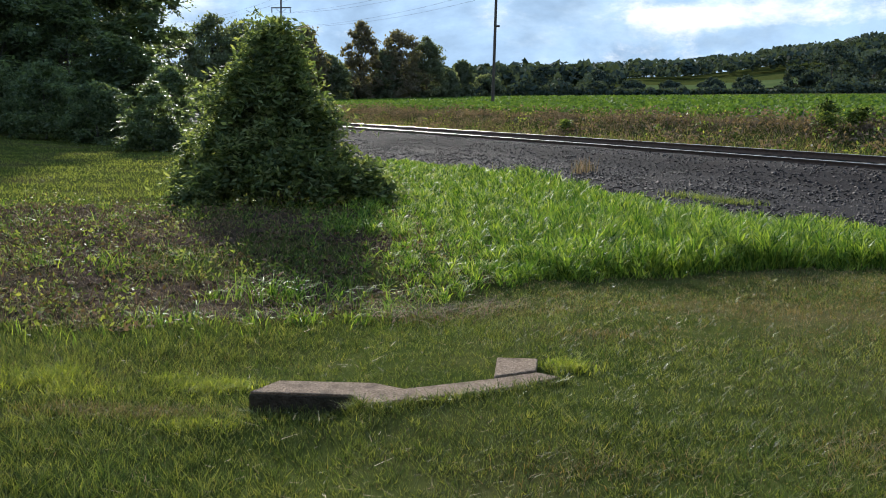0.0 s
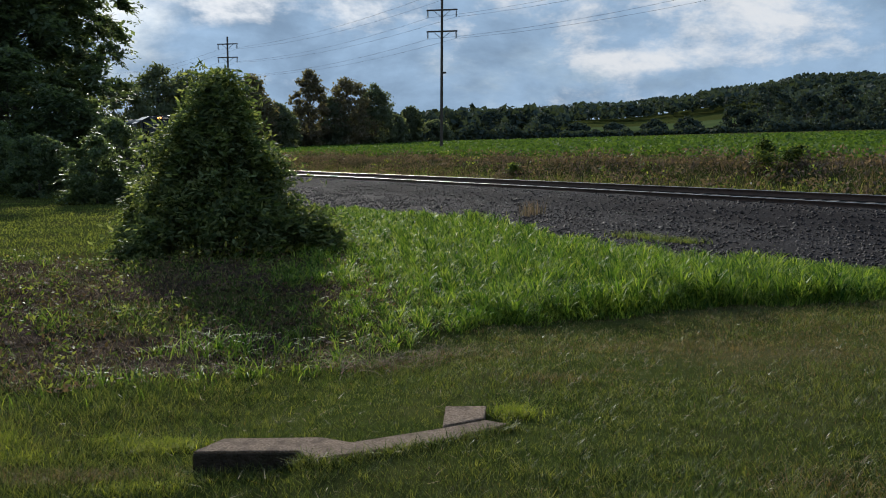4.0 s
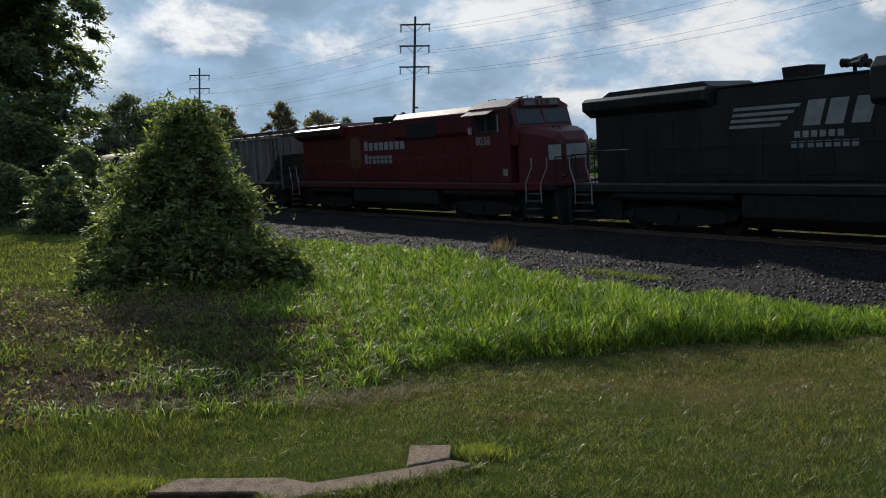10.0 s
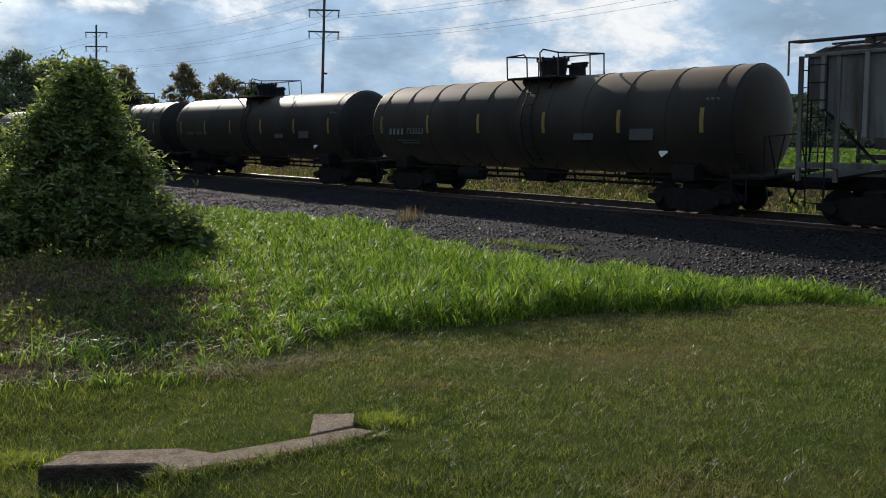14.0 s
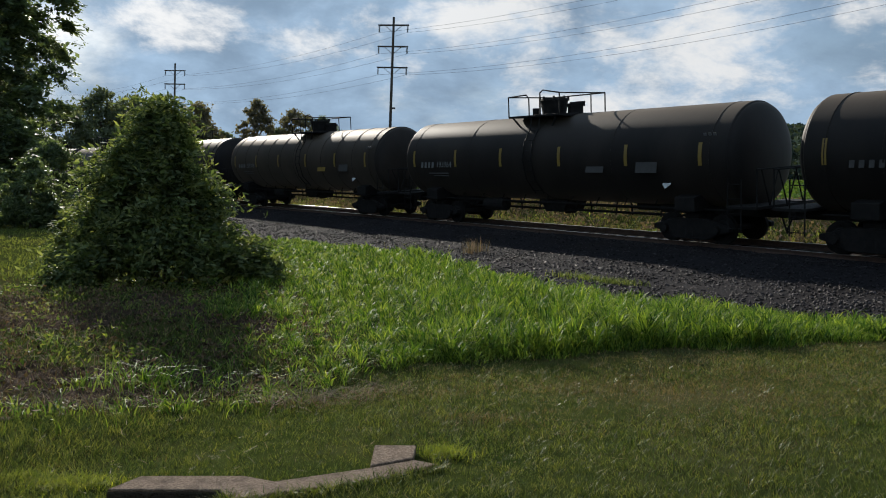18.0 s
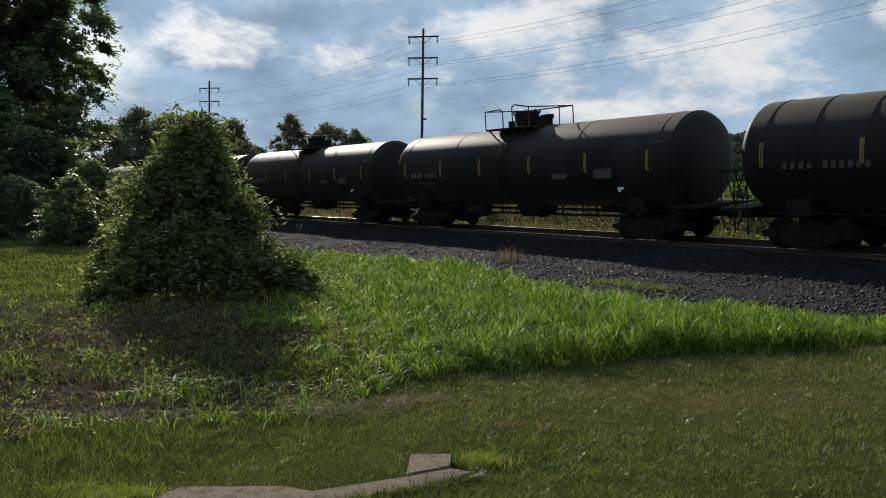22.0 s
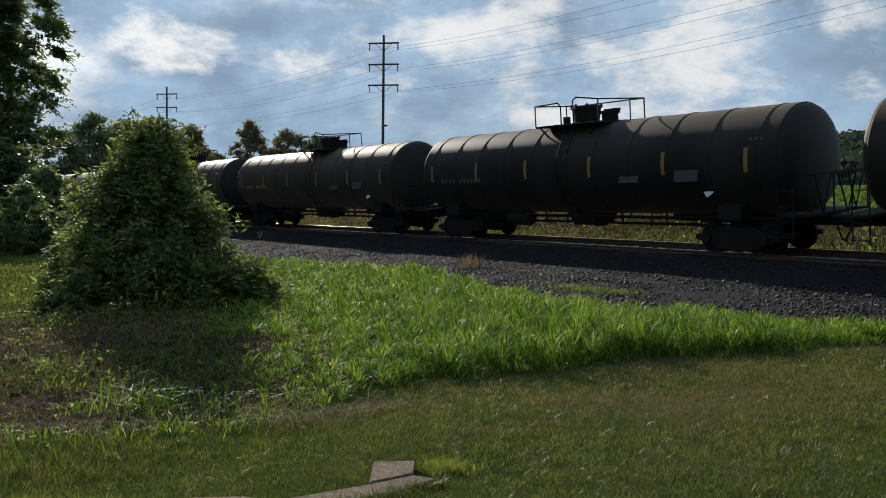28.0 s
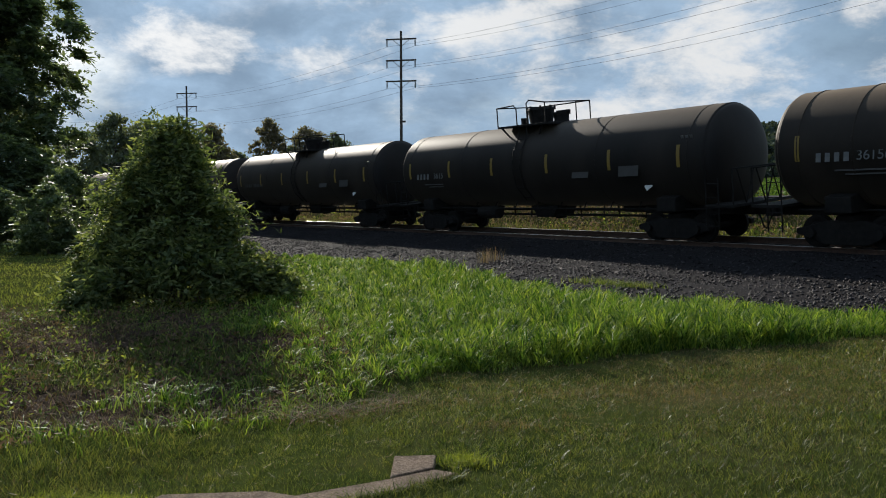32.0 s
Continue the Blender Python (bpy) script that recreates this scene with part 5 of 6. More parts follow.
def build_bank():
    # dry weeds on the bank behind the track
    n = 75000
    s = rng.uniform(-14, 120, n)
    la = rng.uniform(3.2, 10.8, n)
    x, y = along(s, la)
    green = (la < 6.2 + rng.normal(0, 0.6, n)) | (la > 10.5 + rng.normal(0, 0.2, n))
    z = ground_z(x, y) - 0.02
    blades("bank_dry_weeds", x[~green], y[~green], z[~green], 0.34 + 0.16 * np.sin(s[~green] * 0.9 + 2 * np.sin(s[~green] * 0.37)) * np.sin(la[~green] * 1.3), 0.034, 1.0, M_BANK, segments=1, label="dry brown weeds on the bank behind the track", category="weeds")
    blades("bank_grass", x[green], y[green], z[green], 0.38, 0.026, 0.6, M_FRINGE, segments=2, label="green grass fringe along the bank")
    # leafy weeds on the bank, in clumps
    cs, cl = rng.uniform(-12, 110, 900), rng.uniform(4.2, 10.6, 900)
    big = rng.uniform(0.25, 0.8, 900)
    cs, cl, big = np.repeat(cs, 34), np.repeat(cl, 34), np.repeat(big, 34)
    cs, cl = cs + rng.normal(0, 0.3, len(cs)), cl + rng.normal(0, 0.3, len(cs))
    x, y = along(cs, cl)
    v, f = leaf_quads(np.stack([x, y, ground_z(x, y) + big * rng.uniform(0.1, 1, len(x))], -1), 0.085, 0.4, long=1.8)
    dead = (np.arange(len(x)) // 34) % 7 > 0
    tagged(soup("bank_leafy_weeds", v.reshape(-1, 4, 3)[~dead].reshape(-1, 3), f[: (~dead).sum()], M_WEED), "clumps of leafy weeds on the bank", "weeds", kind="stuff")
    tagged(soup("bank_withered_weeds", v.reshape(-1, 4, 3)[dead].reshape(-1, 3), f[: dead.sum()], M_BANK), "clumps of withered purple-brown weeds on the bank", "weeds", kind="stuff")
    for k, (bx, by, h, r) in enumerate(((15.2, 32.4, 1.2, 0.55), (16.2, 31.8, 0.8, 0.4), (6.9, 44.5, 0.6, 0.5))):
        tree("weed_bush", "airy leafy weed bush on the bank behind the track", "bush", bx, by, h, r, 0.0, 420, 0.09, M_WEED, 16, 130 + k, 0.02, trunk=False, group="weed bushes on the bank", shell=0.1, frond=110, frond_len=0.4)
    # small weeds rooted in the ballast
    cx, cy = np.array([5.25, 5.45, 5.75, 5.95]), np.array([17.5, 17.0, 16.5, 16.2])
    cx, cy = np.repeat(cx, 170), np.repeat(cy, 170)
    x, y = cx + rng.normal(0, 0.22, len(cx)), cy + rng.normal(0, 0.14, len(cx))
    blades("ballast_weeds", x, y, np.full(len(x), -0.10), 0.16, 0.012, 0.8, M_WEED, segments=3, label="low dull weeds growing through the ballast", category="weeds")
    cx, cy = np.repeat(np.array([4.6, 4.3, 4.0]), 40), np.repeat(np.array([24.8, 24.2, 23.6]), 40)
    x, y = cx + rng.normal(0, 0.12, len(cx)), cy + rng.normal(0, 0.12, len(cx))
    blades("dry_ballast_weeds", x, y, np.full(len(x), -0.10), 0.42, 0.014, 0.35, M_BANK, segments=3, label="dry brown weed stalks at the edge of the ballast", category="weeds")
    n = 95000
    s = rng.uniform(-30, 170, n)
    la = 11.3 + 75 * rng.uniform(0, 1, n) ** 1.6
    x, y = along(s, la)
    v, f = leaf_quads(np.stack([x, y, ground_z(x, y) + rng.uniform(0.1, 0.55, n)], -1), 0.2 + 0.002 * la, 1.5, long=1.2)
    tagged(soup("bean_crop", v, f, M_CROP), "dense green row crop covering the field", "crop", kind="stuff")


build_bank()


# ---------------------------------------------------------------- concrete kerb and poles
def build_kerb():
    k = empty("concrete_kerb", "weathered angled concrete kerb sunk into the lawn", "kerb")
    za = gz(-0.7, 4.2)
    slab = extrude_profile([(-1.05, 4.13), (-0.51, 4.11), (-0.44, 3.99), (-0.05, 4.12), (0.30, 4.27), (0.63, 4.48), (0.50, 4.56), (0.24, 4.43), (-0.25, 4.23), (-0.41, 4.32), (-0.93, 4.33)], "z", -0.25, 0.106, 0.006)
    # the body carries the front shade in its colour, the top the lit tone
    part("slab", slab, M_CONCRETE_DARK, k, "concrete body darkened for dirt and front shade")
    part("worn_top", extrude_profile([(-1.045, 4.135), (-0.512, 4.115), (-0.44, 3.995), (-0.05, 4.125), (0.30, 4.275), (0.622, 4.48), (0.50, 4.555), (0.24, 4.427), (-0.25, 4.227), (-0.41, 4.315), (-0.927, 4.325)], "z", 0.104, 0.120, 0.005), M_CONCRETE, k, "gritty kerb top, sunlit tone over the shaded body")
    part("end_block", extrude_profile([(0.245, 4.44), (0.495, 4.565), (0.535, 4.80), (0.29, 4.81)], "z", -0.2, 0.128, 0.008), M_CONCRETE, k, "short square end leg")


build_kerb()


def power_pole(x, y, top, arms, arm_half, azim, label):
    p = empty("power_pole", label, "utility pole", "power line")
    zb = gz(x, y)
    p.matrix_basis = pose(x, y, zb, 0, 0, azim)
    h = top - zb
    part("pole", rod((0, 0, -0.5), (0, 0, h), 0.19, 12, 0.13), M_POLE, p)
    for z in arms:
        z -= zb
        part("crossarm", box(-arm_half, arm_half, -0.09, 0.09, z - 0.07, z + 0.09, 0.01), M_POLE, p)
        for sx in (-1, 1):
            part("brace", rod((sx * 0.1, 0, z - 0.75), (sx * arm_half * 0.55, 0, z - 0.05), 0.03, 6), M_POLE, p)
            prof = [(-0.05, 0.03)]
            for q in range(6):
                prof += [(0.06 + 0.11 * q, 0.04), (0.10 + 0.11 * q, 0.10), (0.14 + 0.11 * q, 0.10), (0.15 + 0.11 * q, 0.04)]
            ins = part("insulator", lathe_x(prof, 10), M_INSUL, p, "grey string insulator")
            ins.matrix_basis = Matrix.Translation((sx * (arm_half - 0.12), 0, z - 0.06)) @ Matrix.Rotation(radians(90), 4, "Y")
    return p


P1, P2 = Vector((6.61, 95.0)), Vector((-24.65, 137.7))
A1, A2 = (20.2, 17.83, 15.5), (19.25, 17.15, 15.0)
one = power_pole(P1.x, P1.y, 21.1, A1, 1.76, -18, "tall dark wooden power pole with three crossarms")
part("switch_box", box(0.15, 0.5, -0.1, 0.1, 8.6, 8.8, 0.01), M_POLE, one)
power_pole(P2.x, P2.y, 20.4, A2, 1.76, -18, "tall dark wooden power pole with three crossarms")


def build_wires():
    nxt = P1 + (P1 - P2)
    far = P2 + (P2 - P1)
    az = radians(-18)
    ends = [(far, A2), (P2, A2), (P1, A1), (nxt, (21.6, 19.2, 16.9))]
    for (a, za), (b, zb) in zip(ends, ends[1:]):
        for i in range(3):
            for sx in (-1.56, 1.56):
                pa = Vector((a.x + sx * math.cos(az), a.y + sx * math.sin(az), za[i] - 0.8))
                pb = Vector((b.x + sx * math.cos(az), b.y + sx * math.sin(az), zb[i] - 0.8))
                pts = []
                for q in range(25):
                    t = q / 24
                    m = pa.lerp(pb, t)
                    m.z -= 1.0 * 4 * t * (1 - t)
                    pts.append(m)
                vs, fs = [], []
                for w in pts:
                    vs += [(w.x - 0.011, w.y, w.z - 0.007), (w.x + 0.011, w.y, w.z - 0.007), (w.x, w.y, w.z + 0.012)]
                for q in range(24):
                    fs += [(3 * q + i, 3 * q + (i + 1) % 3, 3 * q + 3 + (i + 1) % 3, 3 * q + 3 + i) for i in range(3)]
                tagged(soup("power_line", vs, fs, M_WIRE), "thin sagging overhead power wire", "power line", "overhead wires")


build_wires()


def build_back_blocker():
    """Unseen added wall that closes the back and cuts the skylight from there."""
    h = empty("house_wall", "plain dark wall added unseen behind the camera to block skylight", "wall", kind="structure")
    part("wall_core", box(-14, 14, -5.4, -5.1, -0.3, 6.2, 0.02), M_BLOCKER, h)
    for k in range(26):
        part("board", extrude_profile([(-5.1, 0.24 * k), (-5.07, 0.24 * k), (-5.085, 0.24 * k + 0.235), (-5.1, 0.24 * k + 0.235)], "x", -14, 14), M_BLOCKER, h)


build_back_blocker()


# ---------------------------------------------------------------- train
def head_s(t):
    """Arc length of the train's front at t seconds; the train runs towards smaller s."""
    k = t - 16
    return -78.5 - 12.77 * k + 0.0025 * k * k


M_FADED = material("faded_white_marking", (0.14, 0.14, 0.14), (0.24, 0.24, 0.235), 3, 0.6, bump=0.1)
M_WORN = material("worn_white_letters", (0.09, 0.09, 0.09), (0.16, 0.16, 0.155), 3, 0.6, bump=0.1)
M_FADED_DARK = material("worn_stencil", (0.035, 0.033, 0.03), (0.06, 0.055, 0.05), 3, 0.7, bump=0.1)
M_EMBLEM = material("dull_gold_emblem", (0.07, 0.028, 0.012), (0.10, 0.042, 0.017), 3, 0.6, bump=0.1)
# pale red of the sunshade; on the roof slope it paints a reflection
M_SHADE_RED = material("pale_red_sunshade_and_sheen", (0.16, 0.09, 0.085), (0.24, 0.15, 0.14), 3, 0.4, bump=0.1)


TRAIN = []
MESHES = {}


def shared(key, make, mat, smooth_shade=False):
    """A mesh that is made once and used by many parts."""
    if key not in MESHES:
        bm = make()
        me = bpy.data.meshes.new(key)
        if smooth_shade:
            for f in bm.faces:
                f.smooth = True
        bm.to_mesh(me)
        bm.free()
        me.materials.append(mat)
        MESHES[key] = me
    return MESHES[key]


def wheel_mesh(r):
    def make():
        bm = lathe_x([(-0.07, r * 0.25), (-0.065, r * 0.55), (-0.03, r * 0.62), (-0.06, r * 0.86), (-0.065, r), (0.045, r * 0.985), (0.05, r * 1.06), (0.075, r * 1.06), (0.075, r * 0.86), (0.03, r * 0.6), (0.06, r * 0.3), (0.07, r * 0.2)], 28)
        bm.transform(Matrix.Rotation(radians(90), 4, "Z"))
        return bm
    return shared("wheel", make, M_UNDER) if r < 0.5 else shared("drive_wheel", make, M_UNDER)


def truck(parent, x, r, axles, frame_h=0.26):
    """A bogie: side frames, axles with wheels, bolster."""
    half = max(axles) + 0.42
    t = part("truck", box(-0.24, 0.24, -1.0, 1.0, 0.42, 0.86, 0.03), M_UNDER, parent)
    t.matrix_basis = Matrix.Translation((x, 0, 0))
    key = "side_frame_%d" % len(axles)

    def side():
        top, low = r + 0.16, r - 0.14
        pts = [(-half, low + 0.1), (-half, top - 0.06), (-half + 0.3, top), (-0.5, top + 0.14), (0.5, top + 0.14), (half - 0.3, top), (half, top - 0.06), (half, low + 0.1), (half - 0.35, low + 0.02), (0.55, low - 0.16), (-0.55, low - 0.16), (-half + 0.35, low + 0.02)]
        return extrude_profile(pts, "y", -0.09, 0.09, 0.02)
    me = shared(key, side, M_UNDER)
    for sy in (-1, 1):
        share("side_frame", me, Matrix.Translation((0, sy * 1.0, 0)), t)
        for ax in axles:
            share("wheel", wheel_mesh(r), Matrix.Translation((ax, sy * 0.75, r)) @ (pose(0, 0, 0, 0, 0, 180) if sy > 0 else Matrix()), t)
            share("bearing", shared("bearing_%d" % len(axles), lambda: rod((0, -0.1, 0), (0, 0.1, 0), 0.13, 12), M_UNDER), Matrix.Translation((ax, sy * 1.1, r)), t)
        for k, sx in enumerate((-0.12, 0.12)):
            share("spring", shared("spring", lambda: rod((0, 0, -0.13), (0, 0, 0.13), 0.085, 10), M_UNDER), Matrix.Translation((sx, sy * 1.02, r - 0.08)), t)
    for ax in axles:
        share("axle", shared("axle_%d" % len(axles), lambda: rod((0, -0.75, 0), (0, 0.75, 0), 0.085, 10), M_UNDER), Matrix.Translation((ax, 0, r)), t)
    return t


def coupler(parent, x, sgn):
    bm = box(min(x - sgn * 0.75, x), max(x - sgn * 0.75, x), -0.1, 0.1, 0.76, 0.98, 0.02)
    add_box(bm, min(x - sgn * 0.18, x), max(x - sgn * 0.18, x), -0.17, 0.17, 0.72, 1.02, 0.03)
    part("coupler", bm, M_UNDER, parent)
    part("air_hose", pipe([(x - sgn * 0.2, -0.4, 0.8), (x - sgn * 0.05, -0.42, 0.45), (x + sgn * 0.02, -0.3, 0.38)], 0.025), M_UNDER, parent)


def ladder(parent, x, y, z0, z1, width=0.42, along="x"):
    """Two stiles and rungs, flat against a side (along x) or an end (along y)."""
    l = None
    for k in (-1, 1):
        a = (x + k * width / 2, y, z0) if along == "x" else (x, y + k * width / 2, z0)
        b = (a[0], a[1], z1)
        if l is None:
            l = part("ladder", rod(a, b, 0.02, 6), M_UNDER, parent)
        else:
            part("stile", rod(a, b, 0.02, 6), M_UNDER, l)
    n = int((z1 - z0) / 0.4)
    for k in range(n + 1):
        z = z0 + 0.1 + k * 0.4
        if z < z1:
            a, b = ((x - width / 2, y, z), (x + width / 2, y, z)) if along == "x" else ((x, y - width / 2, z), (x, y + width / 2, z))
            part("rung", rod(a, b, 0.014, 5), M_UNDER, l)
    return l


# tank cars ------------------------------------------------------
TZ, TR, TH2 = 2.50, 1.50, 8.18        # axis height, radius, half length of the tank


def shell_y(z):
    return -math.sqrt(max(TR ** 2 - (z - TZ) ** 2, 0.01))


def tank_car(mat, label, ribs, kind):
    e = empty("tank_car", label, "tank car", "tank cars of the train")
    prof = [(-TH2 + 0.40 * (1 - math.cos(a)), max(TR * 0.972 * math.sin(a), 0.02)) for a in [radians(q) for q in (0, 10, 22, 34, 46, 57, 67, 76, 83, 90)]]
    prof += [(-TH2 + 0.42, TR * 0.974), (-TH2 + 0.425, TR * 0.99), (-TH2 + 0.44, TR), (-TH2 + 0.47, TR)]
    prof = prof + [(-x, r) for x, r in reversed(prof)]
    tank = part("tank", lathe_x(prof, 56), mat, e, smooth_shade=True)
    tank.matrix_basis = Matrix.Translation((0, 0, TZ))
    n = 11 if ribs else 5
    w = 0.022 if ribs else 0.016
    me = shared("weld_band_%s%d" % (mat.name, ribs), lambda: lathe_x([(-w, TR + 0.002), (-w * 0.6, TR + (0.016 if ribs else 0.008)), (w * 0.6, TR + (0.016 if ribs else 0.008)), (w, TR + 0.002)], 56), mat)
    for k in range(n):
        share("weld_band", me, Matrix.Translation((-7.2 + 14.4 * k / (n - 1), 0, 0)), tank)
    # stub sills, bolsters, saddles
    for sg in (-1, 1):
        part("stub_sill", box(min(sg * 4.6, sg * 8.5), max(sg * 4.6, sg * 8.5), -0.32, 0.32, 0.78, 1.12, 0.02), M_UNDER, e)
        part("saddle", extrude_profile([(-1.35, 0.95), (1.35, 0.95), (1.35, 1.35), (1.0, 1.42), (0.5, 1.08), (-0.5, 1.08), (-1.0, 1.42), (-1.35, 1.35)], "x", sg * 6.25 - 0.35, sg * 6.25 + 0.35, 0.02), M_UNDER, e)
        part("end_platform", box(min(sg * 7.7, sg * 8.65), max(sg * 7.7, sg * 8.65), -1.45, 1.45, 1.08, 1.16, 0.01), M_UNDER, e)
        # hand rails across the end, with their V braces
        xe = sg * 8.62
        part("end_rail", pipe([(xe, -1.4, 1.16), (xe, -1.4, 2.15), (xe, 1.4, 2.15), (xe, 1.4, 1.16)], 0.022), M_UNDER, e)
        for a, b in ((-1.2, -0.8), (-0.4, -0.8), (0.4, 0.8), (1.2, 0.8)):
            part("end_brace", rod((xe, a, 2.15), (xe, b, 1.16), 0.02, 5), M_UNDER, e)
        coupler(e, sg * 8.94, sg)
        ladder(e, sg * 7.95, -1.42, 0.45, 1.9)
        truck(e, sg * 6.25, 0.42, (-0.89, 0.89))
        part("brake_cylinder", rod((sg * 3.3, 0.2, 0.92), (sg * 4.1, 0.2, 0.92), 0.16, 12), M_UNDER, e)
    # pipes and rods under the belly
    for y in (-0.9, 0.7):
        part("brake_pipe", rod((-7.6, y, 0.98), (7.6, y, 0.98), 0.03, 6), M_UNDER, e)
    for y, z in ((0.45, 0.80), (0.45, 0.62), (-0.35, 0.70)):
        part("brake_rod", rod((-5.0, y, z), (5.0, y, z), 0.035, 6), M_UNDER, e)
        for k in range(6):
            part("rod_hanger", rod((-4.6 + 1.84 * k, y, z - 0.08), (-4.6 + 1.84 * k, y * 0.8, 1.08), 0.03, 5), M_UNDER, e)
    for k in range(9):
        part("hanger", rod((-4.8 + 1.2 * k, -0.9, 0.98), (-4.8 + 1.2 * k, -0.72, 1.25), 0.022, 5), M_UNDER, e)
    part("bottom_outlet", rod((0.3, 0, 0.55), (0.3, 0, 1.05), 0.2, 12, 0.3), M_UNDER, e)
    part("skid_plate", extrude_profile([(-0.7, 1.05), (0.7, 1.05), (0.45, 0.62), (-0.45, 0.62)], "y", -0.5, 0.5, 0.02), M_UNDER, e)
    part("air_reservoir", rod((-3.4, -0.75, 0.82), (-2.3, -0.75, 0.82), 0.24, 14), M_UNDER, e)
    # walkway with rails round the fittings
    zt = TZ + TR
    cx = {0: -0.3, 1: 0.5, 2: 0.0}[kind]
    hw = {0: 1.30, 1: 1.12, 2: 1.45}[kind]
    part("walkway", box(cx - hw, cx + hw, -1.12, 1.12, zt - 0.05, zt + 0.02, 0.01), M_UNDER, e, "dark steel grating walkway")
    for sx in (-1, 1):
        for sy in (-1, 1):
            part("walkway_bracket", rod((cx + sx * (hw - 0.2), sy * 1.08, zt - 0.04), (cx + sx * (hw - 0.5), sy * 0.98, TZ + math.sqrt(TR ** 2 - 0.98 ** 2) - 0.02), 0.035, 6), M_UNDER, e)
    hr = 0.70
    rail = part("hand_rail", pipe([(cx - hw, -1.1, zt), (cx - hw, -1.1, zt + hr), (cx - 0.35, -1.1, zt + hr + 0.03), (cx - 0.22, -1.1, zt + hr - 0.1), (cx - 0.22, -1.1, zt)], 0.024), M_UNDER, e)
    part("hand_rail", pipe([(cx + 0.35, -1.1, zt), (cx + 0.35, -1.1, zt + hr + 0.05), (cx + 0.5, -1.1, zt + hr + 0.14), (cx + hw, -1.1, zt + hr), (cx + hw, -1.1, zt)], 0.024), M_UNDER, e)
    part("hand_rail", pipe([(cx - hw, 1.1, zt), (cx - hw, 1.1, zt + hr), (cx + hw, 1.1, zt + hr), (cx + hw, 1.1, zt)], 0.024), M_UNDER, e)
    for sx in (-1, 1):
        part("hand_rail", pipe([(cx + sx * hw, -1.1, zt + hr), (cx + sx * hw, 1.1, zt + hr)], 0.022), M_UNDER, e)
        part("rail_post", rod((cx + sx * hw, 0.4, zt), (cx + sx * hw, 0.4, zt + hr), 0.022, 6), M_UNDER, e)
    dome = bmesh.new()
    add_rod(dome, (cx - 0.1, 0, zt - 0.1), (cx - 0.1, 0, zt + 0.52), 0.40, 24, 0.49)
    add_rod(dome, (cx - 0.1, 0, zt + 0.52), (cx - 0.1, 0, zt + 0.60), 0.52, 24, 0.47)
    for k in range(8):
        a = k * math.pi / 4
        add_rod(dome, (cx - 0.1 + 0.5 * math.cos(a), 0.5 * math.sin(a), zt + 0.5), (cx - 0.1 + 0.5 * math.cos(a), 0.5 * math.sin(a), zt + 0.66), 0.04, 6)
    part("valve_housing", dome, M_UNDER, e)
    mw = bmesh.new()
    add_rod(mw, (cx + 0.85, 0.1, zt - 0.05), (cx + 0.85, 0.1, zt + 0.26), 0.27, 18)
    add_rod(mw, (cx + 0.85, 0.1, zt + 0.26), (cx + 0.85, 0.1, zt + 0.36), 0.33, 18)
    add_box(mw, cx + 0.65, cx + 1.25, 0.02, 0.18, zt + 0.34, zt + 0.42, 0.01)
    part("manway", mw, M_UNDER, e)
    if kind != 1:
        part("vent_valve", rod((cx - 1.05, 0.0, zt - 0.02), (cx - 1.05, 0.0, zt + 0.3), 0.13, 12), M_UNDER, e)
    part("spill_stain", extrude_profile([(cx - 0.5, -1.0), (cx + 1.4, -1.0), (cx + 1.2, 1.0), (cx - 0.4, 1.0)], "z", zt - 0.075, zt - 0.06), M_UNDER, e)
    # ladder up the near side of the tank
    pts = [(cx - 0.1, shell_y(z) - 0.09, z) for z in (1.3, 1.8, 2.5, 3.1, 3.55)] + [(cx - 0.1, -1.1, zt)]
    l = part("side_ladder", pipe(pts, 0.02), M_UNDER, e)
    part("stile", pipe([(x + 0.42, y, z) for x, y, z in pts], 0.02), M_UNDER, l)
    for k in range(7):
        z = 1.4 + 0.35 * k
        part("rung", rod((cx - 0.1, shell_y(z) - 0.09, z), (cx + 0.32, shell_y(z) - 0.09, z), 0.014, 5), M_UNDER, l)
    # yellow reflectors and a placard
    def strip():
        """A narrow plate bent round the tank's flank."""
        bm = bmesh.new()
        rows = [[bm.verts.new((x, -(TR + lift) * math.cos(q), (TR + lift) * math.sin(q))) for x in (-0.06, 0.06) for lift in (0.004, 0.014)] for q in np.linspace(-0.16, 0.27, 6)]
        for p, q in zip(rows, rows[1:]):
            for i, j in ((0, 1), (1, 3), (3, 2), (2, 0)):
                bm.faces.new((p[i], p[j], q[j], q[i]))
        for p in (rows[0], rows[-1]):
            bm.faces.new((p[0], p[1], p[3], p[2]))
        bmesh.ops.recalc_face_normals(bm, faces=bm.faces)
        return bm
    for x in (-7.2, -4.4, -1.7, 1.3, 4.2, 6.9):
        share("reflector", shared("reflector", strip, M_YELLOW), Matrix.Translation((x, 0, TZ)), e, "faded yellow reflective strip")
    pl = part("placard", extrude_profile([(-0.16, 0), (0, -0.16), (0.16, 0), (0, 0.16)], "y", -0.006, 0.006), M_WHITE, e, "white diamond placard")
    pl.matrix_basis = pose(5.6, shell_y(1.72) - 0.03, 1.72, -32, 0, 0)
    return e


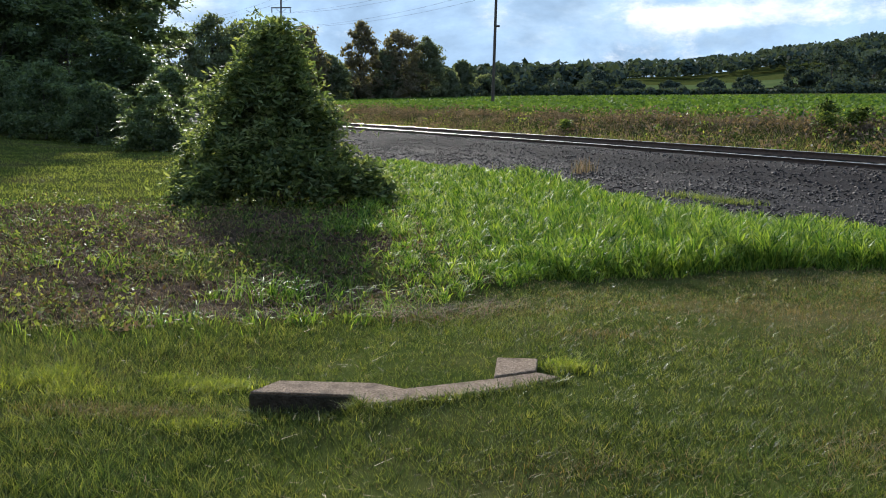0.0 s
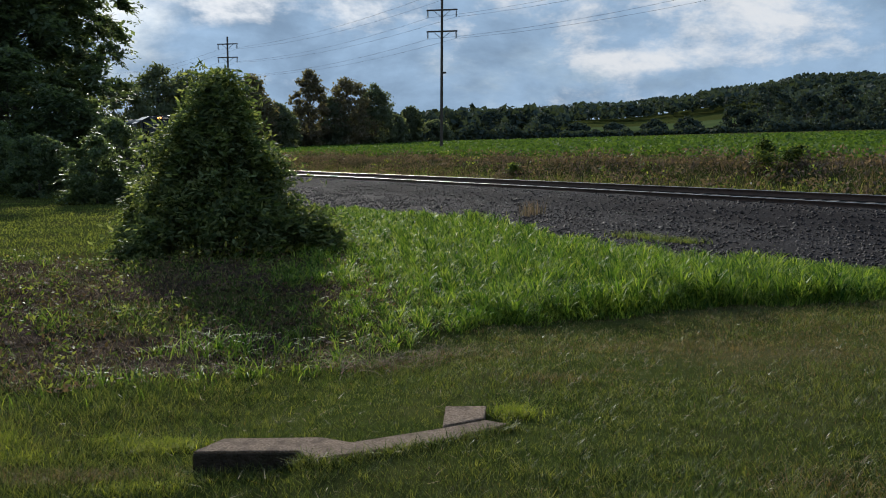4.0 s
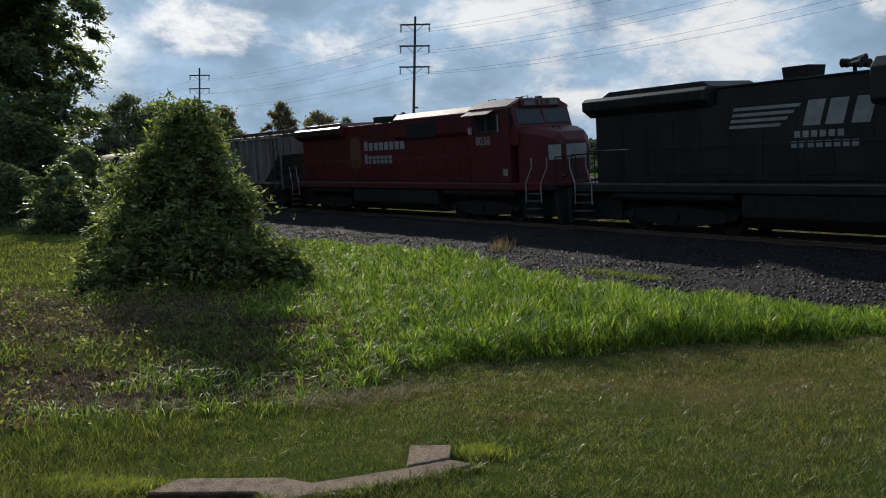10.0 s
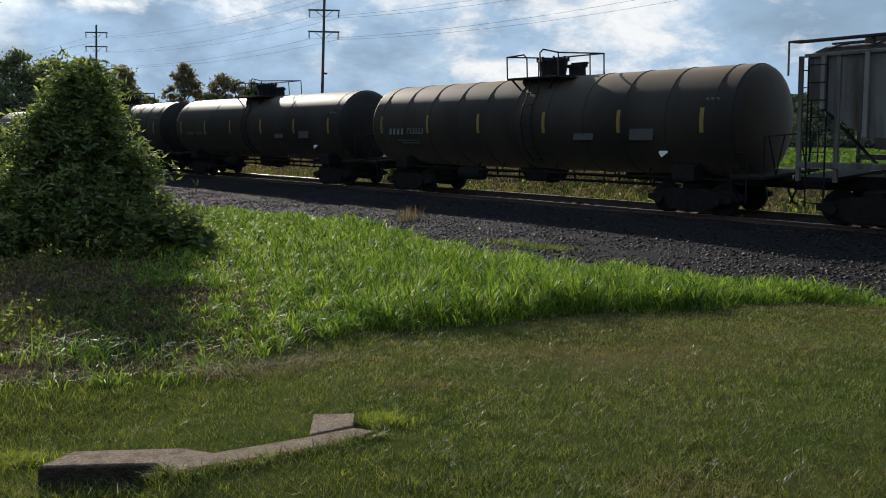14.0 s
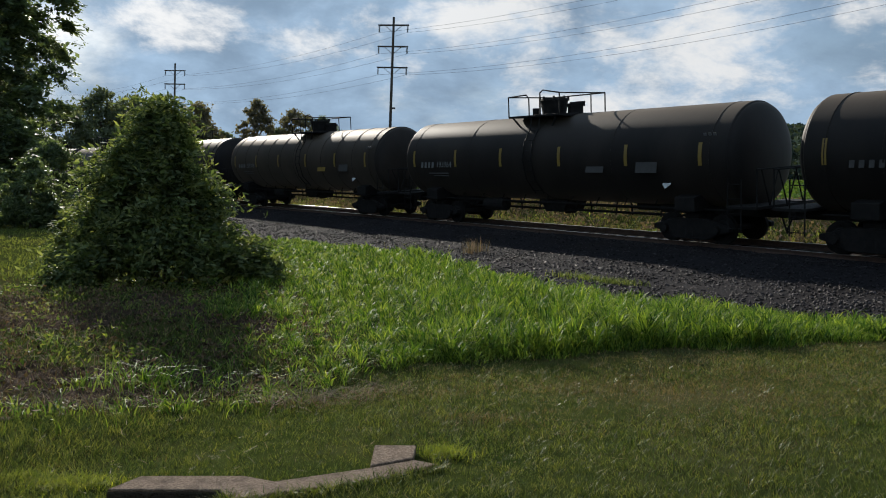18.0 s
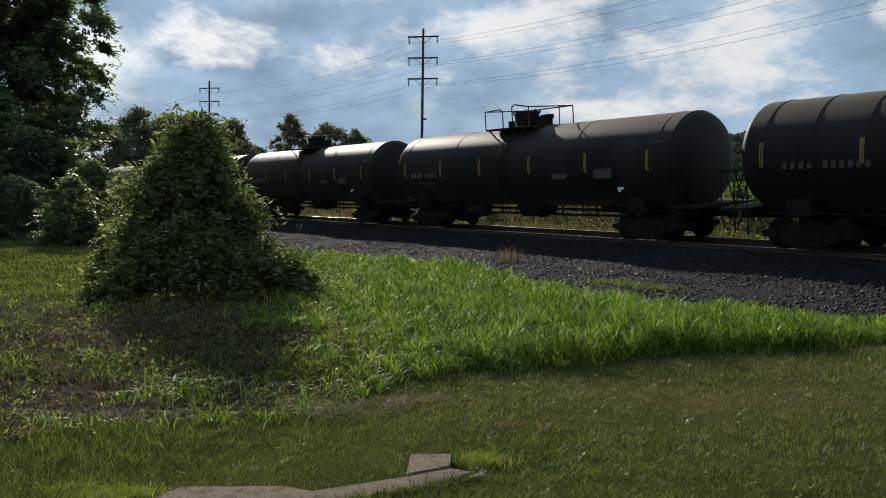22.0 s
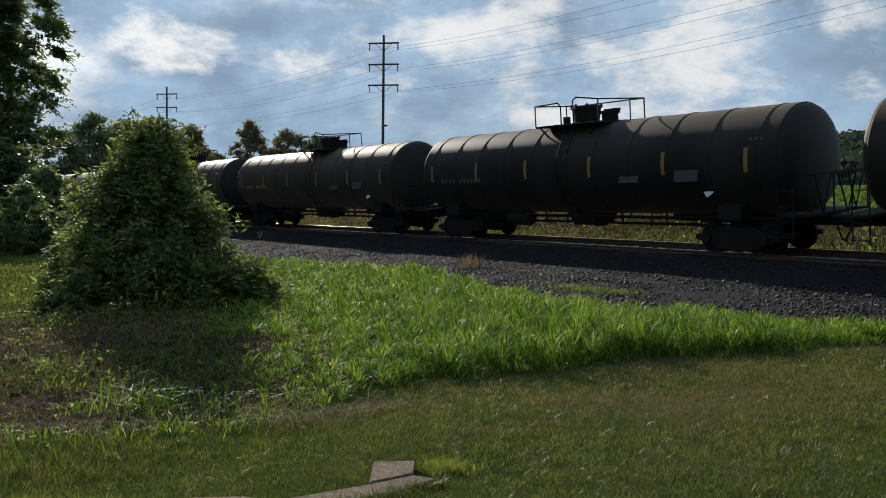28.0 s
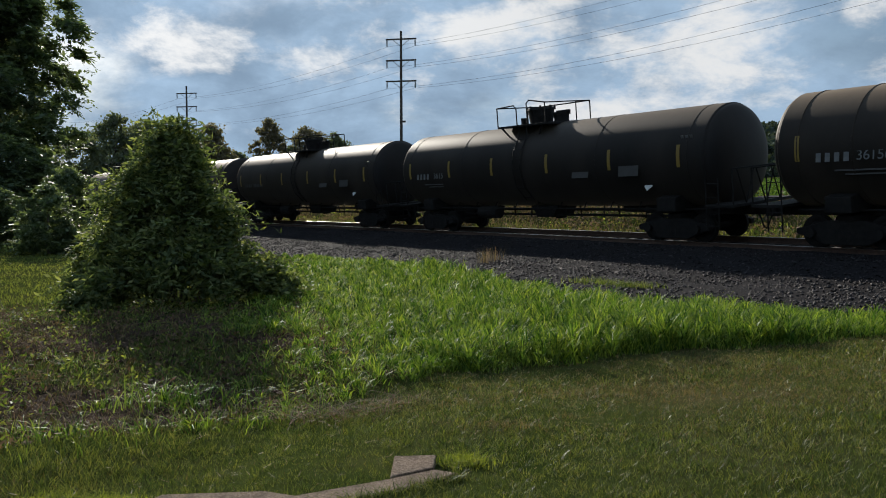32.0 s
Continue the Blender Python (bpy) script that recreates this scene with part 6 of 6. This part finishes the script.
def mark_bar(parent, x, z, w, h, mat, name="lettering_bar"):
    """A bar in place of writing that is a company mark or cannot be read, on the tank's flank."""
    b = part(name, box(-w / 2, w / 2, -0.004, 0.004, -h / 2, h / 2), mat, parent)
    b.matrix_basis = pose(x, shell_y(z) - 0.012, z, math.degrees(math.asin((z - TZ) / TR)) * 1.0, 0, 0)


def number_on(parent, text, x, z, size, mat):
    m = pose(x, shell_y(z) - 0.014, z, 90 + math.degrees(math.asin((z - TZ) / TR)), 0, 0)
    letters("car_number", text, size, mat, parent, m)


# hopper car -----------------------------------------------------
def hopper_car():
    e = empty("hopper_car", "weathered grey covered hopper car streaked with rust", "hopper car")
    w = 1.50
    body = extrude_profile([(-8.3, 4.02), (8.3, 4.02), (8.3, 3.05), (6.0, 1.55), (-6.0, 1.55), (-8.3, 3.05)], "y", -w, w, 0.012)
    part("body", body, M_HOPPER, e)
    for sy in (-1, 1):
        for k in range(17):
            x = -7.9 + 15.8 * k / 16
            zl = 1.5 if abs(x) < 6 else 1.55 + (abs(x) - 6.0) / 2.3 * 1.5
            part("side_post", box(x - 0.05, x + 0.05, sy * w - 0.085 if sy < 0 else w, -w if sy < 0 else w + 0.085, zl, 4.0, 0.012), M_HOPPER_POST, e)
        part("side_sill", box(-8.5, 8.5, sy * w - 0.09, sy * w + 0.02, 1.42, 1.56, 0.015), M_HOPPER, e, "rusty side sill")
        part("roof_rail", box(-8.35, 8.35, sy * 1.54 - 0.04, sy * 1.54 + 0.04, 3.98, 4.06, 0.01), M_HOPPER, e)
        for x in (-8.45, -7.55, 7.55, 8.45):
            part("corner_post", box(x - 0.05, x + 0.05, sy * w - 0.06, sy * w + 0.03, 1.1, 4.02, 0.01), M_HOPPER, e)
    part("roof", extrude_profile([(-1.52, 4.03), (1.52, 4.03), (0.7, 4.24), (-0.7, 4.24)], "x", -8.3, 8.3, 0.01), M_HOPPER_DARK, e, "dark stained roof")
    for k in range(18):
        x = -8.0 + 16 * k / 17
        part("roof_rib", extrude_profile([(-1.5, 4.05), (-0.7, 4.27), (0.7, 4.27), (1.5, 4.05), (1.5, 4.02), (-1.5, 4.02)], "x", x - 0.04, x + 0.04), M_HOPPER_DARK, e)
        if k % 2:
            part("running_board_bracket", box(x - 0.03, x + 0.03, -1.05, -0.95, 4.15, 4.36), M_HOPPER, e)
    part("hatch", box(-7.6, 7.6, -0.28, 0.28, 4.25, 4.40, 0.03), M_HOPPER_DARK, e, "long trough hatch cover")
    for sy in (-1, 1):
        part("running_board", box(-8.9, 8.9, sy * 1.0 - 0.25, sy * 1.0 + 0.25, 4.36, 4.41, 0.008), M_HOPPER_DARK, e)
    for x in (-4.3, 0.0, 4.3):
        part("chute", extrude_profile([(x - 2.05, 1.56), (x + 2.05, 1.56), (x + 1.45, 0.62), (x + 1.2, 0.36), (x - 1.2, 0.36), (x - 1.45, 0.62)], "y", -1.3, 1.3, 0.02), M_HOPPER_DARK, e, "dark rusty discharge chute")
        part("outlet_gate", box(x - 0.55, x + 0.55, -1.0, 1.0, 0.26, 0.37, 0.02), M_UNDER, e)
    part("centre_sill", box(-8.6, 8.6, -0.3, 0.3, 0.78, 1.15, 0.02), M_UNDER, e)
    for sg in (-1, 1):
        part("end_slope_brace", rod((sg * 8.4, -0.9, 3.0), (sg * 6.6, -0.9, 1.2), 0.04, 6), M_HOPPER_DARK, e)
        part("end_platform", box(min(sg * 7.6, sg * 8.6), max(sg * 7.6, sg * 8.6), -1.45, 1.45, 1.1, 1.2, 0.01), M_UNDER, e)
        ladder(e, sg * 8.0, -1.6, 0.5, 4.0, 0.45)
        ladder(e, sg * 8.52, -1.1, 1.2, 4.0, 0.45, "y")
        coupler(e, sg * 9.28, sg)
        truck(e, sg * 6.9, 0.42, (-0.89, 0.89))
        part("crossover_rail", pipe([(sg * 8.6, -1.2, 4.4), (sg * 8.95, -1.2, 4.4), (sg * 8.95, -1.2, 3.6)], 0.025), M_HOPPER, e)
    for x, z, ww, hh, mm in ((-2.9, 2.05, 0.42, 0.10, M_HOPPER_DARK), (-3.5, 2.05, 0.34, 0.10, M_HOPPER_DARK), (3.3, 2.0, 0.55, 0.30, M_HOPPER_DARK), (-6.5, 2.0, 0.4, 0.25, M_HOPPER_DARK)):
        part("stencil_bar", box(x - ww / 2, x + ww / 2, -w - 0.006, -w, z - hh / 2, z + hh / 2), mm, e)
    return e


# locomotives ----------------------------------------------------
def locomotive(paint, label, number, scheme):
    e = empty("locomotive", label, "locomotive", "locomotives")
    part("frame", box(-10.6, 10.7, -1.5, 1.5, 1.28, 1.56, 0.03), paint if scheme == "red" else M_BLACK, e)
    e.scale = (0.955, 1, 1)
    part("sill_stripe", box(-10.6, 9.0, -1.512, -1.50, 1.50, 1.56), M_FADED_DARK, e, "grimy pale sill edge")
    part("fuel_tank", extrude_profile([(-1.45, 1.25), (1.45, 1.25), (1.45, 0.65), (1.1, 0.3), (-1.1, 0.3), (-1.45, 0.65)], "x", -3.7, 3.7, 0.04), M_UNDER, e)
    for sg in (-1, 1):
        truck(e, sg * 6.4, 0.53, (-1.85, 0.0, 1.85))
        coupler(e, sg * 11.44, sg)
        part("truck_skirt", box(sg * 6.4 - 2.5, sg * 6.4 + 2.5, -0.6, 0.6, 0.25, 1.28, 0.05), M_UNDER, e, "dark traction motors between the wheels")
        part("air_tank", rod((sg * 6.4 - 2.4, -1.3, 1.16), (sg * 6.4 + 2.4, -1.3, 1.16), 0.14, 12), M_UNDER, e)
    # hood in three lengths
    part("radiator_hood", box(-10.0, -4.9, -0.98, 0.98, 1.56, 3.75, 0.03), paint, e)
    part("radiator_wing", extrude_profile([(-1.34, 3.92), (-0.98, 3.68), (0.98, 3.68), (1.34, 3.92), (1.34, 4.20), (1.2, 4.30), (-1.2, 4.30), (-1.34, 4.20)], "x", -10.25, -5.0, 0.02), paint, e)
    part("radiator_cap", extrude_profile([(-9.6, 4.28), (-4.95, 4.28), (-5.3, 4.46), (-9.2, 4.46)], "y", -1.1, 1.1, 0.03), paint, e)
    part("engine_hood", box(-4.9, -0.15, -0.98, 0.98, 1.56, 4.22, 0.05), paint, e)
    part("hood_edge", box(-4.9, -0.15, -1.02, -0.80, 4.20, 4.25, 0.01), paint, e)
    part("blower_hood", extrude_profile([(-0.985, 1.56), (0.985, 1.56), (0.985, 3.40), (1.1, 3.55), (1.1, 4.30), (0.85, 4.55), (-0.85, 4.55), (-1.1, 4.30), (-1.1, 3.55), (-0.985, 3.40)], "x", -0.15, 6.35, 0.03), paint, e)
    part("exhaust_outlet", extrude_profile([(-3.05, 4.2), (-2.35, 4.2), (-2.28, 4.60), (-3.12, 4.60)], "y", -0.4, 0.4, 0.02), M_UNDER, e)
    horn = bmesh.new()
    add_rod(horn, (-1.2, 0, 4.2), (-1.2, 0, 4.48), 0.05, 8)
    for dy, dz, dx in ((-0.2, 4.48, 1), (0.0, 4.60, 1), (0.2, 4.48, 1), (-0.1, 4.54, -1), (0.1, 4.54, -1)):
        add_rod(horn, (-1.2 - dx * 0.08, dy, dz), (-1.2 + dx * 0.30, dy, dz), 0.045, 10, 0.12)
    part("horn", horn, M_UNDER, e, "cluster of air horns")
    # doors and grilles on the hood's near side
    for k in range(9):
        x = -9.7 + 1.08 * k
        for sy in (-1, 1):
            part("hood_door", box(x, x + 0.98, sy * 0.98 - 0.018, sy * 0.98 + 0.018, 1.75, 3.35 if x < -5.6 else 3.75, 0.008), paint, e)
    for k in range(12):
        part("grille_slat", box(-9.9 + 0.4 * k, -9.56 + 0.4 * k, -1.36, -1.33, 3.95, 4.17, 0.01), M_UNDER, e)
    for k in range(5):
        part("vent_panel", box(0.6 + 1.1 * k, 1.5 + 1.1 * k, -1.005, -0.97, 1.9, 3.0, 0.01), paint, e)
    part("vent_grille", box(1.0, 3.4, -1.12, -1.09, 3.45, 4.1, 0.01), M_UNDER, e)
    # cab
    part("cab", box(6.35, 8.75, -1.5, 1.5, 1.56, 4.30, 0.04), paint, e)
    part("cab_roof", extrude_profile([(-1.52, 4.28), (1.52, 4.28), (1.47, 4.36), (0.85, 4.64), (-0.85, 4.64), (-1.47, 4.36)], "x", 6.2, 8.85, 0.02), paint, e)
    # pale skin on the roof slope: the reflected light is painted on
    part("roof_panel", extrude_profile([(-1.49, 4.365), (-0.87, 4.648), (-0.85, 4.662), (-1.50, 4.38)], "x", 6.3, 8.7), M_SILVER if scheme == "black" else M_SHADE_RED, e, "roof slope coloured pale for the light it reflects")
    awn = part("sunshade", box(-0.85, 0.85, -0.22, 0.22, -0.012, 0.012, 0.004), M_SILVER if scheme == "black" else M_SHADE_RED, e, "tilted sunshade over the cab window")
    awn.matrix_basis = pose(7.1, -1.66, 4.22, 24, 0, 0)
    for x0, x1 in ((6.72, 7.36), (7.44, 8.08)):
        win = part("side_window", box(x0, x1, -1.515, -1.49, 3.50, 4.08, 0.02), M_GLASS, e, "dark cab window")
        part("window_frame", pipe([(x0, -1.512, 3.5), (x1, -1.512, 3.5), (x1, -1.512, 4.08), (x0, -1.512, 4.08), (x0, -1.512, 3.5)], 0.018, 5), M_FADED_DARK, win)
    part("window_post", box(8.12, 8.16, -1.53, -1.49, 3.45, 4.1, 0.008), M_FADED, e)
    part("cab_door", box(8.28, 8.70, -1.515, -1.49, 1.7, 4.0, 0.01), paint, e)
    part("mirror", box(6.5, 6.58, -1.72, -1.58, 3.42, 3.7, 0.02), M_SILVER, e)
    # sloping windscreen wall between roof and nose
    part("cab_front", extrude_profile([(8.70, 2.9), (9.15, 2.9), (9.12, 3.58), (8.86, 4.34), (8.70, 4.34)], "y", -1.42, 1.42, 0.03), paint, e)
    for sy in (-1, 1):
        q = part("windscreen", box(-0.62, 0.62, -0.012, 0.012, -0.30, 0.30, 0.02), M_GLASS, e, "dark windscreen pane")
        q.matrix_basis = Matrix.Translation((9.002, sy * 0.68, 3.96)) @ Matrix.Rotation(radians(-19), 4, "Y") @ Matrix.Rotation(radians(90), 4, "Z")
    part("front_side_window", box(8.76, 8.94, -1.435, -1.415, 3.62, 4.1, 0.02), M_GLASS, e, "dark quarter window")
    # number boards and headlights above the windscreen
    part("headlight_panel", extrude_profile([(8.80, 4.30), (8.98, 4.33), (8.94, 4.60), (8.80, 4.64)], "y", -1.0, 1.0, 0.02), paint, e)
    for sy in (-1, 1):
        part("headlight", rod((8.95, sy * 0.11, 4.46), (9.0, sy * 0.11, 4.46), 0.075, 16), M_LAMP if scheme == "black" else M_GLASS, e, "lit headlight" if scheme == "black" else "dark headlight")
        part("number_board", box(8.95, 8.985, sy * 0.60 - 0.27, sy * 0.60 + 0.27, 4.36, 4.56, 0.008), M_GLASS, e)
        letters("board_number", number, 0.19, M_FADED, e, Matrix.Translation((8.99, sy * 0.60, 4.46)) @ Euler((radians(90), 0, radians(90))).to_matrix().to_4x4())
    for k, x in enumerate((6.6, 7.0, 7.5, 7.9, 8.3)):
        part("roof_fitting", box(x, x + 0.18 + 0.05 * (k % 2), -0.35 + 0.15 * k, -0.1 + 0.15 * k, 4.63, 4.70 + 0.03 * (k % 3), 0.02), M_UNDER, e)
    part("roof_hoop", pipe([(8.2, -0.3, 4.64), (8.2, -0.3, 4.74), (8.55, -0.3, 4.74), (8.55, -0.3, 4.64)], 0.014), M_UNDER, e)
    part("roof_hoop", pipe([(6.5, -0.6, 4.64), (6.5, -0.6, 4.73), (6.95, -0.6, 4.73), (6.95, -0.6, 4.64)], 0.014), M_UNDER, e)
    # nose, narrower to the front
    bm = bmesh.new()
    ring = []
    for x, w, top in ((9.0, 1.30, 3.62), (9.9, 1.16, 3.50), (10.55, 0.86, 3.34), (10.8, 0.66, 3.02)):
        ring.append([bm.verts.new(v) for v in ((x, -w, 1.5), (x, w, 1.5), (x, w, top - 0.22), (x, w - 0.2, top), (x, -w + 0.2, top), (x, -w, top - 0.22))])
    for p, q in zip(ring, ring[1:]):
        for k in range(6):
            bm.faces.new((p[k], p[(k + 1) % 6], q[(k + 1) % 6], q[k]))
    bm.faces.new(ring[0]), bm.faces.new(ring[-1])
    bmesh.ops.recalc_face_normals(bm, faces=bm.faces)
    bmesh.ops.bevel(bm, geom=list(bm.edges), offset=0.03, segments=2, affect="EDGES", profile=0.5)
    part("nose", bm, paint, e)
    part("nose_hoop", pipe([(10.0, -0.4, 3.46), (10.0, -0.4, 3.56), (10.3, -0.3, 3.50), (10.3, -0.3, 3.38)], 0.014), M_UNDER, e)
    def nose_plate(x0, x1, z0, z1, mat, lift, label=""):
        """A painted patch lying on the near side of the nose."""
        bm = bmesh.new()
        w = lambda x: -np.interp(x, [9.0, 9.9, 10.55, 10.8], [1.30, 1.16, 0.86, 0.66])
        xs = [x0] + [k for k in (9.9, 10.55) if x0 < k < x1] + [x1]
        low = [bm.verts.new((x, w(x) - lift, z0)) for x in xs]
        top = [bm.verts.new((x, w(x) - lift, z1)) for x in xs]
        for k in range(len(xs) - 1):
            bm.faces.new((low[k], low[k + 1], top[k + 1], top[k]))
        r = bmesh.ops.extrude_face_region(bm, geom=list(bm.faces))
        bmesh.ops.translate(bm, vec=(0, 0.006, 0), verts=[v for v in r["geom"] if isinstance(v, bmesh.types.BMVert)])
        bmesh.ops.recalc_face_normals(bm, faces=bm.faces)
        return part("nose_stripe" if mat == M_WHITE and z1 - z0 < 0.2 else "nose_emblem", bm, mat, e, label)

    if scheme == "black":
        for k in range(5):
            z = 2.20 + 0.155 * k
            nose_plate(9.02 + 0.09 * (4 - k), 10.3, z, z + 0.085, M_WHITE, 0.012, "white painted stripe")
            part("nose_stripe", box(10.802, 10.815, -0.6, -0.3, z, z + 0.085), M_WHITE, e, "white painted stripe")
            part("nose_stripe", box(10.802, 10.815, 0.3, 0.6, z, z + 0.085), M_WHITE, e, "white painted stripe")
        nose_plate(10.15, 10.56, 2.2, 2.9, M_WHITE, 0.018, "plain white emblem patch")
        part("nose_emblem", box(10.804, 10.82, -0.25, 0.25, 2.2, 2.9), M_WHITE, e, "plain white emblem patch")
        # company marks on the hood become plain shapes
        for k in range(4):
            z = 3.04 + 0.16 * k
            part("logo_bar", extrude_profile([(-4.42 + 0.05 * k, z), (-2.75 + 0.2 * k, z), (-2.68 + 0.2 * k, z + 0.085), (-4.39 + 0.05 * k, z + 0.085)], "y", -1.012, -0.985), M_FADED, e, "faded white logo bar")
        for a in (-2.05, -1.40, -0.68):
            part("logo_block", extrude_profile([(a, 3.02), (a + 0.5, 3.02), (a + 0.68, 3.66), (a + 0.18, 3.66)], "y", -1.012, -0.985), M_FADED, e, "faded white logo block")
        for z, a, n in ((2.72, -2.3, 6), (2.46, -2.4, 8)):
            for k in range(n):
                part("logo_bar", box(a + 0.25 * k, a + 0.25 * k + 0.17, -1.012, -0.985, z, z + 0.17), M_FADED, e, "faded white logo bar")
    else:
        for z, a, b, n in ((3.02, -3.1, 0.72, 8), (2.40, -3.1, -0.48, 7)):
            for k in range(n):
                x = a + (b - a) * k / n
                part("logo_block", box(x, x + (b - a) / n * 0.72, -1.012, -0.987, z, z + (0.44 if k == 0 else 0.36)), M_FADED, e, "plain white block of a company mark")
        part("emblem", extrude_profile([(-4.4, 2.2), (-3.6, 2.2), (-3.45, 2.7), (-3.5, 3.4), (-3.75, 3.7), (-4.25, 3.7), (-4.5, 3.4), (-4.55, 2.7)], "y", -1.012, -1.0), M_EMBLEM, e, "dull gold emblem patch")
        nose_plate(10.35, 10.75, 2.35, 2.88, M_FADED, 0.012, "plain pale emblem patch")
        part("nose_emblem", box(10.802, 10.815, -0.5, 0.5, 2.35, 2.88), M_FADED, e, "plain pale emblem patch")
    letters("unit_number", number, 0.46, M_FADED, e, pose(7.15, -1.508, 3.14, 90, 0, 0))
    part("builder_plate", box(8.35, 8.62, -1.525, -1.51, 1.82, 2.08), M_FADED, e)
    # front deck, steps, plough
    part("front_deck", box(10.55, 11.1, -1.5, 1.5, 1.3, 1.5, 0.02), M_UNDER, e)
    part("anticlimber", box(11.0, 11.25, -1.2, 1.2, 1.42, 1.58, 0.02), M_HOPPER if scheme == "black" else paint, e, "pale anticlimber edge")
    part("plough", extrude_profile([(10.9, 1.35), (11.05, 1.35), (11.3, 0.14), (11.12, 0.14), (10.95, 0.7)], "y", -1.3, 1.3, 0.015), M_UNDER, e)
    for sg in (-1, 1):
        part("pilot_box", box(min(sg * 8.8, sg * 10.95), max(sg * 8.8, sg * 10.95), -1.05, 1.05, 0.32, 1.3, 0.03), M_UNDER, e)
    part("rear_pilot", box(-11.05, -10.85, -1.45, 1.45, 0.2, 1.4, 0.02), M_UNDER, e)
    for sg in (-1, 1):
        for sy in (-1, 1):
            for k in range(4):
                x0 = sg * 10.1 + sg * 0.03 * k
                part("step", box(x0 - 0.33, x0 + 0.33, sy * (1.5 - 0.02 * k) - 0.22, sy * (1.5 - 0.02 * k) + 0.1, 0.35 + 0.27 * k, 0.385 + 0.27 * k, 0.006), M_HOPPER_DARK, e)
            for dx in (-0.42, 0.42):
                xx = sg * 10.1 + dx
                part("step_rail", pipe([(xx, sy * 1.56, 0.85), (xx, sy * 1.56, 1.55), (xx + sg * 0.3, sy * 1.5, 2.1), (xx + sg * 0.3, sy * 1.5, 2.45)], 0.022), M_FADED, e, "pale hand rail")
    for k in range(11):
        x = -9.6 + 1.58 * k
        if x < 6.3:
            for sy in (-1, 1):
                part("rail_post", rod((x, sy * 1.46, 1.55), (x, sy * 1.46, 2.6), 0.02, 6), paint, e)
    for sy in (-1, 1):
        part("hand_rail", rod((-10.0, sy * 1.46, 2.6), (6.3, sy * 1.46, 2.6), 0.02, 6), paint, e)
    part("front_rail", pipe([(11.05, -1.3, 1.5), (11.05, -1.3, 2.45), (11.05, -0.3, 2.45), (11.05, -0.3, 1.5)], 0.022), M_UNDER, e)
    part("front_rail", pipe([(11.05, 1.3, 1.5), (11.05, 1.3, 2.45), (11.05, 0.3, 2.45), (11.05, 0.3, 1.5)], 0.022), M_UNDER, e)
    part("rear_rail", pipe([(-10.95, -1.3, 1.5), (-10.95, -1.3, 2.5), (-10.95, 1.3, 2.5), (-10.95, 1.3, 1.5)], 0.022), M_UNDER, e)
    for sy in (-1, 1):
        part("ditch_light", rod((11.02, sy * 0.85, 1.78), (11.12, sy * 0.85, 1.78), 0.065, 14), M_LAMP if scheme == "black" else M_GLASS, e, "lit ditch light" if scheme == "black" else "dark ditch light")
    return e


def build_train():
    TRAIN.append((locomotive(M_BLACK, "black freight locomotive with lit headlights and white nose stripes", "4311", "black"), 12.4))
    TRAIN.append((locomotive(M_RED, "dark red freight locomotive with white lettering blocks", "8038", "red"), 34.3))
    TRAIN.append((hopper_car(), 44.7 + 9.35))
    kinds = [tank_car(M_TANK, "black tank car with railed walkway on top", False, 0),
             tank_car(M_TANK_DUSTY, "dusty brown-black ribbed tank car with railed walkway", True, 1),
             tank_car(M_TANK, "black ribbed tank car with wide railed walkway", True, 2)]
    order = [1, 0, 2, 0, 1, 2, 0, 0, 1, 1, 2, 1, 1, 0, 0, 1, 0, 2, 0, 1, 0, 2]
    first = {}
    marks = {0: ("732023", M_WORN), 3: ("193964", M_WORN), 4: ("229106", M_WORN), 6: ("736871", M_WORN), 7: ("736875", M_WORN), 8: ("228967", M_WORN), 12: ("361567", M_WORN), 13: ("3615", M_WORN)}
    for k, v in enumerate(order):
        if v not in first:
            first[v] = kinds[v]
            car = kinds[v]
        else:
            car = copy_thing(kinds[v], Matrix())
        TRAIN.append((car, 63.2 + 17.9 * k + 8.95 + float(np.interp(k + 0.5, [0, 1, 2.2, 3, 4, 5, 6, 7, 8, 9, 10], [0, -0.05, -0.15, -0.4, -0.3, -0.3, 0.05, 0.3, 0.3, 0, 0]))))
    cars = [c for c, _ in TRAIN[3:]]
    for k, car in enumerate(cars):
        if k in marks:
            text, mm = marks[k]
            for q in range(4):
                mark_bar(car, -6.62 + 0.24 * q, 2.34, 0.13, 0.24, M_WORN)
            number_on(car, text, -5.15, 2.34, 0.34, mm)
            mark_bar(car, -5.6, 2.0, 1.3, 0.04, M_FADED_DARK)
            mark_bar(car, -5.5, 1.9, 1.0, 0.04, M_FADED_DARK)
        else:
            mm = M_YELLOW if k in (9, 11) else M_FADED_DARK
            for q in range(4):
                mark_bar(car, -6.5 + 0.24 * q, 2.3, 0.13, 0.22, mm)
            for q in range(6):
                mark_bar(car, -5.35 + 0.22 * q, 2.3, 0.13, 0.22, mm)
        for q in range(3):
            mark_bar(car, 7.0 + 0.16 * q, 3.1, 0.10, 0.12, M_WORN)
        mark_bar(car, 2.9, 2.2, 0.75, 0.3, M_YELLOW if k in (4, 12) else M_FADED_DARK, "stencil_panel")
        mark_bar(car, 5.0, 2.3, 0.8, 0.5, M_FADED_DARK, "stencil_panel")


build_train()


def motions():
    for e, off in TRAIN:
        walk(e, [(t, line_pose(head_s(t) + off)) for t in range(0, 33, 2)])


motions()
